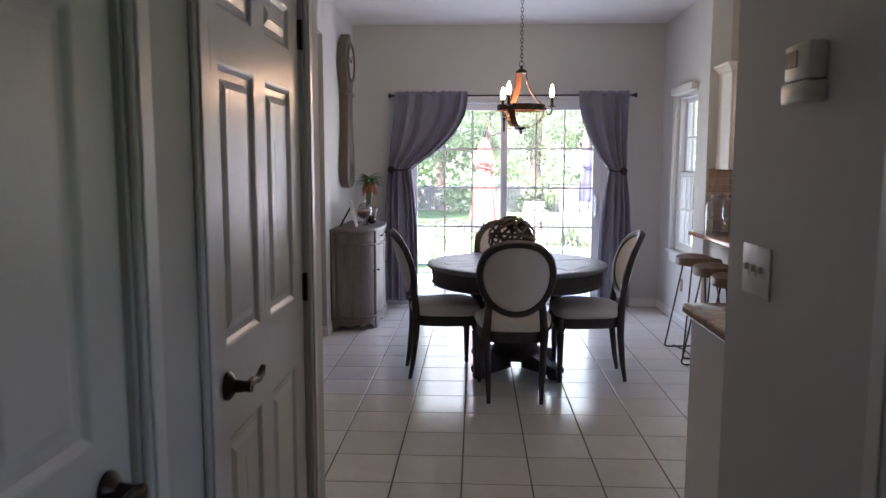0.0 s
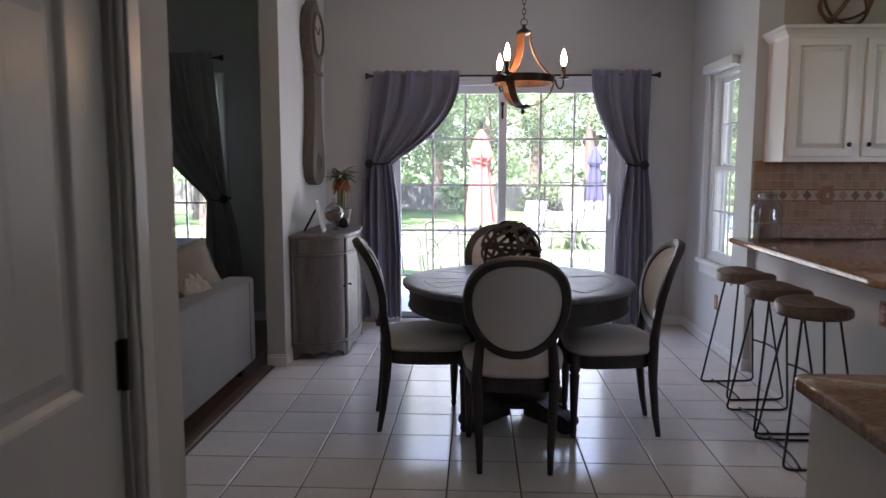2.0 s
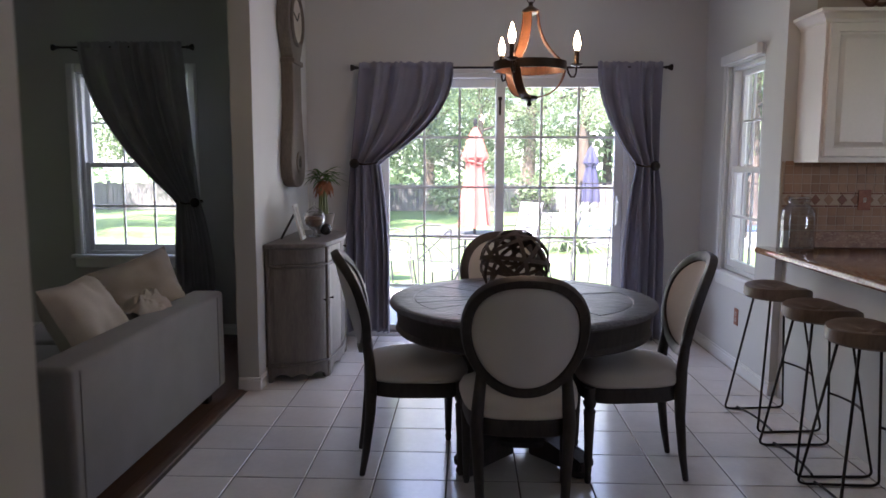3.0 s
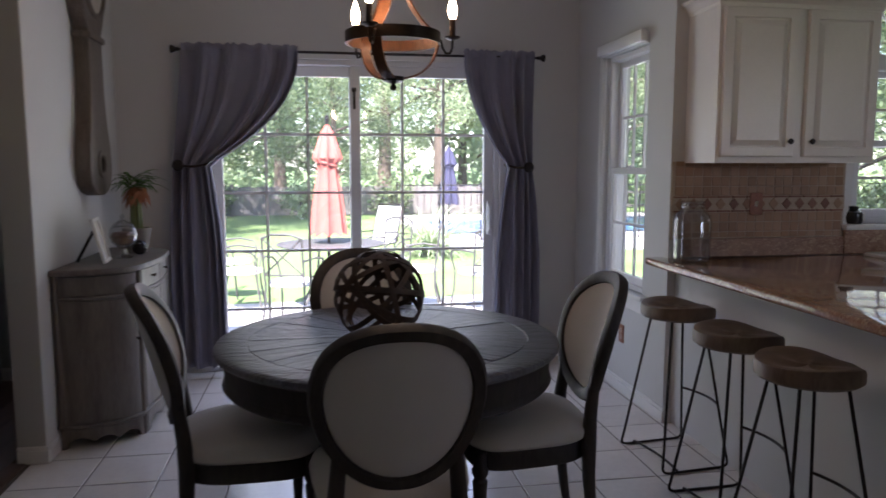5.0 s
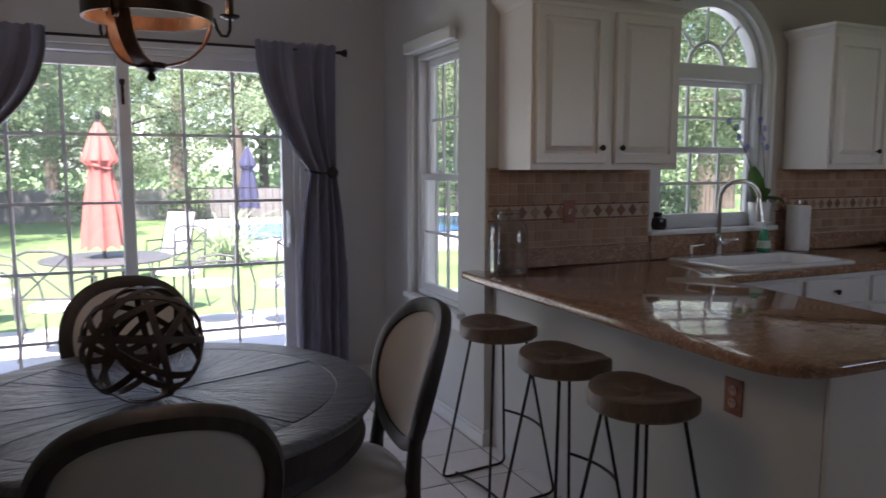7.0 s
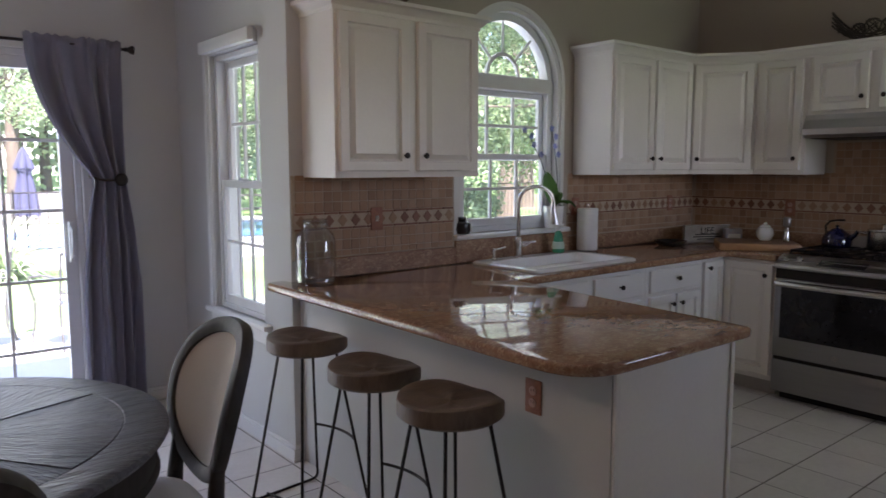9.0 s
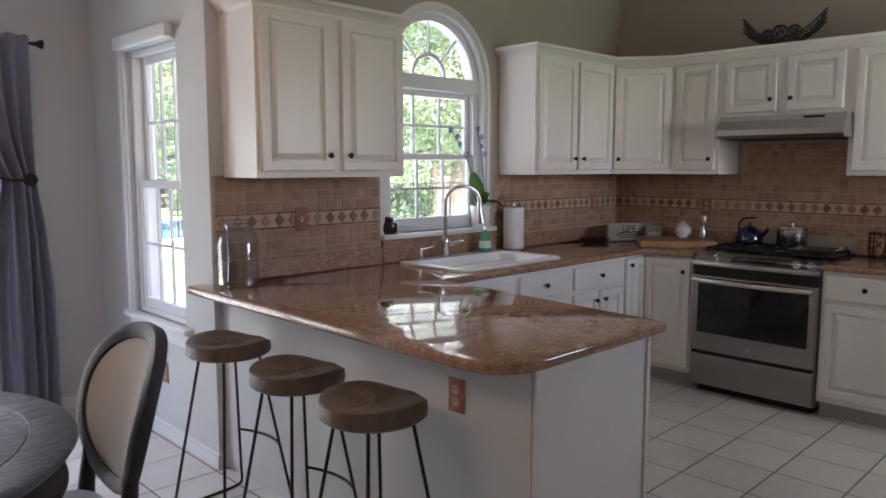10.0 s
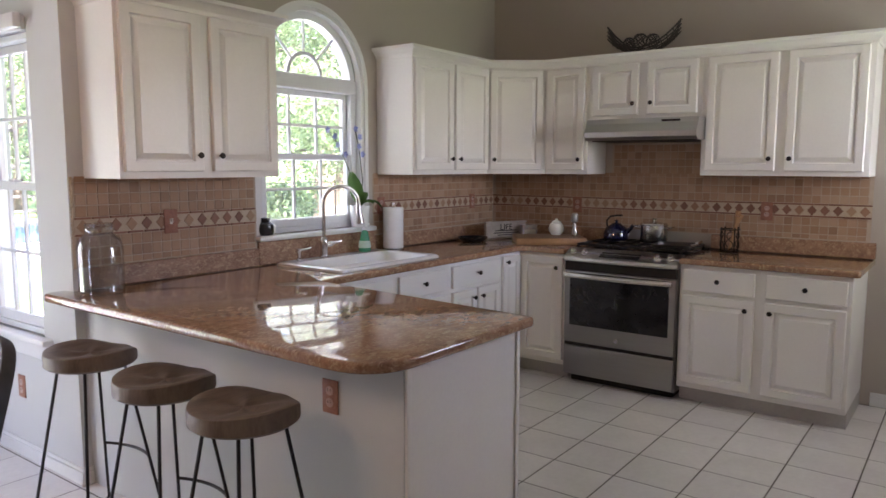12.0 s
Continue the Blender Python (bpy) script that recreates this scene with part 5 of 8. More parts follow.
bl.matrix_basis = pose(-0.98, 6.80, SB)
pl = thing("potted_plant", "bamboo plant with dried orange leaves in a clay pot", "plant", -1.02, 6.93, SB)
part("pot", lathe(bmesh.new(), [(0.0, 0.0), (0.055, 0.0), (0.075, 0.12), (0.080, 0.13), (0.080, 0.145), (0.072, 0.145), (0.068, 0.12), (0.0, 0.12)], seg=28), CLAY, pl)
rnd = random.Random(11)


def blades(n, centre, length, width, droop, spread, rnd, up=0.6):
    """Narrow bent leaves round a point."""
    bm = bmesh.new()
    for _ in range(n):
        a = rnd.uniform(0, 2 * math.pi)
        ln = length * rnd.uniform(0.6, 1.15)
        base_pt = Vector(centre) + Vector((rnd.uniform(-1, 1) * spread, rnd.uniform(-1, 1) * spread, rnd.uniform(-1, 1) * spread))
        d = Vector((math.cos(a), math.sin(a), 0))
        side = Vector((-d.y, d.x, 0))
        prev = None
        rise = up * rnd.uniform(0.4, 1.3)
        for k in range(6):
            f = k / 5
            p = base_pt + d * ln * f * 0.8 + Vector((0, 0, ln * (rise * f - droop * f * f)))
            w = width * math.sin(math.pi * (0.12 + 0.86 * f))
            pair = (bm.verts.new(p - side * w), bm.verts.new(p + side * w + Vector((0, 0, w * 0.3))))
            if prev:
                bm.faces.new((prev[0], prev[1], pair[1], pair[0]))
            prev = pair
    return bm


for k in range(7):
    a = 2 * math.pi * k / 7
    part("cane", tube(bmesh.new(), [(0.03 * math.cos(a), 0.03 * math.sin(a), 0.12), (0.022 * math.cos(a), 0.022 * math.sin(a), 0.33)], 0.008, 8), mat("bamboo_cane", (0.13, 0.17, 0.05), 0.4) if k == 0 else bpy.data.materials["bamboo_cane"], pl)
part("leaves", blades(46, (0, 0, 0.40), 0.20, 0.011, 0.55, 0.03, rnd), LEAF, pl)
part("dried_leaves", blades(40, (0, 0, 0.35), 0.10, 0.014, 0.9, 0.035, rnd, up=0.1), DRIED, pl)

# thermostat and switches in the hall
th = thing("alarm_panel", "off-white alarm keypad on the hall wall", "keypad")
part("case", B(HALL_R - 0.042, HALL_R, 1.548, 1.668, 1.626, 1.706, bevel=0.008), PLASTIC, th)
part("lower_cover", B(HALL_R - 0.046, HALL_R, 1.545, 1.671, 1.580, 1.624, bevel=0.006), PLASTIC, th)
part("display", B(HALL_R - 0.0445, HALL_R - 0.03, 1.60, 1.655, 1.655, 1.690, bevel=0.001, seg=1), mat("grey_display", (0.12, 0.14, 0.11), 0.3), th)


OUTLET = mat("pink_beige_outlet", (0.50, 0.33, 0.27), 0.4, col2=(0.45, 0.29, 0.235), scale=20, fine=90)


def plate(name, label, m, w, h, material, holes, rocker=False):
    """A wall plate in the local x-z plane, facing -y."""
    p = thing(name, label, "switch" if rocker else "socket")
    part("plate", box(bmesh.new(), -w / 2, w / 2, -0.006, 0.0, -h / 2, h / 2, bevel=0.003, seg=2, m=m), material, p)
    for x in holes:
        if rocker:
            part("toggle", box(bmesh.new(), x - 0.005, x + 0.005, -0.018, -0.006, -0.002, 0.016, bevel=0.002, seg=1, m=m), PLASTIC, p)
            part("toggle_slot", box(bmesh.new(), x - 0.008, x + 0.008, -0.0075, -0.006, -0.014, 0.014, m=m), PLASTIC, p, smooth=False)
        else:
            for z in (-0.02, 0.02):
                o = part("outlet", lathe(bmesh.new(), [(0.0, 0.0), (0.016, 0.0), (0.016, 0.003), (0.0, 0.0035)], seg=16, m=m @ Matrix.Translation((x, -0.0055, z)) @ Matrix.Rotation(radians(90), 4, "X")), OUTLET, p)
                for dx in (-0.006, 0.006):
                    part("slot", box(bmesh.new(), x + dx - 0.001, x + dx + 0.001, -0.0096, -0.0085, z - 0.001, z + 0.008, m=m), BLACK, o, smooth=False)
    return p


FACE_MX = lambda x, y, z: Matrix.Translation((x, y, z)) @ Matrix.Rotation(radians(-90), 4, "Z")   # on a wall that faces -x
RUST = mat("rust_stone_plate", (0.36, 0.16, 0.10), 0.6, col2=(0.24, 0.10, 0.065), scale=30, fine=120, bump=0.3)
plate("switch_plate", "white plate of three light switches on the hall wall", FACE_MX(HALL_R, 1.868, 1.181), 0.178, 0.130, TRIM, (-0.045, 0.0, 0.045), True)
plate("wall_socket", "rust-coloured socket plate under the breakfast counter", FACE_MX(PENX, 4.497, 0.725), 0.072, 0.116, RUST, (0.0,))
plate("wall_socket", "rust-coloured socket plate under the narrow window", FACE_MX(NOOK_R, 6.655, 0.37), 0.072, 0.116, RUST, (0.0,))
FACE_MY = lambda x, z: Matrix.Translation((x, KIT_Y - 0.012, z))
plate("light_switch", "rust-coloured switch plate on the tiled backsplash", FACE_MY(2.385, 1.205), 0.075, 0.12, RUST, (0.0,), True)
plate("wall_socket", "rust-coloured socket plate on the tiled backsplash", FACE_MY(3.975, 1.215), 0.07, 0.116, RUST, (0.0,))
plate("wall_socket", "rust-coloured socket plate on the tiled backsplash", FACE_MY(5.07, 1.205), 0.07, 0.116, RUST, (0.0,))
plate("wall_socket", "rust-coloured socket plate on the backsplash by the range", FACE_MX(STOVE_X - 0.012, 3.935, 1.19), 0.075, 0.12, RUST, (0.0,))
plate("wall_socket", "rust-coloured socket plate on the backsplash by the corner", FACE_MX(STOVE_X - 0.012, 5.30, 1.19), 0.075, 0.12, RUST, (0.0,))

# ---- kitchen cabinets ----
def raised_door(bm, w, h, t=0.022, frame_w=0.05):
    """A raised-panel front in the x-z plane, its face towards -y, lower left corner at the origin."""
    rings = []
    def ring(i, d):
        return [bm.verts.new((x, d, z)) for x, z in ((i, i), (w - i, i), (w - i, h - i), (i, h - i))]
    fw = min(frame_w, w * 0.22, h * 0.25)
    for i, d in ((0.0, 0.0), (0.0, -t + 0.004), (0.004, -t), (fw - 0.004, -t), (fw, -t + 0.013), (fw + 0.007, -t + 0.014), (fw + 0.030, -t + 0.003), (fw + 0.031, -t + 0.001)):
        if i * 2 < min(w, h) - 0.01:
            rings.append(ring(i, d))
    for a, b in zip(rings, rings[1:]):
        for k in range(4):
            bm.faces.new((a[k], a[(k + 1) % 4], b[(k + 1) % 4], b[k]))
    bm.faces.new(rings[-1])
    bm.faces.new(rings[0][::-1])
    return bm


def flat_front(bm, w, h, t=0.02):
    return box(bm, 0, w, -t, 0, 0, h, bevel=0.006, seg=2)


def knob(parent, m, x, z, t=0.02):
    bm = lathe(bmesh.new(), [(0.005, 0.0), (0.005, 0.012), (0.012, 0.018), (0.015, 0.024), (0.012, 0.030), (0.0, 0.032)], seg=14, m=m @ Matrix.Translation((x, -t, z)) @ Matrix.Rotation(radians(90), 4, "X"))
    return part("knob", bm, BLACK, parent, "round black knob")


def front(parent, m, x0, x1, z0, z1, kx=None, kz=None, drawer=False, name=None):
    bm = (flat_front if drawer else raised_door)(bmesh.new(), x1 - x0, z1 - z0)
    bmesh.ops.transform(bm, matrix=m @ Matrix.Translation((x0, 0, z0)), verts=bm.verts)
    d = part(name or ("drawer" if drawer else "door"), bm, CAB, parent, smooth=False)
    if kx is not None:
        knob(d, m, kx, kz)
    return d


UB, UT, CROWN = 1.425, 2.19, 2.246
FACE_Y, FACE_X = 5.775, 5.085        # fronts of the upper boxes
MW = Matrix.Translation((0, FACE_Y, 0))                                  # along the window wall
MS = Matrix.Translation((FACE_X, 0, 0)) @ Matrix.Rotation(radians(-90), 4, "Z")   # along the range wall: local x = -y


def crown_run(name, pts, parent):
    """Crown moulding along a polyline at the top of the uppers; outwards is to the right of the way."""
    bm = bmesh.new()
    prof = ((0.0, UT - 0.012), (0.006, UT - 0.012), (0.010, UT + 0.004), (0.016, UT + 0.008), (0.030, UT + 0.024), (0.043, UT + 0.036), (0.048, UT + 0.038), (0.048, CROWN), (0.0, CROWN))
    rows = []
    for i, p in enumerate(pts):
        p = Vector(p)
        ds = []
        if i:
            ds.append((p - Vector(pts[i - 1])).normalized())
        if i < len(pts) - 1:
            ds.append((Vector(pts[i + 1]) - p).normalized())
        ns = [Vector((d.y, -d.x)) for d in ds]
        n = sum(ns, Vector((0, 0))).normalized()
        n = n / max(n.dot(ns[0]), 0.3)
        rows.append([bm.verts.new((p.x + n.x * o, p.y + n.y * o, z)) for o, z in prof])
    for a, b in zip(rows, rows[1:]):
        for k in range(len(prof)):
            j = (k + 1) % len(prof)
            bm.faces.new((a[k], a[j], b[j], b[k]))
    bm.faces.new(rows[0])
    bm.faces.new(rows[-1][::-1])
    return part(name, bm, CAB, parent)


def upper(label, m, x0, x1, z0, z1, doors, depth, knobs, gap=0.042, inner=0.042, kz=0.105):
    c = thing("wall_cabinet", label, "cabinet", group="kitchen wall cabinets")
    part("body", box(bmesh.new(), x0, x1, 0.0, depth, z0, z1, m=m), CAB, c, smooth=False)
    w = (x1 - x0 - gap * 2 - inner * (doors - 1)) / doors
    for i in range(doors):
        a = x0 + gap + i * (w + inner)
        k = knobs[i]
        kx = None if k is None else (a + 0.03 if k == "l" else a + w - 0.03)
        front(c, m, a, a + w, z0 + 0.03, z1 - 0.018, kx, z0 + kz)
    return c


DU = KIT_Y - FACE_Y - 0.002
c = upper("white two-door wall cabinet over the breakfast counter", MW, 1.963, 2.838, UB, UT, 2, DU, "rl", 0.018, 0.058)
crown_run("crown", [(1.963, KIT_Y - 0.003), (1.963, FACE_Y), (2.838, FACE_Y), (2.838, KIT_Y - 0.003)], c)
c = upper("white two-door wall cabinet beside the arched window", MW, 3.955, 4.84, UB, UT, 2, DU, "rl", 0.018, 0.036)
crown_run("crown", [(3.955, KIT_Y - 0.003), (3.955, FACE_Y), (4.84, FACE_Y), (FACE_X, 5.43), (FACE_X, 3.333), (STOVE_X - 0.003, 3.333)], c)
# corner unit with a slanting front
c = thing("wall_cabinet", "white corner wall cabinet with a slanting door", "cabinet", group="kitchen wall cabinets")
part("body", prism(bmesh.new(), [(4.842, FACE_Y), (FACE_X, 5.43), (STOVE_X - 0.003, 5.43), (STOVE_X - 0.003, KIT_Y - 0.003), (4.842, KIT_Y - 0.003)], UB, UT), CAB, c, smooth=False)
dv = Vector((FACE_X - 4.842, 5.43 - FACE_Y))
MD = Matrix.Translation((4.842, FACE_Y, 0)) @ Matrix.Rotation(math.atan2(dv.y, dv.x), 4, "Z")
front(c, MD, 0.018, dv.length - 0.018, UB + 0.03, UT - 0.018, 0.05, UB + 0.105)
DS = STOVE_X - FACE_X - 0.002
upper("white one-door wall cabinet", MS, -5.428, -5.083, UB, UT, 1, DS, "r", 0.028)
upper("white short cabinet over the range hood", MS, -5.081, -4.290, 1.80, UT, 2, DS, "rl", 0.032, 0.064)
upper("white two-door wall cabinet", MS, -4.288, -3.333, UB, UT, 2, DS, "rl", 0.030, 0.056)

BF_Y, BF_X, CT = 5.442, 4.765, 0.879    # base fronts, underside of the worktop
MWB = Matrix.Translation((0, BF_Y, 0))
MSB = Matrix.Translation((BF_X, 0, 0)) @ Matrix.Rotation(radians(-90), 4, "Z")
# one even tone for the toe kicks, darker than the cabinet fronts
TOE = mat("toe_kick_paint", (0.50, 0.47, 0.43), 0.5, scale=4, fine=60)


def base(label, m, x0, x1, fronts, depth=0.60):
    c = thing("base_cabinet", label, "cabinet", group="kitchen base cabinets")
    part("body", box(bmesh.new(), x0, x1, 0.0, depth, 0.10, CT, m=m), CAB, c, smooth=False)
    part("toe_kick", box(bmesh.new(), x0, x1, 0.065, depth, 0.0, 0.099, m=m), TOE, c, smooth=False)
    for f in fronts:
        front(c, m, *f)
    return c


def two_door(x0, x1, g=0.022, inner=0.06, one_drawer=False):
    w = (x1 - x0 - 2 * g - inner) / 2
    a, b = x0 + g, x0 + g + inner + w
    drawers = [(a, a + w, 0.715, 0.855, a + w / 2, 0.79, True), (b, b + w, 0.715, 0.855, b + w / 2, 0.79, True)]
    if one_drawer:
        drawers = [(a, b + w, 0.715, 0.855, (a + b + w) / 2, 0.79, True)]
    return drawers + [(a, a + w, 0.135, 0.69, a + w - 0.045, 0.633), (b, b + w, 0.135, 0.69, b + 0.03, 0.633)]


base("white base cabinet under the sink", MWB, 2.85, 3.89, two_door(2.85, 3.89, 0.05))
base("white two-door base cabinet with one wide drawer", MWB, 3.892, 4.50, two_door(3.892, 4.50, 0.03, 0.02, True))
c = thing("base_cabinet", "white corner base cabinet with folded doors", "cabinet", group="kitchen base cabinets")
part("body", prism(bmesh.new(), [(4.502, BF_Y), (BF_X, BF_Y), (BF_X, 5.075), (STOVE_X - 0.01, 5.075), (STOVE_X - 0.01, KIT_Y - 0.01), (4.502, KIT_Y - 0.01)], 0.10, CT), CAB, c, smooth=False)
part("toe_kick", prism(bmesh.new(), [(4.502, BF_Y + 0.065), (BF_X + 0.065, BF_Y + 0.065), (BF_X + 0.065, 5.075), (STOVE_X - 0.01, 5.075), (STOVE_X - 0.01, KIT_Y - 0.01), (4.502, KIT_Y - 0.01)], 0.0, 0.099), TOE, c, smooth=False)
front(c, MWB, 4.515, BF_X - 0.022, 0.135, 0.86, 4.55, 0.82)
front(c, MSB, -(BF_Y - 0.025), -5.09, 0.135, 0.86, -5.13, 0.785)
base("white two-door base cabinet with two drawers", MSB, -4.283, -3.335, two_door(-4.283, -3.335, 0.022, 0.062), depth=STOVE_X - BF_X - 0.003)

# breakfast peninsula: painted half wall, end panel and cabinets behind it
pw = tagged(part("wall_peninsula", B(PENX, PENX + 0.11, PENY, KIT_Y, 0.0, CT), GREY_WALL, smooth=False), "white painted half wall under the breakfast counter", "half wall", kind="structure")
c = thing("base_cabinet", "white end cabinet of the breakfast counter", "cabinet", group="kitchen base cabinets")
part("end_panel", B(PENX + 0.004, 2.592, PENY - 0.012, PENY - 0.001, 0.0, CT), CAB, c, smooth=False)
part("corner_trim", B(PENX - 0.006, PENX + 0.016, PENY - 0.020, PENY - 0.013, 0.0, CT, bevel=0.003), CAB, c)
part("corner_trim", B(2.576, 2.599, PENY - 0.020, PENY - 0.013, 0.0, CT, bevel=0.003), CAB, c)
part("body", B(PENX + 0.112, 2.587, PENY + 0.031, 5.45, 0.10, CT), CAB, c, smooth=False)
MP = Matrix.Translation((2.587, 0, 0)) @ Matrix.Rotation(radians(90), 4, "Z")
for y0, y1 in ((4.24, 4.62), (4.64, 5.02), (5.04, 5.42)):
    front(c, MP, y0, y1, 0.125, 0.845, y0 + 0.04, 0.76)

# worktops
def rounded(pts, radii, n=8):
    out = []
    for i, p in enumerate(pts):
        p, a, b = Vector(p), Vector(pts[i - 1]), Vector(pts[(i + 1) % len(pts)])
        r = radii[i]
        if r <= 0:
            out.append(tuple(p))
            continue
        da, db = (a - p).normalized(), (b - p).normalized()
        s, e = p + da * r, p + db * r
        for k in range(n + 1):
            f = k / n
            out.append(tuple(s.lerp(p, f).lerp(p.lerp(e, f), f)))
    return out


E_Y, E_X, CZ = 5.412, 4.735, 0.918
SINK = (3.0, 3.88, 5.485, 6.02)
L_OUT = rounded([(1.757, 4.140), (2.658, 4.133), (2.775, E_Y), (E_X, E_Y), (E_X, 5.072), (STOVE_X - 0.004, 5.072), (STOVE_X - 0.004, KIT_Y - 0.004), (1.885, KIT_Y - 0.004), (1.885, 6.135), (1.77, 6.135)], [0.20, 0.03, 0.03, 0.05, 0, 0, 0, 0, 0, 0.05])
wt = bmesh.new()
prism(wt, L_OUT, CZ - 0.038, CZ, bevel=0.012)
ct = tagged(part("worktop", wt, GRANITE), "polished brown granite worktop with a breakfast peninsula", "worktop")
cut = bmesh.new()
box(cut, SINK[0] + 0.03, SINK[1] - 0.03, SINK[2] + 0.03, SINK[3] - 0.03, 0.80, 1.0)
# the sink opening is cut through the stone
hole = new("sink_opening", mesh_of("sink_opening", cut, GRANITE, False))
bo = ct.modifiers.new("opening", "BOOLEAN")
bo.operation, bo.solver, bo.object = "DIFFERENCE", "EXACT", hole
bpy.context.view_layer.update()
cutmesh = bpy.data.meshes.new_from_object(ct.evaluated_get(bpy.context.evaluated_depsgraph_get()))
ct.modifiers.remove(bo)
ct.data = cutmesh
bpy.data.objects.remove(hole)
ct2 = tagged(part("worktop", prism(bmesh.new(), rounded([(E_X, 3.30), (STOVE_X - 0.004, 3.30), (STOVE_X - 0.004, 4.285), (E_X, 4.285)], [0.03, 0, 0, 0]), CZ - 0.038, CZ, bevel=0.012), GRANITE), "polished brown granite worktop beside the range", "worktop")
tagged(part("desk_worktop", prism(bmesh.new(), rounded([(0.80, 2.125), (2.2, 2.125), (2.2, 2.84), (0.80, 2.84)], [0, 0, 0, 0.05]), CZ - 0.038, CZ, bevel=0.012), GRANITE), "polished brown granite counter at the hall corner", "worktop")
c = thing("base_cabinet", "white cabinet under the hall corner counter", "cabinet", group="kitchen base cabinets")
part("body", B(0.845, 2.18, 2.125, 2.79, 0.10, CT), CAB, c, smooth=False)
part("side_panel", B(0.838, 0.8445, 2.125, 2.80, 0.0, CT, bevel=0.002, seg=1), CAB, c)
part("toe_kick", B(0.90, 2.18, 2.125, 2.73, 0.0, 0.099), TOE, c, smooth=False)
# granite upstand
part("upstand", B(1.96, 4.0 - 1.07, KIT_Y - 0.022, KIT_Y - 0.002, CZ + 0.001, CZ + 0.10, bevel=0.003, seg=1), HONED, ct)
part("upstand", B(2.931, 3.90, KIT_Y - 0.022, KIT_Y - 0.002, CZ + 0.001, CZ + 0.135, bevel=0.003, seg=1), HONED, ct)
part("upstand", B(3.901, STOVE_X - 0.024, KIT_Y - 0.022, KIT_Y - 0.002, CZ + 0.001, CZ + 0.10, bevel=0.003, seg=1), HONED, ct)
part("upstand", B(STOVE_X - 0.022, STOVE_X - 0.002, 5.065, KIT_Y - 0.023, CZ + 0.001, CZ + 0.10, bevel=0.003, seg=1), HONED, ct)
part("upstand", B(STOVE_X - 0.022, STOVE_X - 0.002, 3.30, 4.285, CZ + 0.001, CZ + 0.10, bevel=0.003, seg=1), HONED, ct2)

# ---- sink and tap ----
sk = thing("kitchen_sink", "white enamel drop-in sink set in the granite", "sink")
bm = bmesh.new()
x0, x1, y0, y1 = SINK


def oblong(x0, x1, y0, y1, r, z, n=6):
    pts = []
    for cx, cy, a0 in ((x1 - r, y1 - r, 0), (x0 + r, y1 - r, 90), (x0 + r, y0 + r, 180), (x1 - r, y0 + r, 270)):
        for k in range(n + 1):
            a = radians(a0 + 90 * k / n)
            pts.append(bm.verts.new((cx + r * math.cos(a), cy + r * math.sin(a), z)))
    return pts


rings = [oblong(x0, x1, y0, y1, 0.04, CZ + 0.001), oblong(x0 + 0.002, x1 - 0.002, y0 + 0.002, y1 - 0.002, 0.04, CZ + 0.012), oblong(x0 + 0.012, x1 - 0.012, y0 + 0.012, y1 - 0.012, 0.04, CZ + 0.018),
         oblong(x0 + 0.05, x1 - 0.05, y0 + 0.04, y1 - 0.10, 0.05, CZ + 0.016), oblong(x0 + 0.06, x1 - 0.06, y0 + 0.05, y1 - 0.11, 0.05, CZ + 0.004), oblong(x0 + 0.075, x1 - 0.075, y0 + 0.065, y1 - 0.125, 0.06, CZ - 0.16), oblong(x0 + 0.12, x1 - 0.12, y0 + 0.11, y1 - 0.17, 0.05, CZ - 0.18)]
for a, b in zip(rings, rings[1:]):
    for k in range(len(a)):
        bm.faces.new((a[k], a[(k + 1) % len(a)], b[(k + 1) % len(a)], b[k]))
bm.faces.new(rings[-1])
part("bowl", bm, ENAMEL, sk)
fx, fy = 3.34, 5.965
tap = thing("kitchen_tap", "brushed nickel pull-down gooseneck kitchen tap", "tap", fx, fy, CZ + 0.016)
part("base", lathe(bmesh.new(), [(0.030, 0.0), (0.030, 0.006), (0.024, 0.012), (0.022, 0.05), (0.026, 0.09), (0.020, 0.115), (0.014, 0.125)], seg=20), CHROME, tap)
neck = [(0, 0, 0.12), (0, 0, 0.325)] + [(0.115 * (1 - math.cos(a)) * 0.95, -0.115 * (1 - math.cos(a)) * 0.35, 0.325 + 0.1 * math.sin(a)) for a in [math.pi * k / 12 for k in range(13)]]
part("neck", tube(bmesh.new(), neck, 0.012, 12), CHROME, tap)
end = neck[-1]
part("spray_head", tube(bmesh.new(), [end, (end[0], end[1], end[2] - 0.04), (end[0] + 0.006, end[1] - 0.005, end[2] - 0.10), (end[0] + 0.008, end[1] - 0.006, end[2] - 0.13)], [0.014, 0.016, 0.021, 0.024], 14), CHROME, tap)
part("lever", tube(bmesh.new(), [(0.02, -0.004, 0.075), (0.05, -0.01, 0.078), (0.075, -0.014, 0.085), (0.12, -0.03, 0.092)], [0.016, 0.017, 0.009, 0.007], 10), CHROME, tap)
sd = thing("soap_pump", "brushed nickel soap dispenser beside the tap", "soap dispenser", 3.14, 5.965, CZ + 0.016)
part("body", lathe(bmesh.new(), [(0.017, 0), (0.017, 0.012), (0.010, 0.018), (0.010, 0.05), (0.014, 0.055), (0.014, 0.068), (0.0, 0.072)], seg=14), CHROME, sd)
part("spout", tube(bmesh.new(), [(0, 0, 0.06), (0.04, -0.012, 0.064), (0.075, -0.022, 0.072)], [0.006, 0.0055, 0.005], 8), CHROME, sd)

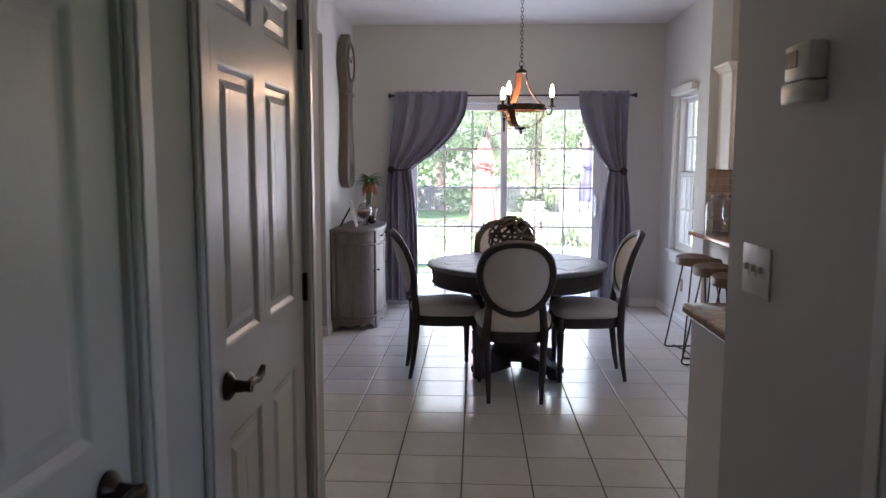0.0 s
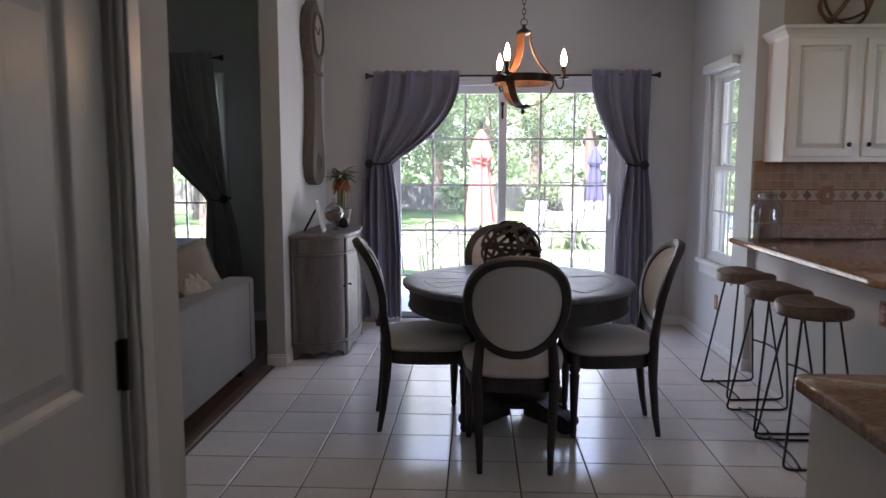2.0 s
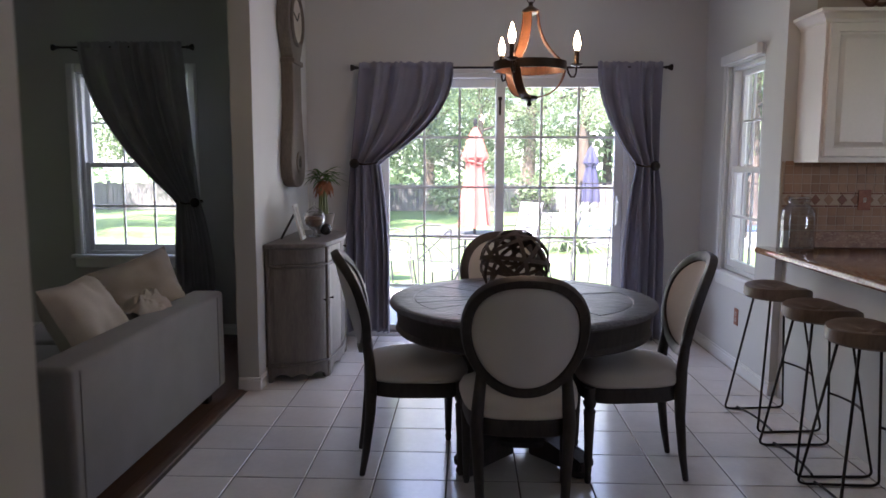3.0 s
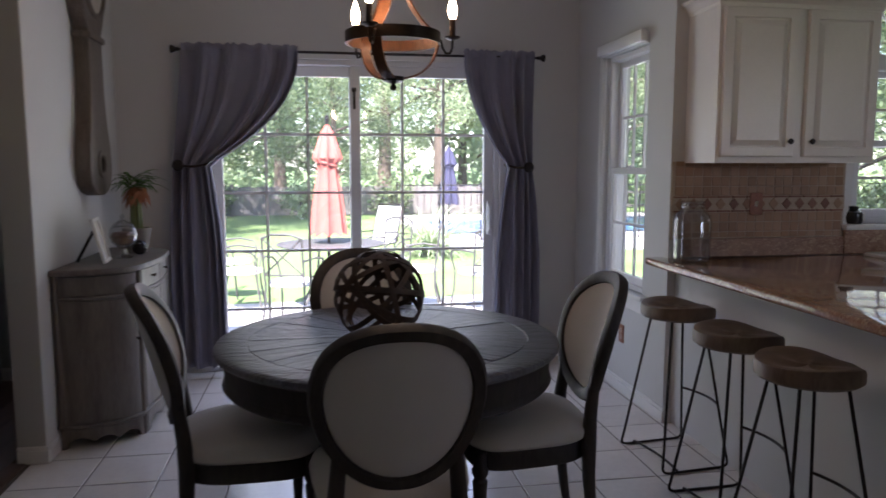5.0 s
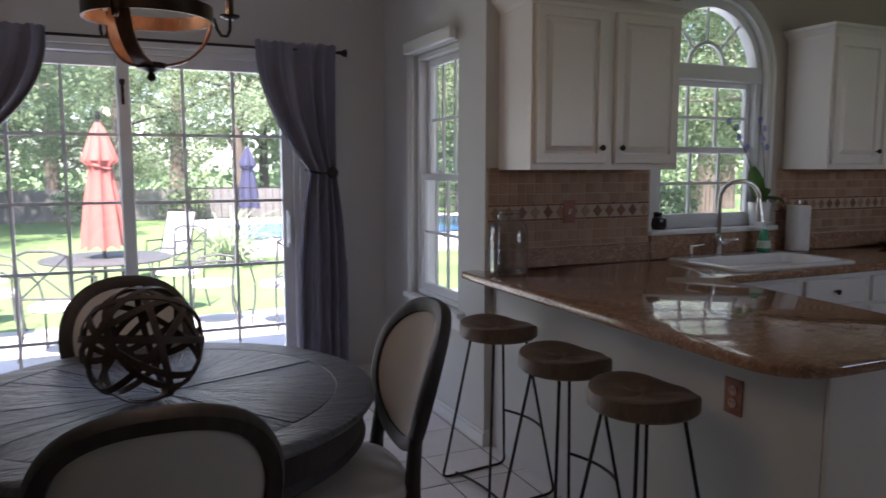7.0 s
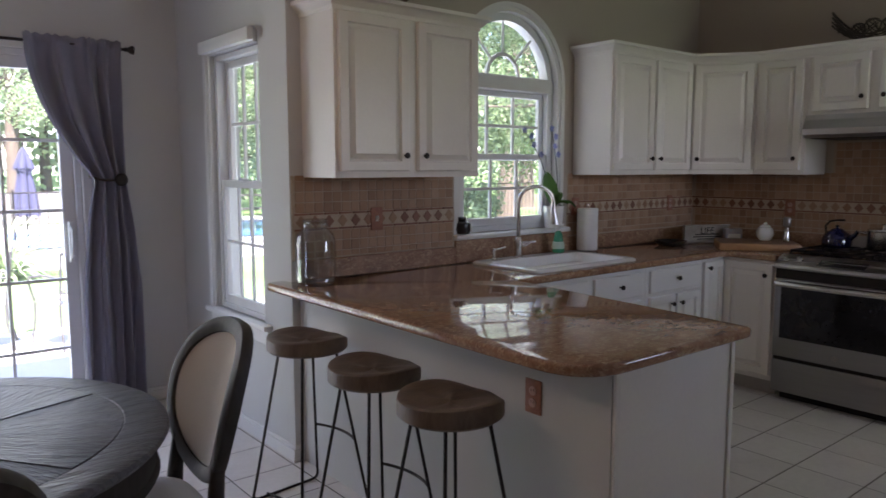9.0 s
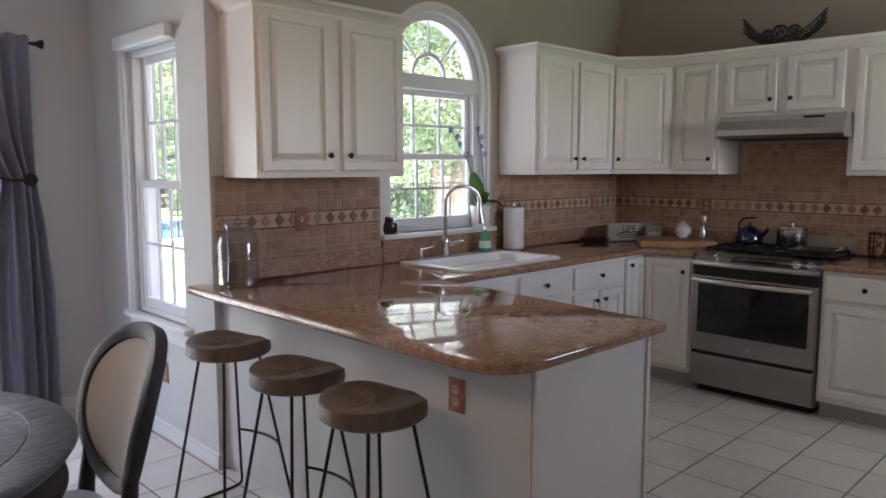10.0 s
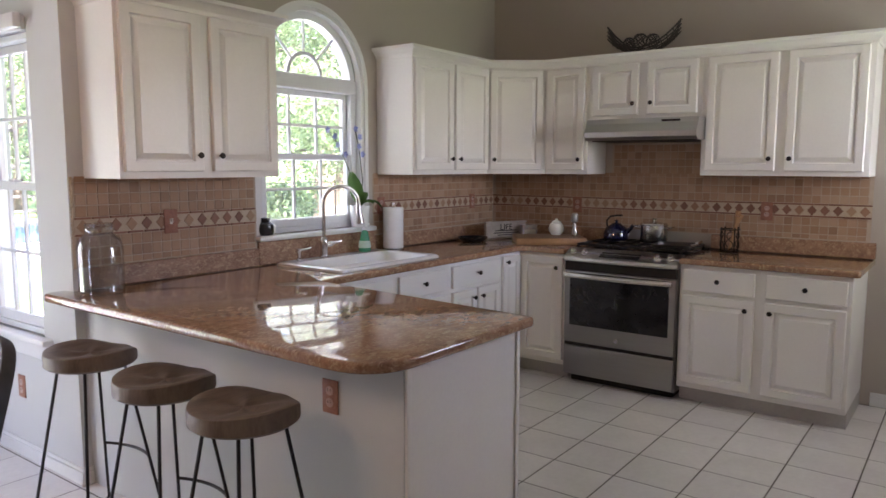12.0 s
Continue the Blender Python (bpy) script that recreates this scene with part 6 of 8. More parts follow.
# ---- range and hood ----
RX0 = 4.725
rg = thing("range", "stainless steel slide-in gas range", "range")
Y0, Y1 = 4.292, 5.066
part("body", B(RX0 + 0.03, STOVE_X - 0.025, Y0, Y1, 0.05, 0.905), STEEL, rg, smooth=False)
part("kick", B(RX0 + 0.08, STOVE_X - 0.05, Y0 + 0.03, Y1 - 0.03, 0.0, 0.05), BLACK, rg, smooth=False)
dr = part("drawer", B(RX0, RX0 + 0.03, Y0 + 0.004, Y1 - 0.004, 0.062, 0.262, bevel=0.008), STEEL, rg)
dw = part("oven_door", B(RX0, RX0 + 0.03, Y0 + 0.004, Y1 - 0.004, 0.285, 0.775, bevel=0.008), STEEL, rg)
part("window", B(RX0 - 0.004, RX0 + 0.004, Y0 + 0.045, Y1 - 0.045, 0.405, 0.768, bevel=0.003, seg=1), BLACKGLASS, dw)
part("badge", lathe(bmesh.new(), [(0.0, 0.0), (0.016, 0.0), (0.016, 0.003), (0.0, 0.004)], seg=16, m=Matrix.Translation((RX0, (Y0 + Y1) / 2, 0.335)) @ Matrix.Rotation(radians(-90), 4, "Y")), CHROME, dw)
hb = bmesh.new()
YM, YH = (Y0 + Y1) / 2, (Y1 - Y0) / 2
tube(hb, [(RX0 - 0.030 - 0.028 * (1 - (k / 6) ** 2), YM + (YH - 0.02) * k / 6, 0.752) for k in range(-6, 7)], 0.018, 12)
for y in (Y0 + 0.04, Y1 - 0.04):
    tube(hb, [(RX0 - 0.034, y, 0.752), (RX0 + 0.002, y, 0.752)], 0.010, 8)
part("handle", hb, CHROME, dw, "bowed bright steel handle")
part("vent_band", B(RX0 + 0.004, RX0 + 0.03, Y0 + 0.004, Y1 - 0.004, 0.782, 0.85), BLACK, rg, smooth=False)
part("slot", B(RX0 + 0.006, RX0 + 0.03, Y0 + 0.01, Y1 - 0.01, 0.263, 0.284), BLACK, rg, smooth=False)
# sloping control panel with a bowed front edge


def panel_bow(y):
    return 0.028 * (1 - ((y - YM) / YH) ** 2)


def on_panel(y):
    low, high = Vector((RX0 - 0.005 - panel_bow(y), 0.874)), Vector((RX0 + 0.09, 0.922))
    mid = (low + high) / 2
    return Matrix.Translation((mid.x, y, mid.y)) @ Matrix.Rotation(-math.atan2(high.y - low.y, high.x - low.x), 4, "Y")


bm = bmesh.new()
rings = []
for k in range(17):
    y = Y0 - 0.004 + (Y1 - Y0 + 0.008) * k / 16
    w = max(0.0, panel_bow(y))
    prof = ((RX0 - 0.006 - w, 0.846), (RX0 - 0.014 - w, 0.858), (RX0 - 0.005 - w, 0.874), (RX0 + 0.09, 0.922), (RX0 + 0.12, 0.926), (RX0 + 0.12, 0.846))
    rings.append([bm.verts.new((x, y, z)) for x, z in prof])
bm.faces.new(rings[0])
bm.faces.new(rings[-1][::-1])
for f0, f1 in zip(rings, rings[1:]):
    for k in range(6):
        j = (k + 1) % 6
        bm.faces.new((f0[k], f0[j], f1[j], f1[k]))
bmesh.ops.recalc_face_normals(bm, faces=bm.faces)
cp = part("control_panel", bm, LITSTEEL, rg, smooth=False)
part("display", box(bmesh.new(), -0.036, 0.036, -0.135, 0.135, -0.002, 0.003, bevel=0.001, seg=1, m=on_panel(YM)), BLACKGLASS, cp)
for y in (5.015, 4.93, 4.43, 4.345):
    part("control_knob", lathe(bmesh.new(), [(0.024, -0.002), (0.024, 0.006), (0.019, 0.010), (0.017, 0.028), (0.012, 0.031), (0.0, 0.031)], seg=18, m=on_panel(y) @ Matrix.Translation((-0.004, 0, 0))), CHROME, cp)
part("cooktop", B(RX0 + 0.12, STOVE_X - 0.026, Y0 - 0.004, Y1 + 0.004, 0.906, 0.924, bevel=0.004), BLACKGLASS, rg)
for y0, y1 in ((4.315, 4.555), (4.57, 4.79), (4.805, 5.045)):
    gb = bmesh.new()
    xa, xb = RX0 + 0.15, STOVE_X - 0.06
    for x in (xa, (xa + xb) / 2, xb):
        box(gb, x - 0.006, x + 0.006, y0, y1, 0.938, 0.954, bevel=0.003, seg=1)
    for y in (y0 + 0.006, (y0 + y1) / 2, y1 - 0.006):
        box(gb, xa, xb, y - 0.006, y + 0.006, 0.936, 0.952, bevel=0.003, seg=1)
    for x in (xa, xb):
        for y in (y0 + 0.006, y1 - 0.006):
            box(gb, x - 0.007, x + 0.007, y - 0.007, y + 0.007, 0.924, 0.94)
    part("grate", gb, BLACK, rg)
for x in (4.98, 5.22):
    for y in (4.43, 4.93):
        part("burner", lathe(bmesh.new(), [(0.045, 0.0), (0.045, 0.008), (0.03, 0.012), (0.0, 0.013)], x, y, 18, m=Matrix.Translation((0, 0, 0.9245))), BLACK, rg)

hd = thing("range_hood", "stainless steel under-cabinet range hood", "range hood")
bm = bmesh.new()
prof = ((4.905, 1.675), (4.90, 1.71), (4.935, 1.765), (4.945, 1.797), (STOVE_X - 0.003, 1.797), (STOVE_X - 0.003, 1.655), (4.93, 1.655))
f0 = [bm.verts.new((x, 4.264, z)) for x, z in prof]
f1 = [bm.verts.new((x, 5.026, z)) for x, z in prof]
bm.faces.new(f0)
bm.faces.new(f1[::-1])
for k in range(len(prof)):
    j = (k + 1) % len(prof)
    bm.faces.new((f0[k], f0[j], f1[j], f1[k]))
# steel lightened here: the hood's window highlight is put into its colour
part("shell", bm, mat("hood_steel", (0.56, 0.545, 0.53), 0.36, metal=1.0, col2=(0.50, 0.485, 0.47), scale=4, fine=90, stretch=(1, 1, 12)), hd, smooth=False)
part("switch_panel", B(4.934, 4.94, 4.38, 4.50, 1.771, 1.785), BLACK, hd, smooth=False)
part("grille", B(4.95, 5.35, 4.30, 4.99, 1.650, 1.6545), BLACK, hd, smooth=False)

# ---- small things in the kitchen ----
W = CZ + 0.001
jar = thing("glass_jar", "large empty clear glass jar on the granite counter", "jar", 1.955, 5.955, W)
part("jar", lathe(bmesh.new(), [(0.0, 0.0), (0.085, 0.0), (0.096, 0.012), (0.097, 0.20), (0.088, 0.235), (0.062, 0.262), (0.056, 0.27), (0.062, 0.278), (0.062, 0.286), (0.056, 0.292), (0.062, 0.30), (0.058, 0.308), (0.055, 0.309)], seg=36), JARGLASS, jar)

PT = mat("paper_towel", (0.80, 0.80, 0.78), 0.95, col2=(0.76, 0.76, 0.74), scale=20, fine=200, bump=0.4)
pt = thing("paper_towel", "roll of white paper towel on a stand", "paper towel", 4.0, 5.98, W)
part("roll", lathe(bmesh.new(), [(0.02, 0.014), (0.066, 0.014), (0.068, 0.018), (0.068, 0.282), (0.066, 0.286), (0.02, 0.286)], seg=36), PT, pt)
part("stand", lathe(bmesh.new(), [(0.0, 0.0), (0.075, 0.0), (0.075, 0.008), (0.012, 0.012), (0.008, 0.02), (0.008, 0.298), (0.014, 0.302), (0.012, 0.316), (0.0, 0.318)], seg=24), CHROME, pt)

SOAP = mat("green_soap", (0.05, 0.32, 0.17), 0.12, col2=(0.04, 0.26, 0.14), scale=8, fine=50, coat=0.5)
sp = thing("soap_bottle", "green hand soap bottle with a white pump", "soap bottle", 3.70, 5.965, CZ + 0.019)
part("bottle", lathe(bmesh.new(), [(0.0, 0.0), (0.036, 0.0), (0.040, 0.01), (0.038, 0.05), (0.030, 0.085), (0.024, 0.12), (0.014, 0.135), (0.012, 0.14)], seg=24), SOAP, sp)
part("label", lathe(bmesh.new(), [(0.0398, 0.025), (0.0385, 0.05), (0.0345, 0.07)], seg=24), mat("pale_label", (0.45, 0.62, 0.52), 0.5), sp)
part("pump", lathe(bmesh.new(), [(0.015, 0.138), (0.016, 0.150), (0.006, 0.153), (0.005, 0.168), (0.013, 0.172), (0.013, 0.180), (0.0, 0.182)], seg=16), ENAMEL, sp)
part("nozzle", tube(bmesh.new(), [(0, 0, 0.176), (0.035, -0.012, 0.174)], 0.005, 8), ENAMEL, sp)

bc = thing("black_bottle", "small round black bottle on the window sill", "bottle", 3.00, KIT_Y + 0.01, SILL_Z + 0.001)
bc.scale = (1.3, 1.3, 1.1)
part("body", lathe(bmesh.new(), [(0.0, 0.0), (0.034, 0.002), (0.042, 0.03), (0.036, 0.06), (0.018, 0.074)], seg=24), GLOSSBLACK, bc)
part("cap", lathe(bmesh.new(), [(0.018, 0.073), (0.022, 0.076), (0.022, 0.09), (0.0, 0.094)], seg=18), GLOSSBLACK, bc)
part("label", lathe(bmesh.new(), [(0.0, 0.0), (0.022, 0.0), (0.022, 0.002), (0.0, 0.003)], seg=18, m=Matrix.Translation((0.026, -0.032, 0.035)) @ Matrix.Rotation(radians(40), 4, "Z") @ Matrix.Rotation(radians(90), 4, "X")), PLASTIC, bc)

oc = thing("orchid", "blue orchid in a white pot on the window sill", "orchid", 3.775, KIT_Y - 0.005, SILL_Z + 0.001)
part("pot", lathe(bmesh.new(), [(0.0, 0.0), (0.056, 0.0), (0.066, 0.13), (0.069, 0.14), (0.062, 0.14), (0.058, 0.12), (0.0, 0.12)], seg=28), ENAMEL, oc)
part("bark", lathe(bmesh.new(), [(0.0, 0.124), (0.059, 0.124), (0.056, 0.132), (0.0, 0.136)], seg=20), POT_POURRI, oc)


def broad_leaf(p, d, ln, w, droop, rise):
    bm = bmesh.new()
    d = Vector(d).normalized()
    side = Vector((-d.y, d.x, 0)).normalized()
    prev = None
    for k in range(9):
        f = k / 8
        c = Vector(p) + d * ln * f + Vector((0, 0, rise * f - droop * f * f))
        ww = w * math.sin(math.pi * (0.10 + 0.88 * f)) ** 0.7
        row = [bm.verts.new(c + side * ww * s + Vector((0, 0, 0.012 * abs(s)))) for s in (-1, -0.5, 0, 0.5, 1)]
        if prev:
            for a in range(4):
                bm.faces.new((prev[a], prev[a + 1], row[a + 1], row[a]))
        prev = row
    return bm


for d, ln, w, dr, ri in (((-0.8, -0.4, 0), 0.18, 0.048, 0.02, 0.24), ((0.8, -0.45, 0), 0.15, 0.048, 0.16, 0.15), ((0.3, -0.9, 0), 0.10, 0.04, 0.08, 0.10), ((-0.3, -0.7, 0), 0.10, 0.035, 0.03, 0.12)):
    part("leaf", broad_leaf((0, 0, 0.13), d, ln, w, dr, ri), LEAF, oc)
STEM = mat("orchid_stem", (0.06, 0.07, 0.05), 0.6)
PETAL = mat("blue_petal", (0.20, 0.26, 0.62), 0.7, col2=(0.42, 0.44, 0.68), scale=30, fine=100)
for sgn, pts in ((-1, [(-0.01, 0, 0.12), (-0.06, -0.01, 0.28), (-0.15, -0.02, 0.43), (-0.24, -0.025, 0.55), (-0.32, -0.03, 0.62)]), (1, [(0.01, 0, 0.12), (0.03, 0.0, 0.30), (0.0, -0.01, 0.44), (-0.02, -0.01, 0.54), (-0.05, -0.01, 0.64)])):
    stem = part("flower_stem", tube(bmesh.new(), pts, 0.0035, 6), STEM, oc)
    for i, (a, f) in enumerate(((2, 0.3), (2, 0.8), (3, 0.4), (3, 0.9))):
        c = Vector(pts[a]).lerp(Vector(pts[a + 1] if a + 1 < len(pts) else pts[a]), f) + Vector((0.012 * (-1) ** i, -0.01, 0))
        bm = bmesh.new()
        for k in range(5):
            an = 2 * math.pi * k / 5 + i
            t1 = Vector((math.cos(an), -0.35, math.sin(an)))
            s1 = Vector((-math.sin(an), 0, math.cos(an)))
            bm.faces.new([bm.verts.new(c + v) for v in (Vector((0, 0, 0)), t1 * 0.014 + s1 * 0.010, t1 * 0.024, t1 * 0.014 - s1 * 0.010)])
        part("flower", bm, PETAL, stem, smooth=False)

# corner group
BOARD = mat("maple_end_grain", (0.46, 0.26, 0.12), 0.5, col2=(0.36, 0.19, 0.085), scale=8, fine=40, stretch=(1, 8, 1))
cb = thing("cutting_board", "thick maple cutting board with a dark top", "cutting board", 5.06, 5.37, W, -54)
part("block", B(-0.255, 0.255, -0.18, 0.18, 0.0, 0.044, bevel=0.005), BOARD, cb)
part("top_face", B(-0.25, 0.25, -0.175, 0.175, 0.0445, 0.0485, bevel=0.002, seg=1), mat("walnut_top", (0.36, 0.22, 0.13), 0.5, col2=(0.26, 0.15, 0.085), scale=8, fine=40, stretch=(1, 8, 1)), cb)
bd = thing("serving_tray", "dark round dish on the counter corner", "dish", 4.78, 5.86, W)
part("dish", lathe(bmesh.new(), [(0.0, 0.0), (0.08, 0.0), (0.11, 0.025), (0.115, 0.034), (0.108, 0.034), (0.08, 0.01), (0.0, 0.008)], seg=30), GLOSSBLACK, bd)
sg = thing("wooden_sign", "whitewashed wooden box sign with lettering", "sign", 5.10, 5.77, W, -25)
part("board", B(-0.185, 0.185, -0.01, 0.02, 0.0, 0.136, bevel=0.004), mat("whitewashed_board", (0.42, 0.38, 0.33), 0.8, col2=(0.30, 0.265, 0.225), scale=10, fine=60, bump=0.3), sg)
for z0, z1 in ((0.0, 0.012), (0.125, 0.137)):
    part("rail", B(-0.190, 0.190, -0.022, -0.008, z0, z1, bevel=0.003), bpy.data.materials["whitewashed_board"], sg)
fc = bpy.data.curves.new("lettering", "FONT")
fc.body, fc.size, fc.extrude, fc.align_x = "LIFE", 0.068, 0.001, "CENTER"
lo = new("lettering", fc)
lm = bpy.data.meshes.new_from_object(lo.evaluated_get(bpy.context.evaluated_depsgraph_get()))
bpy.data.objects.remove(lo)
lt = new("lettering", lm)
lm.materials.clear()
lm.materials.append(BLACK)
lt.parent = sg
lt.matrix_basis = pose(0, -0.0115, 0.070, 90, 0, 0)
for z, w in ((0.062, 0.10), (0.045, 0.115), (0.028, 0.08)):
    part("lettering_bar", B(-w, w, -0.0118, -0.0102, z, z + 0.007), BLACK, sg, smooth=False)
cn = thing("ceramic_canister", "small white lidded ceramic pot on the cutting board", "canister", 5.16, 5.36, W + 0.049)
part("pot", lathe(bmesh.new(), [(0.0, 0.0), (0.035, 0.0), (0.056, 0.03), (0.058, 0.06), (0.045, 0.088), (0.034, 0.092)], seg=26), ENAMEL, cn)
part("lid", lathe(bmesh.new(), [(0.038, 0.093), (0.034, 0.102), (0.012, 0.112), (0.010, 0.122), (0.0, 0.126)], seg=22), ENAMEL, cn)
pm = thing("pepper_mill", "tall steel pepper mill on the cutting board", "pepper mill", 5.14, 5.20, W + 0.049)
part("body", lathe(bmesh.new(), [(0.0, 0.0), (0.022, 0.0), (0.024, 0.03), (0.016, 0.06), (0.016, 0.10), (0.020, 0.105)], seg=18), CHROME, pm)
part("head", lathe(bmesh.new(), [(0.022, 0.106), (0.026, 0.115), (0.026, 0.16), (0.022, 0.168), (0.0, 0.17)], seg=18), STEEL, pm)
bx = thing("tea_box", "small patterned box standing on the counter", "box", 5.20, 5.62, W, -40)
part("box", B(-0.06, 0.06, -0.03, 0.03, 0.0, 0.11, bevel=0.004), mat("patterned_box", (0.45, 0.36, 0.34), 0.5, col2=(0.28, 0.30, 0.36), scale=22, fine=60), bx)
part("box_label", B(-0.045, 0.045, -0.0325, -0.0305, 0.03, 0.075), PLASTIC, bx, smooth=False)

BLUE = mat("navy_enamel", (0.010, 0.012, 0.055), 0.12, col2=(0.008, 0.009, 0.04), scale=8, fine=60, coat=0.6)
kt = thing("tea_kettle", "navy blue enamel kettle on the range", "kettle", 5.20, 4.90, 0.9555)
kt.scale = (0.86, 0.86, 0.86)
part("body", lathe(bmesh.new(), [(0.0, 0.0), (0.085, 0.0), (0.105, 0.02), (0.105, 0.06), (0.085, 0.105), (0.05, 0.125), (0.045, 0.13)], seg=32), BLUE, kt)
part("lid", lathe(bmesh.new(), [(0.047, 0.130), (0.035, 0.140), (0.012, 0.145), (0.010, 0.155), (0.016, 0.165), (0.0, 0.172)], seg=24), BLUE, kt)
part("spout", tube(bmesh.new(), [(0, -0.09, 0.07), (0, -0.125, 0.10), (0, -0.145, 0.13)], [0.022, 0.017, 0.014], 12), BLUE, kt)
part("handle", tube(bmesh.new(), [(0, 0.08, 0.10), (0, 0.085, 0.16), (0, 0.055, 0.195), (0, 0.0, 0.205), (0, -0.05, 0.207)], 0.008, 10), BLACK, kt)
po = thing("cooking_pot", "lidded stainless steel pot on the range", "pot", 5.22, 4.63, 0.9555)
part("body", lathe(bmesh.new(), [(0.0, 0.0), (0.088, 0.0), (0.092, 0.006), (0.092, 0.118), (0.096, 0.122), (0.088, 0.122)], seg=32), CHROME, po)
part("lid", lathe(bmesh.new(), [(0.095, 0.1225), (0.09, 0.132), (0.03, 0.142), (0.012, 0.144), (0.012, 0.158), (0.020, 0.164), (0.0, 0.168)], seg=28), CHROME, po)
for s in (-1, 1):
    part("handle", tube(bmesh.new(), [(0.03, s * 0.085, 0.10), (0.03, s * 0.13, 0.108), (-0.03, s * 0.13, 0.108), (-0.03, s * 0.085, 0.10)], 0.006, 8), CHROME, po)
gp = thing("griddle", "black griddle pan lying across the grate", "pan", 5.02, 4.42, 0.9555, 8)
part("pan", prism(bmesh.new(), rounded([(-0.13, -0.12), (0.13, -0.12), (0.13, 0.12), (-0.13, 0.12)], [0.03] * 4), 0.0, 0.02, bevel=0.005), BLACK, gp)
part("handle", tube(bmesh.new(), [(0.10, -0.12, 0.018), (0.10, -0.16, 0.03), (-0.06, -0.16, 0.03), (-0.06, -0.12, 0.018)], 0.007, 8), CHROME, gp)
ut = thing("utensil_holder", "dark scrolled metal holder with wooden utensils", "utensil holder", 5.26, 4.13, W)
for k in range(4):
    a = math.pi / 4 + math.pi / 2 * k
    part("post", tube(bmesh.new(), [(0.06 * math.cos(a), 0.06 * math.sin(a), 0.0), (0.06 * math.cos(a), 0.06 * math.sin(a), 0.165)], 0.005, 6), BRONZE, ut)
for z in (0.012, 0.15):
    part("hoop", tube(bmesh.new(), [(0.062 * math.cos(2 * math.pi * k / 20), 0.062 * math.sin(2 * math.pi * k / 20), z) for k in range(20)], 0.004, 6, closed=True), BRONZE, ut)
for k in range(6):
    a = 2 * math.pi * k / 6 + 0.3
    part("scroll", tube(bmesh.new(), [((0.060) * math.cos(a + 0.35 * math.sin(f * 6.3)), 0.060 * math.sin(a + 0.35 * math.sin(f * 6.3)), 0.02 + 0.12 * f) for f in [i / 10 for i in range(11)]], 0.003, 6), BRONZE, ut)
part("base", lathe(bmesh.new(), [(0.0, 0.0), (0.06, 0.0), (0.06, 0.006), (0.0, 0.008)], seg=20), BRONZE, ut)
for dx, dy, h in ((0.035, -0.04, 0.27), (0.02, -0.06, 0.25), (-0.01, -0.05, 0.24)):
    bm = tube(bmesh.new(), [(0, 0, 0.01), (dx * 0.7, dy * 0.7, h * 0.75), (dx, dy, h)], [0.007, 0.008, 0.020], 8)
    part("spoon", bm, BOARD, ut, "wooden spoon")

# on top of the wall cabinets
WIRE = mat("pewter_wire", (0.07, 0.062, 0.055), 0.5, metal=0.4, scale=20, fine=80)
bw = thing("boat_bowl", "boat-shaped woven metal bowl on the cabinet top", "bowl", 5.22, 4.755, CROWN + 0.001, 90)


def hull(u, v):
    """u along -1..1, v from the keel 0 to the rim 1, side by its sign."""
    x = 0.262 * u
    tip = abs(u) ** 2.2
    half = 0.10 * (1 - abs(u) ** 1.7) * abs(v) ** 0.7
    z = 0.008 + 0.03 * abs(v) ** 1.5 + tip * (0.175 if abs(v) > 0.99 else 0.175 * (0.62 + 0.38 * abs(v)))
    return (x, math.copysign(half, v), z)


for v in (-1, -0.72, -0.45, -0.2, 0.2, 0.45, 0.72, 1):
    part("wire", tube(bmesh.new(), [hull(-1 + i / 16, v) for i in range(33)], 0.006 if abs(v) > 0.9 else 0.0045, 6), WIRE, bw)
for i in range(-6, 7):
    part("wire", tube(bmesh.new(), [hull(i / 7.2, v / 8) for v in range(-8, 9)], 0.004, 5), WIRE, bw)
for i, (x, r) in enumerate(((-0.07, 0.045), (0.02, 0.05), (0.10, 0.04))):
    ball = None
    for k in range(6):
        bm = bmesh.new()
        n = Vector((math.sin(k * 2.1), math.cos(k * 1.3), math.sin(k + 0.5))).normalized()
        u_ = n.orthogonal().normalized()
        w_ = n.cross(u_)
        tube(bm, [Vector((x, 0, 0.045 + r)) + (u_ * math.cos(2 * math.pi * q / 24) + w_ * math.sin(2 * math.pi * q / 24)) * r for q in range(24)], 0.004, 6, closed=True)
        if ball is None:
            ball = part("woven_ball", bm, WIRE, bw)
        else:
            part("hoop", bm, WIRE, ball)
RING = mat("rusty_hoop", (0.20, 0.11, 0.065), 0.6, col2=(0.10, 0.055, 0.035), scale=12, fine=70, bump=0.4)
rb = thing("hoop_ball", "ball of rusty wooden hoops on the cabinet top", "ornament", 2.36, 5.93, CROWN + 0.163)
for k, (n, off) in enumerate((((0, 1, 0), 0), ((1, 0.3, 0.7), 0), ((-1, 0.3, 0.7), 0), ((0.2, 0.6, 1), 0))):
    n = Vector(n).normalized()
    u_, w_ = n.orthogonal().normalized(), None
    w_ = n.cross(u_)
    part("hoop", tube(bmesh.new(), [(u_ * math.cos(2 * math.pi * q / 40) + w_ * math.sin(2 * math.pi * q / 40)) * (0.150 - 0.001 * k) for q in range(40)], 0.0095, 8, closed=True), RING, rb)

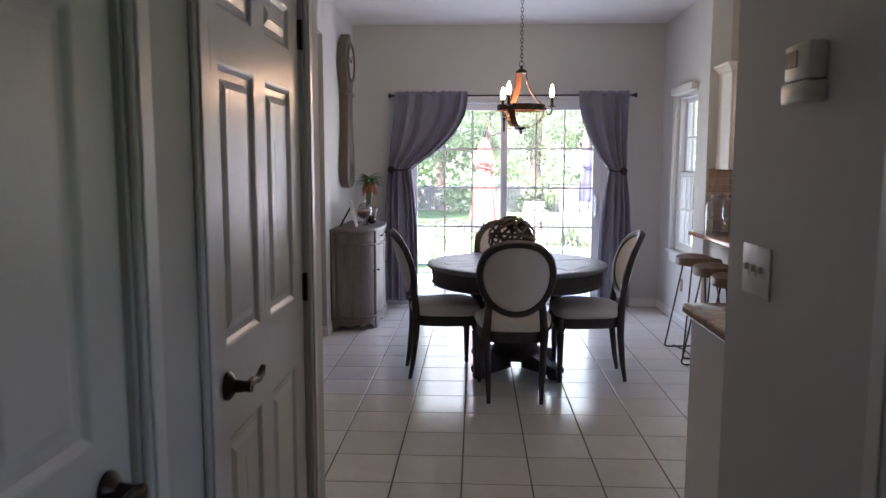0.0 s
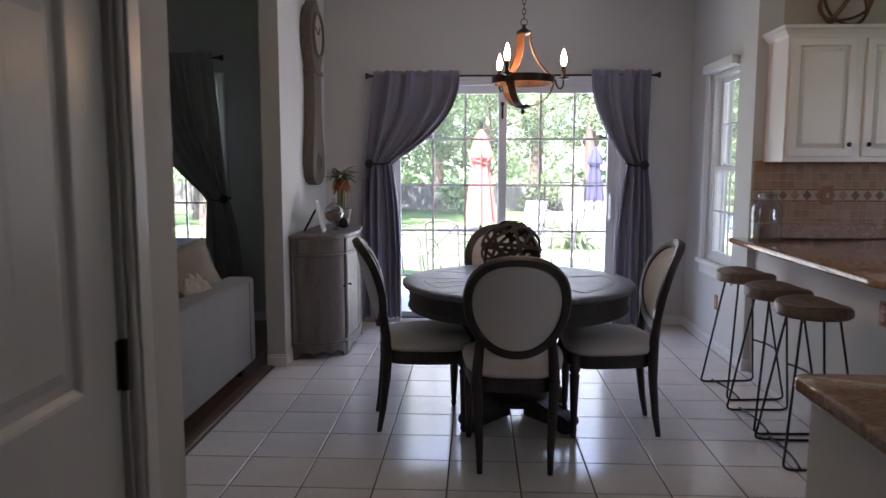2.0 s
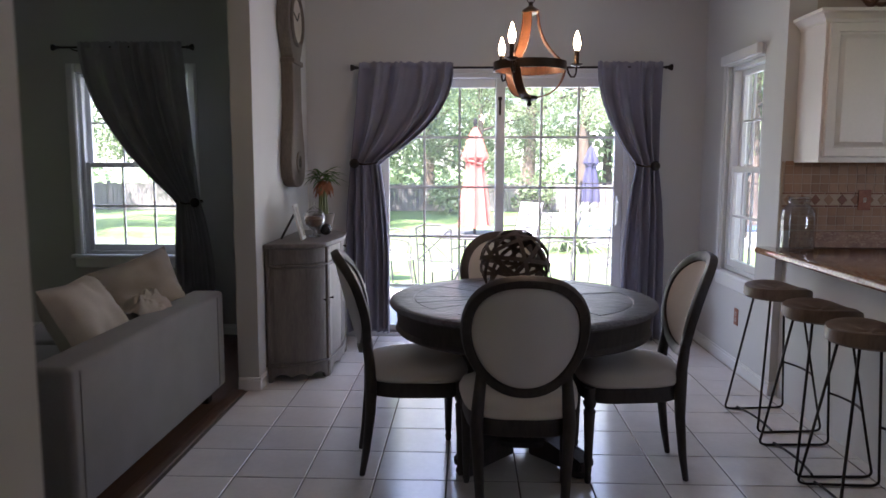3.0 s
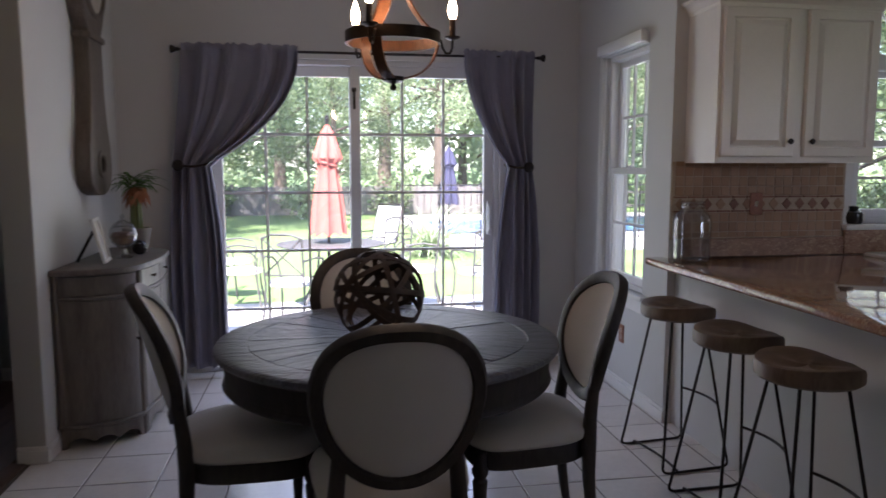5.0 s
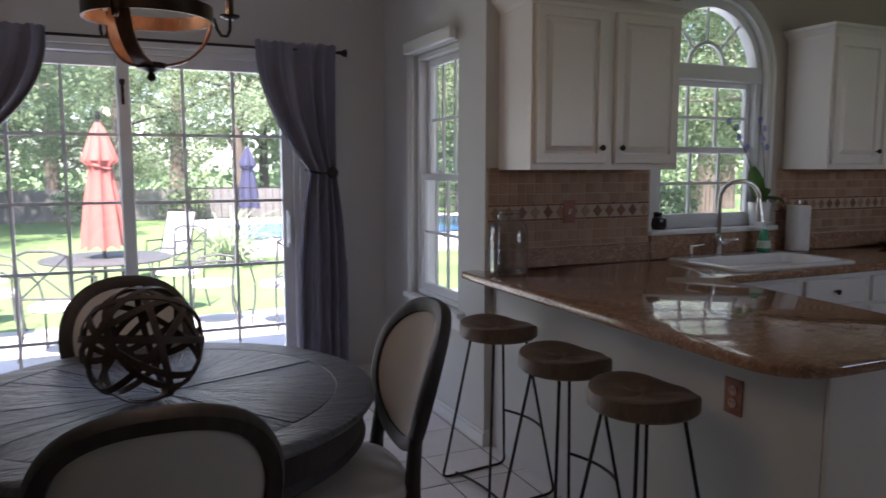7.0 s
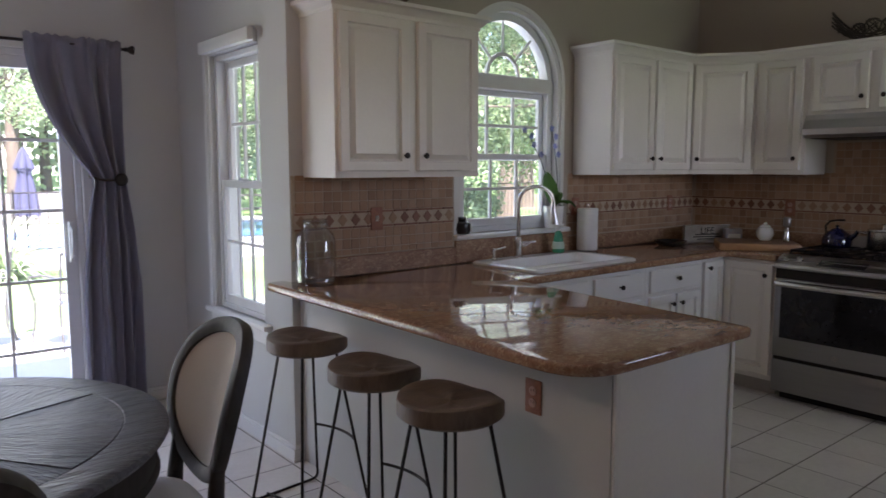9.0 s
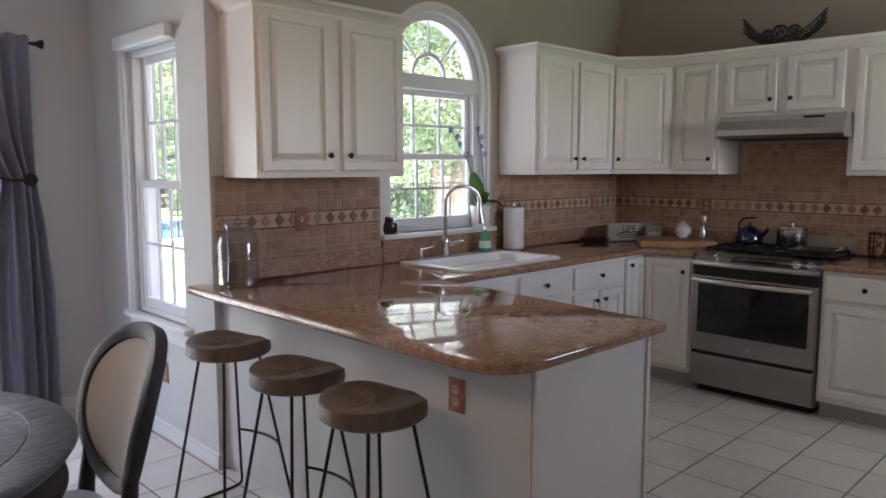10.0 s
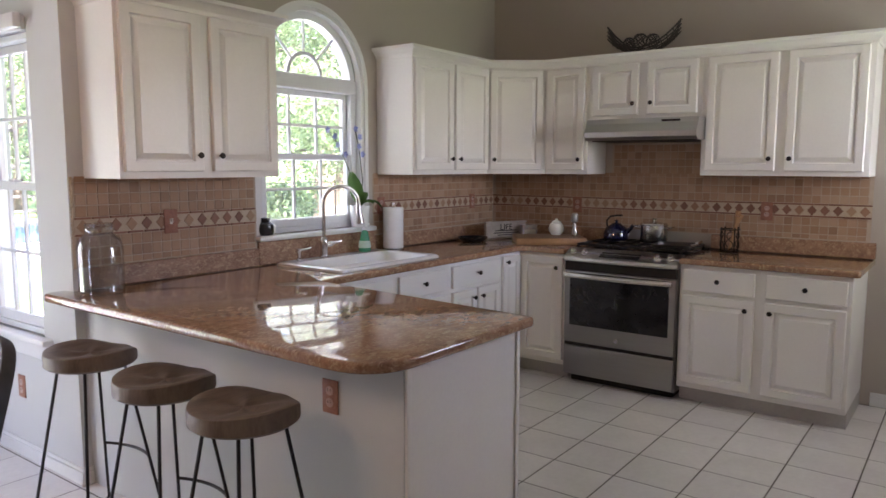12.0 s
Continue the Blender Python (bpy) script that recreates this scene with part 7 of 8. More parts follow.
# ---- outdoors ----
LAWN = mat("lawn", (0.16, 0.245, 0.075), 0.9, col2=(0.09, 0.155, 0.042), scale=0.8, fine=22, bump=0.6)
CONC = mat("patio_concrete", (0.52, 0.50, 0.46), 0.8, col2=(0.44, 0.42, 0.39), scale=1.2, fine=60, bump=0.2)
GZ = -0.16
bm = bmesh.new()
N = 60
gr = []
for i in range(N + 1):
    gr.append([bm.verts.new((-300 + 600 * ((i / N - 0.5) ** 3 * 4 + 0.5), -300 + 600 * ((j / N - 0.5) ** 3 * 4 + 0.5), GZ - 0.02)) for j in range(N + 1)])
for i in range(N):
    for j in range(N):
        bm.faces.new((gr[i][j], gr[i + 1][j], gr[i + 1][j + 1], gr[i][j + 1]))
tagged(part("ground", bm, LAWN), "green mown lawn", "lawn", kind="structure")
tagged(part("patio", prism(bmesh.new(), [(-1.9, BACK_Y + 0.16), (-1.9, 10.4), (-1.0, 10.9), (1.5, 11.0), (4.0, 11.3), (8.0, 12.0), (8.0, 6.4), (2.1, 6.4), (2.1, BACK_Y + 0.16)], GZ - 0.10, GZ), CONC), "pale concrete patio behind the house", "patio", kind="structure")
tagged(part("pool_deck", prism(bmesh.new(), [(2.2, 16.0), (16.0, 14.5), (16.0, 26.0), (2.2, 26.0)], GZ - 0.10, GZ - 0.005), CONC), "pale concrete deck round the pool", "pool deck", kind="structure")

# trees
BARK = mat("tree_bark", (0.13, 0.10, 0.075), 0.9, col2=(0.065, 0.05, 0.04), scale=6, fine=30, bump=1.5, stretch=(3, 3, 0.5))
LEAFA = leaf_mat("tree_leaf", (0.47, 0.55, 0.33), (0.17, 0.235, 0.12))
LEAFB = leaf_mat("tree_leaf_dark", (0.25, 0.32, 0.17), (0.09, 0.135, 0.06))


def leaf_cloud(name, clumps, per, size, rnd, material, parent):
    """Small bent leaves in clumps (x, y, z, radius)."""
    n = per * len(clumps)
    g = np.random.default_rng(rnd)
    c = np.repeat(np.array(clumps), per, axis=0)
    d = g.normal(size=(n, 3))
    d /= np.linalg.norm(d, axis=1)[:, None]
    p = c[:, :3] + d * (c[:, 3] * g.uniform(0.25, 1.0, n) ** 0.6)[:, None]
    a = g.normal(size=(n, 3))
    a /= np.linalg.norm(a, axis=1)[:, None]
    b = np.cross(a, d)
    b /= np.linalg.norm(b, axis=1)[:, None] + 1e-9
    s = size * g.uniform(0.6, 1.4, n)[:, None]
    verts = np.stack([p - a * s, p + b * s * 0.55, p + a * s, p - b * s * 0.55], axis=1).reshape(-1, 3)
    me = bpy.data.meshes.new(name)
    me.from_pydata(verts.tolist(), [], np.arange(4 * n).reshape(-1, 4).tolist())
    me.materials.append(material)
    ob = new(name, me)
    ob.parent = parent
    return ob


def tree(label, h, spread, seed, material, low=0.3, per=110, size=0.11):
    rnd = random.Random(seed)
    t = thing("tree", label, "tree", group="trees round the garden")
    r = 0.028 * h
    pts = [(0, 0, -0.3)]
    x = y = 0.0
    for k in range(1, 8):
        x += rnd.uniform(-0.1, 0.1) * h * 0.05
        y += rnd.uniform(-0.1, 0.1) * h * 0.05
        pts.append((x, y, h * 0.9 * k / 7))
    trunk = part("trunk", tube(bmesh.new(), pts, [r * (1.25 if k == 0 else 1 - 0.115 * k) for k in range(8)], 12), BARK, t)
    clumps = []
    for k in range(16):
        f = low + (0.92 - low) * (k + rnd.random()) / 16
        a = k * 2.4 + rnd.uniform(-0.4, 0.4)
        i = min(6, int(f * 7 / 0.9))
        o = Vector(pts[i]).lerp(Vector(pts[i + 1]), 0.5)
        ln = spread * (1.0 - 0.55 * f) * rnd.uniform(0.65, 1.1)
        e = o + Vector((math.cos(a) * ln, math.sin(a) * ln, ln * rnd.uniform(0.05, 0.5)))
        m = o.lerp(e, 0.5) + Vector((0, 0, ln * 0.08))
        part("limb", tube(bmesh.new(), [o, m, e], [r * 0.38 * (1.1 - f), r * 0.26 * (1.1 - f), 0.012], 6), BARK, trunk)
        for q in range(4):
            p = o.lerp(e, 0.45 + 0.2 * q) + Vector((rnd.uniform(-1, 1), rnd.uniform(-1, 1), rnd.uniform(-0.6, 0.8))) * spread * 0.16
            clumps.append((*p, spread * rnd.uniform(0.14, 0.26)))
    clumps.append((*pts[-1], spread * 0.3))
    leaf_cloud("crown", clumps, per, size, seed, material, t)
    return t


t1 = tree("tall leafy garden tree", 9.0, 3.6, 3, LEAFA, low=0.22, per=420, size=0.048)
t2 = tree("tall leafy garden tree with bare lower trunk", 11.0, 3.8, 8, LEAFA, low=0.34, per=420, size=0.048)
t3 = tree("dense dark green garden tree", 7.0, 3.2, 14, LEAFB, low=0.12, per=440, size=0.045)
SPOTS = [(-3.5, 24, 2), (0.5, 27, 2), (-8, 22, 2), (4.5, 30, 0), (8.5, 28, 1), (-1.5, 31, 0), (-13, 24, 1), (12.5, 24, 0), (17, 20, 1), (10.6, 16.0, 1), (14, 13.5, 0), (20, 13, 2), (7.5, 21, 2), (2.6, 33, 1), (6.2, 34, 0), (-5.5, 29, 0), (12, 30, 2), (17, 27, 0), (24, 18, 0), (11.5, 12.0, 2), (-2.9, 20.5, 2), (-11, 17, 2), (-16, 20, 0), (22, 24, 1), (12.6, 18.5, 2), (-6, 17.5, 0)]
used = set()
rnd = random.Random(2)
for x, y, k in SPOTS:
    src = (t1, t2, t3)[k]
    s = rnd.uniform(0.85, 1.2)
    m = pose(x, y, GZ - 0.02, 0, 0, rnd.uniform(0, 360)) @ Matrix.Diagonal((s, s, s, 1))
    if k in used:
        copy_thing(src, m).scale = (s, s, s)
    else:
        src.matrix_basis = m
        used.add(k)
# far woods that close the view
cl = [(x, 40 + 6 * math.sin(x * 0.7), z, rnd.uniform(1.6, 2.8)) for x in np.linspace(-45, 60, 46) for z in (0.8, 3.2, 5.6, 8.0)]
cl += [(44 + 3 * math.sin(y), y, z, rnd.uniform(1.6, 2.8)) for y in np.linspace(8, 40, 16) for z in (0.8, 3.2, 5.6, 8.0)]
tagged(leaf_cloud("far_woods", cl, 420, 0.19, 21, LEAFA, None), "distant green woods behind the garden", "woods", kind="stuff")
# shrubs along the fence
for i, (x, y, r) in enumerate(((-6, 25.6, 1.0), (-3.2, 25.8, 0.8), (-0.6, 25.4, 0.9), (2.2, 26, 1.0), (9.5, 16.5, 0.8), (11.8, 16.0, 0.9), (8.2, 17.5, 0.7))):
    s = thing("shrub", "leafy green shrub by the fence", "shrub", x, y, GZ, group="garden shrubs")
    part("stem", tube(bmesh.new(), [(0, 0, -0.1), (0, 0, r * 0.8)], 0.04, 6), BARK, s)
    leaf_cloud("foliage", [(rnd.uniform(-r, r) * 0.6, rnd.uniform(-r, r) * 0.6, rnd.uniform(0.25, 1.1) * r, r * 0.45) for _ in range(9)], 120, 0.07, 40 + i, (LEAFA, LEAFB)[i % 2], s)
gs = thing("ornamental_grass", "tuft of tall ornamental grass by the patio", "ornamental grass", 1.95, 15.2, GZ)
part("blades", blades(240, (0, 0, 0.0), 1.15, 0.016, 0.75, 0.12, random.Random(9), up=1.15), LEAFA, gs)

# fence
FENCEW = mat("weathered_fence_board", (0.17, 0.16, 0.15), 0.9, col2=(0.11, 0.10, 0.092), scale=4, fine=30, stretch=(4, 4, 0.4), bump=0.4)
fe = thing("garden_fence", "grey weathered board fence behind the lawn", "fence")
for i in range(15):
    x0 = -22 + 2.4 * i
    part("post", B(x0 - 0.05, x0 + 0.05, 26.45, 26.55, GZ - 0.1, 0.84), FENCEW, fe, smooth=False)
    for r_ in range(16):
        xa = x0 + 0.05 + r_ * 0.145
        if -18 < xa < 8:
            part("board", B(xa, xa + 0.138, 26.40, 26.42, GZ, 0.74 + 0.02 * ((r_ * 7 + i) % 3)), FENCEW, fe, smooth=False)
    part("rail", B(x0, x0 + 2.4, 26.42, 26.46, 0.02, 0.10), FENCEW, fe, smooth=False)
    part("rail", B(x0, x0 + 2.4, 26.42, 26.46, 0.48, 0.56), FENCEW, fe, smooth=False)

# pool
POOLW = mat("pool_water", (0.05, 0.22, 0.50), 0.06, col2=(0.04, 0.17, 0.42), scale=2, fine=9, bump=0.2)
tagged(part("pool_water", B(2.9, 14.5, 18.6, 23.6, GZ - 0.06, GZ + 0.012), POOLW, smooth=False), "blue swimming pool water", "pool", kind="structure")
bm = bmesh.new()
for a in ((2.6, 2.9, 18.3, 23.9), (14.5, 14.8, 18.3, 23.9)):
    box(bm, *a, GZ - 0.1, GZ + 0.04, bevel=0.01)
for a in ((2.9, 14.5, 18.3, 18.6), (2.9, 14.5, 23.6, 23.9)):
    box(bm, *a, GZ - 0.1, GZ + 0.04, bevel=0.01)
tagged(part("pool_coping", bm, CONC), "pale stone coping round the pool", "coping", kind="structure")
pf = thing("pool_fence", "black metal pool fence", "fence")
for i in range(17):
    x = 1.6 + 0.9 * i
    part("post", tube(bmesh.new(), [(x, 17.6, GZ), (x, 17.6, 1.08)], 0.02, 6), BLACK, pf)
for z in (0.0, 1.02):
    part("rail", tube(bmesh.new(), [(1.6, 17.6, z), (16.0, 17.6, z)], 0.014, 6), BLACK, pf)
for i in range(100):
    x = 1.6 + 0.144 * i
    part("baluster", tube(bmesh.new(), [(x, 17.6, 0.0), (x, 17.6, 1.02)], 0.007, 4), BLACK, pf)


# umbrellas and patio furniture
def umbrella(label, x, y, top, low, r, cloth):
    u = thing("patio_umbrella", label, "umbrella", x, y)
    part("pole", tube(bmesh.new(), [(0, 0, GZ), (0, 0, top + 0.02)], 0.019, 10), BLACK, u)
    bm = bmesh.new()
    n = 72
    prof = [(0.02, top), (0.35, top - (top - low) * 0.10), (0.62, top - (top - low) * 0.24), (0.78, top - (top - low) * 0.32), (0.50, top - (top - low) * 0.37), (0.56, top - (top - low) * 0.46), (0.72, top - (top - low) * 0.62), (0.86, top - (top - low) * 0.80), (1.0, low)]
    rings = []
    for i, (f, z) in enumerate(prof):
        ring = []
        for k in range(n):
            a = 2 * math.pi * k / n
            fold = 1 - 0.26 * abs(math.sin(a * 4)) ** 0.6 * (0.2 if i == 0 else 1)
            ring.append(bm.verts.new((r * f * fold * math.cos(a), r * f * fold * math.sin(a), z - 0.02 * math.cos(a * 8) * (i > 6))))
        rings.append(ring)
    for a, b in zip(rings, rings[1:]):
        for k in range(n):
            bm.faces.new((a[k], a[(k + 1) % n], b[(k + 1) % n], b[k]))
    part("canopy", bm, cloth, u, "folded canopy")
    zt = top - (top - low) * 0.37
    part("tie", tube(bmesh.new(), [(r * 0.47 * math.cos(2 * math.pi * k / 24), r * 0.47 * math.sin(2 * math.pi * k / 24), zt + 0.02 * math.sin(4 * math.pi * k / 24)) for k in range(24)], 0.014, 6, closed=True), cloth, u)
    part("finial", lathe(bmesh.new(), [(0.022, top), (0.028, top + 0.03), (0.02, top + 0.07), (0.0, top + 0.08)], seg=12), BLACK, u)
    return u


CORAL = mat("coral_umbrella_cloth", (0.44, 0.12, 0.09), 0.85, col2=(0.37, 0.10, 0.075), scale=5, fine=150, bump=0.2)
NAVY = mat("navy_umbrella_cloth", (0.04, 0.04, 0.085), 0.85, col2=(0.03, 0.03, 0.065), scale=5, fine=150)
umbrella("folded coral patio umbrella over a patio table", 0.12, 10.6, 1.89, 0.665, 0.215, CORAL)
umbrella("folded navy umbrella by the pool", 2.78, 19.0 - 0.95, 1.86, 0.60, 0.24, NAVY)


# black iron made greyer, the outdoor glare over it put into the colour
PATIO_IRON = mat("weathered_patio_iron", (0.085, 0.083, 0.08), 0.6, col2=(0.05, 0.048, 0.046), scale=12, fine=90, bump=0.1)


def patio_table(label, x, y, r, h):
    t = thing("patio_table", label, "table", x, y, GZ)
    part("top", lathe(bmesh.new(), [(0.03, h - 0.02), (r - 0.01, h - 0.02), (r, h - 0.012), (r, h - 0.004), (r - 0.01, h), (0.03, h)], seg=40), PATIO_IRON, t)
    for k in range(4):
        a = math.pi / 4 + math.pi / 2 * k
        part("leg", tube(bmesh.new(), [(0.3 * r * math.cos(a), 0.3 * r * math.sin(a), h - 0.02), (0.35 * r * math.cos(a), 0.35 * r * math.sin(a), 0.35), (0.75 * r * math.cos(a), 0.75 * r * math.sin(a), 0.0)], 0.014, 8), PATIO_IRON, t)
    part("ring", tube(bmesh.new(), [(0.36 * r * math.cos(2 * math.pi * k / 20), 0.36 * r * math.sin(2 * math.pi * k / 20), 0.34) for k in range(20)], 0.009, 6, closed=True), PATIO_IRON, t)
    return t


SEATC = mat("outdoor_seat_cushion", (0.66, 0.64, 0.60), 0.85, col2=(0.56, 0.54, 0.50), scale=20, fine=200, bump=0.3)


def patio_chair():
    c = thing("patio_chair", "black wrought-iron patio chair with a pale seat", "chair", group="patio chairs")
    part("seat", lathe(bmesh.new(), [(0.0, 0.40), (0.22, 0.40), (0.235, 0.41), (0.22, 0.44), (0.0, 0.45)], seg=26), SEATC, c)
    for sx in (-1, 1):
        part("leg", tube(bmesh.new(), [(sx * 0.22, 0.24, 0.0), (sx * 0.20, 0.20, 0.25), (sx * 0.20, 0.19, 0.41)], 0.012, 8), PATIO_IRON, c)
        part("leg", tube(bmesh.new(), [(sx * 0.22, -0.26, 0.0), (sx * 0.20, -0.20, 0.25), (sx * 0.20, -0.20, 0.42), (sx * 0.205, -0.26, 0.88)], 0.012, 8), PATIO_IRON, c)
        part("arm", tube(bmesh.new(), [(sx * 0.205, -0.23, 0.66), (sx * 0.27, -0.05, 0.68), (sx * 0.27, 0.14, 0.65), (sx * 0.24, 0.20, 0.58), (sx * 0.20, 0.19, 0.42)], 0.011, 8), PATIO_IRON, c)
    part("back_rail", tube(bmesh.new(), [(-0.205, -0.26, 0.88), (-0.1, -0.275, 0.92), (0.1, -0.275, 0.92), (0.205, -0.26, 0.88)], 0.012, 8), PATIO_IRON, c)
    part("back_rail", tube(bmesh.new(), [(-0.20, -0.215, 0.52), (0.20, -0.215, 0.52)], 0.010, 8), PATIO_IRON, c)
    part("cross_bar", tube(bmesh.new(), [(-0.20, -0.215, 0.52), (0.20, -0.262, 0.88)], 0.009, 6), PATIO_IRON, c)
    part("cross_bar", tube(bmesh.new(), [(0.20, -0.215, 0.52), (-0.20, -0.262, 0.88)], 0.009, 6), PATIO_IRON, c)
    return c


patio_table("round black patio table under the umbrella", 0.14, 10.6, 0.60, 0.72)
patio_table("small round black patio table", 3.75, 15.2, 0.55, 0.72)
pc = patio_chair()
for i, (x, y, a) in enumerate(((-0.85, 10.65, -90), (-0.25, 9.75, -20), (1.10, 10.5, 80), (0.85, 11.45, 140), (-1.05, 11.5, -120), (1.75, 10.2, 20))):
    m = pose(x, y, GZ, 0, 0, a)
    if i:
        copy_thing(pc, m)
    else:
        pc.matrix_basis = m
lg = thing("lounge_chair", "grey sling lounge chair with a raised back on the patio", "lounge chair", 0.93, 14.6, GZ, 142)
lg.scale = (0.8, 0.8, 0.8)
SLING = mat("grey_sling_mesh", (0.34, 0.35, 0.35), 0.8, col2=(0.27, 0.28, 0.28), scale=20, fine=160)
part("sling_back", box(bmesh.new(), -0.29, 0.29, -0.008, 0.008, 0.0, 0.80, m=pose(0, -0.30, 0.36, 20)), SLING, lg, smooth=False)
part("sling_seat", B(-0.29, 0.29, -0.28, 1.00, 0.345, 0.36), SLING, lg, smooth=False)
for sx in (-0.31, 0.31):
    part("side_rail", tube(bmesh.new(), [(sx, -0.60, 1.15), (sx, -0.30, 0.355), (sx, 1.02, 0.352)], 0.016, 8), BLACK, lg)
    part("armrest", tube(bmesh.new(), [(sx, -0.38, 0.58), (sx, 0.12, 0.60), (sx, 0.16, 0.355)], 0.015, 8), BLACK, lg)
    for y in (-0.25, 0.85):
        part("leg", tube(bmesh.new(), [(sx, y, 0.35), (sx, y + 0.03, 0.0)], 0.015, 8), BLACK, lg)
part("cross_rail", tube(bmesh.new(), [(-0.31, -0.60, 1.15), (0.31, -0.60, 1.15)], 0.016, 8), BLACK, lg)

# ---- backsplash pieces ----
def random_stone(name, cols, rough=0.55):
    m = mat(name, (0.5, 0.4, 0.3), rough, scale=18, fine=90, bump=0.35)
    nt = m.node_tree
    b = nt.nodes["Principled BSDF"]
    old = b.inputs["Base Color"].links[0].from_socket
    info, ramp, mix = nt.nodes.new("ShaderNodeObjectInfo"), nt.nodes.new("ShaderNodeValToRGB"), nt.nodes.new("ShaderNodeMix")
    ramp.color_ramp.interpolation = "CONSTANT"
    e = ramp.color_ramp.elements
    while len(e) < len(cols):
        e.new(0.5)
    for i, c in enumerate(cols):
        e[i].position, e[i].color = i / len(cols), (*c, 1)
    nt.links.new(info.outputs["Random"], ramp.inputs["Fac"])
    mix.data_type, mix.blend_type = "RGBA", "MULTIPLY"
    mix.inputs["Factor"].default_value = 0.45
    rr = nt.nodes.new("ShaderNodeMix")
    rr.data_type = "RGBA"
    rr.inputs["Factor"].default_value = 0.0
    nt.links.new(ramp.outputs["Color"], mix.inputs["A"])
    bright = nt.nodes.new("ShaderNodeBrightContrast")
    bright.inputs["Bright"].default_value = 0.35
    nt.links.new(old, bright.inputs["Color"])
    nt.links.new(bright.outputs[0], mix.inputs["B"])
    nt.links.new(mix.outputs["Result"], b.inputs["Base Color"])
    return m


STONE = random_stone("tumbled_stone_tile", [(0.417, 0.277, 0.179), (0.363, 0.228, 0.14), (0.454, 0.318, 0.219), (0.4, 0.252, 0.156), (0.326, 0.204, 0.129), (0.435, 0.293, 0.195), (0.381, 0.244, 0.156)])
DIAMOND = random_stone("diamond_inset", [(0.25, 0.125, 0.08), (0.32, 0.18, 0.11), (0.20, 0.095, 0.06), (0.38, 0.25, 0.16)])
LISTEL = random_stone("listello", [(0.23, 0.10, 0.06), (0.28, 0.13, 0.08), (0.19, 0.085, 0.05)])
BASEST = mat("pale_stone_band", (0.52, 0.42, 0.31), 0.6, col2=(0.44, 0.34, 0.24), scale=14, fine=80, bump=0.3)
MORTAR = mat("backsplash_mortar", (0.50, 0.40, 0.30), 0.9, scale=20, fine=120, bump=0.3)


def stone_mesh(name, pts, t, material):
    bm = bmesh.new()
    lo = [bm.verts.new((x, 0, z)) for x, z in pts]
    cx, cz = sum(p[0] for p in pts) / len(pts), sum(p[1] for p in pts) / len(pts)
    mid_ = [bm.verts.new((x, -t * 0.6, z)) for x, z in pts]
    hi = [bm.verts.new((cx + (x - cx) * 0.93, -t, cz + (z - cz) * 0.93)) for x, z in pts]
    n = len(pts)
    for a, b in ((lo, mid_), (mid_, hi)):
        for k in range(n):
            bm.faces.new((a[k], a[(k + 1) % n], b[(k + 1) % n], b[k]))
    bm.faces.new(hi)
    return mesh_of(name, bm, material, False)


TS = 0.0528
G = 0.0048
tile_me = stone_mesh("stone_tile", [(G / 2, G / 2), (TS - G / 2, G / 2), (TS - G / 2, TS - G / 2), (G / 2, TS - G / 2)], 0.0026, STONE)
cut_me = stone_mesh("stone_tile", [(G / 2, 0.001), (TS - G / 2, 0.001), (TS - G / 2, 0.027), (G / 2, 0.027)], 0.0026, STONE)
dia_me = stone_mesh("diamond", [(0.029, 0), (0, 0.033), (-0.029, 0), (0, -0.033)], 0.003, DIAMOND)
lis_me = stone_mesh("listello", [(0.001, 0), (0.079, 0), (0.079, 0.0095), (0.001, 0.0095)], 0.008, LISTEL)


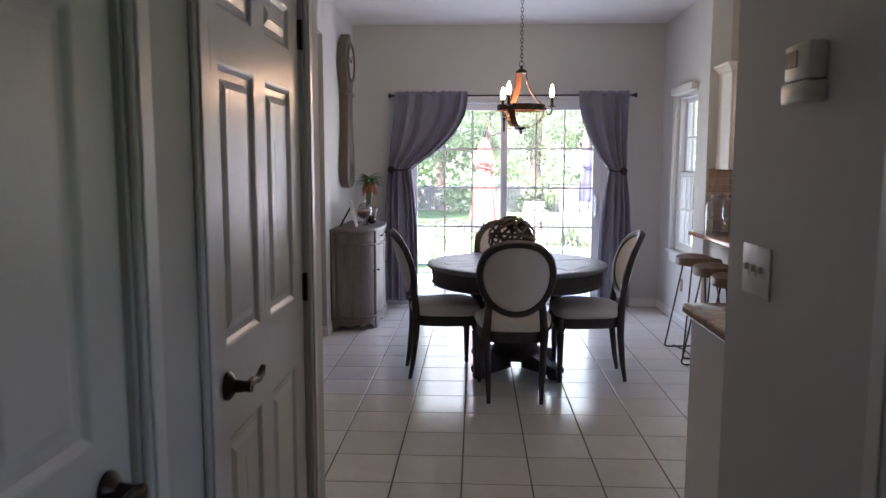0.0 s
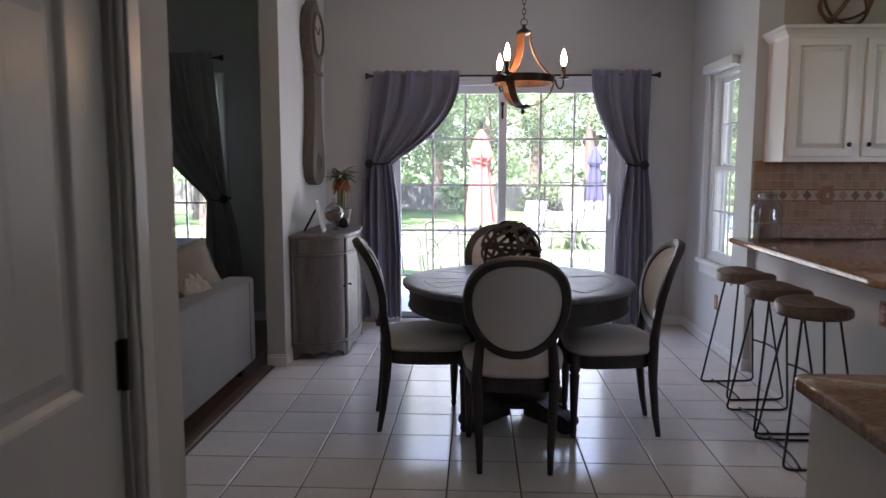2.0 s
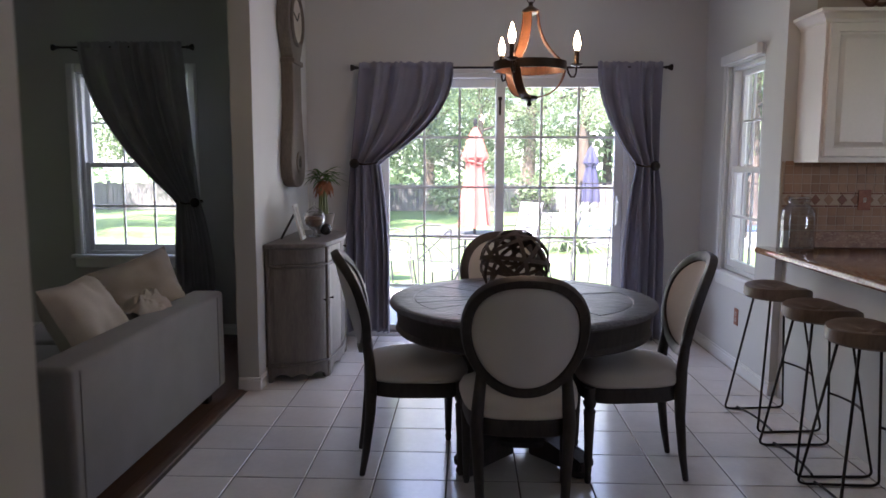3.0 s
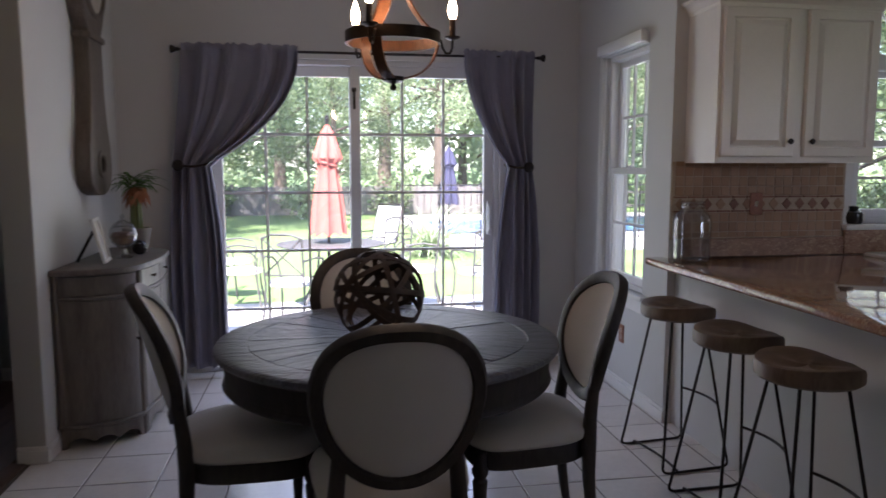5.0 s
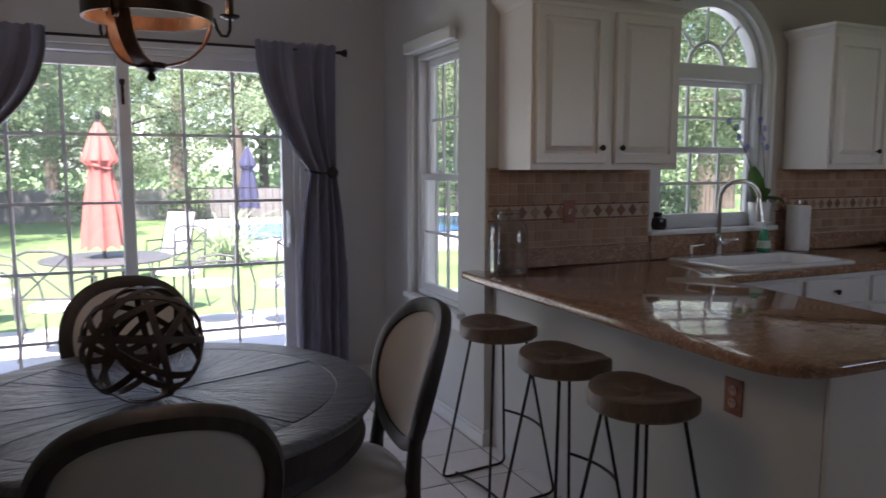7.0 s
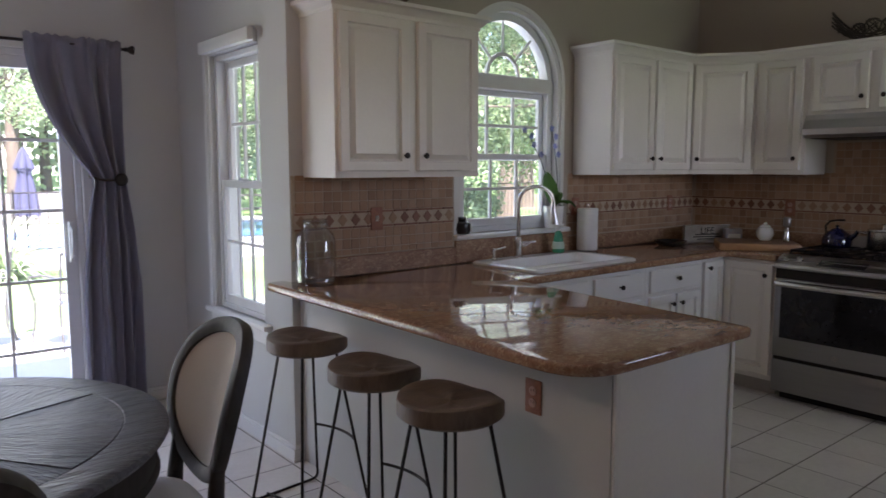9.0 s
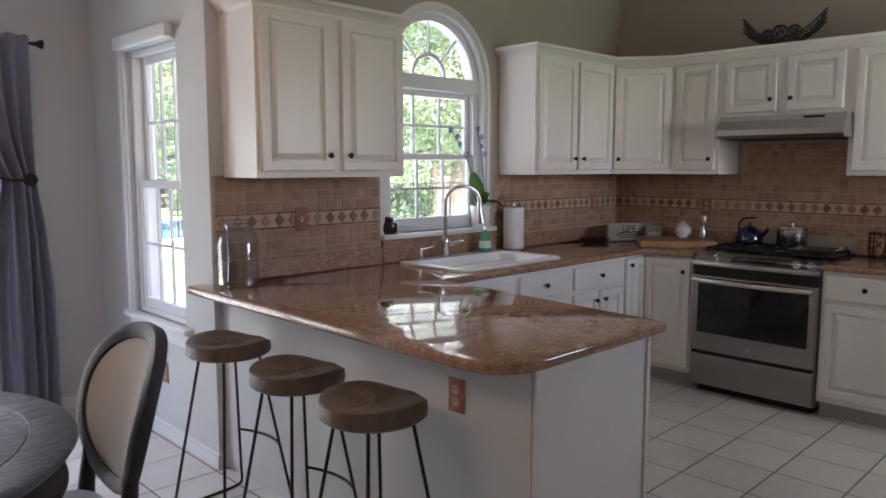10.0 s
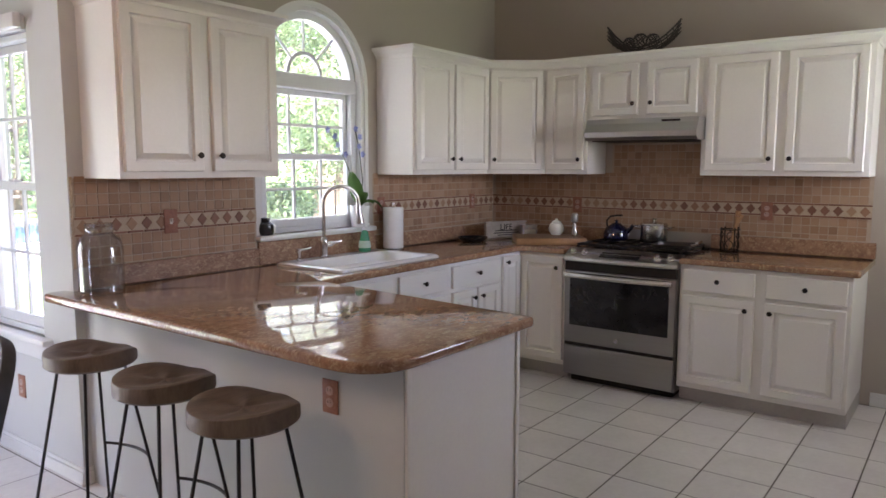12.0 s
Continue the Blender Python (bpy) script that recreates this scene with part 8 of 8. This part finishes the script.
def backsplash(name, label, m, runs, tall=()):
    """runs: stretches (u0, u1) along the wall; tall: a stretch that goes on up behind the hood."""
    bs = thing(name, label, "backsplash", kind="structure")
    jit = random.Random(7)

    def put(me, u, z, dy=0.0):
        ob = new(me.name, me)
        ob.parent = bs
        ob.matrix_basis = m @ Matrix.Translation((u, dy, z))

    for u0, u1, low in runs:
        part("mortar", box(bmesh.new(), u0, u1, -0.004, -0.0005, low, UB, m=m), MORTAR, bs, smooth=False)
        part("band", box(bmesh.new(), u0, u1, -0.0085, -0.004, 1.172, 1.238, m=m), BASEST, bs, smooth=False)
        n = int((u1 - u0) / TS + 0.02)
        off = (u1 - u0 - n * TS) / 2
        for i in range(n):
            u = u0 + off + i * TS
            for z in (1.2485, 1.2485 + TS, 1.2485 + 2 * TS):
                if z + TS < UB + 0.012:
                    put(tile_me, u, z, -0.0035 + jit.uniform(-0.0004, 0.0004))
            for z in (1.1605 - TS, 1.1605 - 2 * TS - 0.0005):
                if z > low - 0.02:
                    put(tile_me, u, z, -0.0035 + jit.uniform(-0.0004, 0.0004))
            put(cut_me, u, 1.1605 - 2 * TS - 0.0305, -0.0035)
            put(cut_me, u, 1.2485 + 3 * TS - 0.0005, -0.0035)
        k = int((u1 - u0) / 0.0735)
        for i in range(k):
            put(dia_me, u0 + (i + 0.5) * (u1 - u0) / k, 1.205, -0.008)
        q = int((u1 - u0) / 0.08)
        for i in range(q):
            put(lis_me, u0 + i * (u1 - u0) / q, 1.2385, -0.0035)
            put(lis_me, u0 + i * (u1 - u0) / q, 1.162, -0.0035)
    for u0, u1, z0, z1 in tall:
        part("mortar", box(bmesh.new(), u0, u1, -0.004, -0.0005, z0, z1, m=m), MORTAR, bs, smooth=False)
        n = int((u1 - u0) / TS)
        off = (u1 - u0 - n * TS) / 2
        for i in range(n):
            for j in range(int((z1 - z0) / TS)):
                put(tile_me, u0 + off + i * TS, z0 + j * TS, -0.0035 + jit.uniform(-0.0004, 0.0004))
    return bs


backsplash("backsplash_window", "tan tumbled stone backsplash with a diamond border", Matrix.Translation((0, KIT_Y, 0)), [(1.905, 2.925, CZ + 0.10), (3.905, STOVE_X - 0.006, CZ + 0.10)])
MSW = Matrix.Translation((STOVE_X, 0, 0)) @ Matrix.Rotation(radians(-90), 4, "Z")
backsplash("backsplash_range", "tan tumbled stone backsplash behind the range", MSW, [(-(KIT_Y - 0.008), -3.335, CZ + 0.10)], [(-5.03, -4.262, UB + 0.002, 1.652)])
# twisted rope strip at the end of the backsplash
bm = bmesh.new()
for ph in (0, math.pi):
    tube(bm, [(1.900 + 0.004 * math.cos(z * 160 + ph), KIT_Y - 0.007 + 0.004 * math.sin(z * 160 + ph), z) for z in [CZ + 0.1 + 0.004 * i for i in range(104)]], 0.005, 5)
tagged(part("trim", bm, BASEST), "beige rope-twist stone edge strip", "trim", kind="structure")

# ---- floor tiles ----
TT, GR = 0.3203, 0.0068
FX, FY = -0.6968, 4.4632
bm = bmesh.new()
h = TT / 2 - GR / 2
prof = ((h, -0.008), (h, -0.001), (h - 0.0015, 0.0))
rings = [[bm.verts.new((sx * r, sy * r, z)) for sx, sy in ((-1, -1), (1, -1), (1, 1), (-1, 1))] for r, z in prof]
for a, b in zip(rings, rings[1:]):
    for k in range(4):
        bm.faces.new((a[k], a[(k + 1) % 4], b[(k + 1) % 4], b[k]))
bm.faces.new(rings[-1])
ftile = mesh_of("tile", bm, TILE, False)
rest = []
count = 0
for i in range(-3, 20):
    for j in range(-21, 11):
        cx, cy = FX + (i + 0.5) * TT, FY + (j + 0.5) * TT
        if cx - h < -1.36 + 0.0 and cx + h < -1.2 or cx > STOVE_X + 0.1 or cy > BACK_Y or cy < -2.0 or cx > HALL_R + 0.1 and cy < 2.1:
            continue
        dining = -1.36 < cx < 1.95 and cy > 2.6
        kitchen = 2.6 < cx and 2.3 < cy < 5.5
        if dining or kitchen:
            ob = new("tile", ftile)
            ob.parent = floor
            ob.matrix_basis = Matrix.Translation((cx, cy, 0.0))
            count += 1
        else:
            rest.append((cx, cy))
verts, faces = [], []
for cx, cy in rest:
    o = len(verts)
    verts += [(cx - h, cy - h, 0), (cx + h, cy - h, 0), (cx + h, cy + h, 0), (cx - h, cy + h, 0)] + [(cx - h, cy - h, -0.006), (cx + h, cy - h, -0.006), (cx + h, cy + h, -0.006), (cx - h, cy + h, -0.006)]
    faces += [(o, o + 1, o + 2, o + 3)] + [(o + 4 + k, o + 4 + (k + 1) % 4, o + (k + 1) % 4, o + k) for k in range(4)]
me = bpy.data.meshes.new("tile_rest")
me.from_pydata(verts, [], faces)
me.materials.append(TILE)
ob = new("tile_rest", me)
ob.parent = floor
ob["kind"] = "stuff"
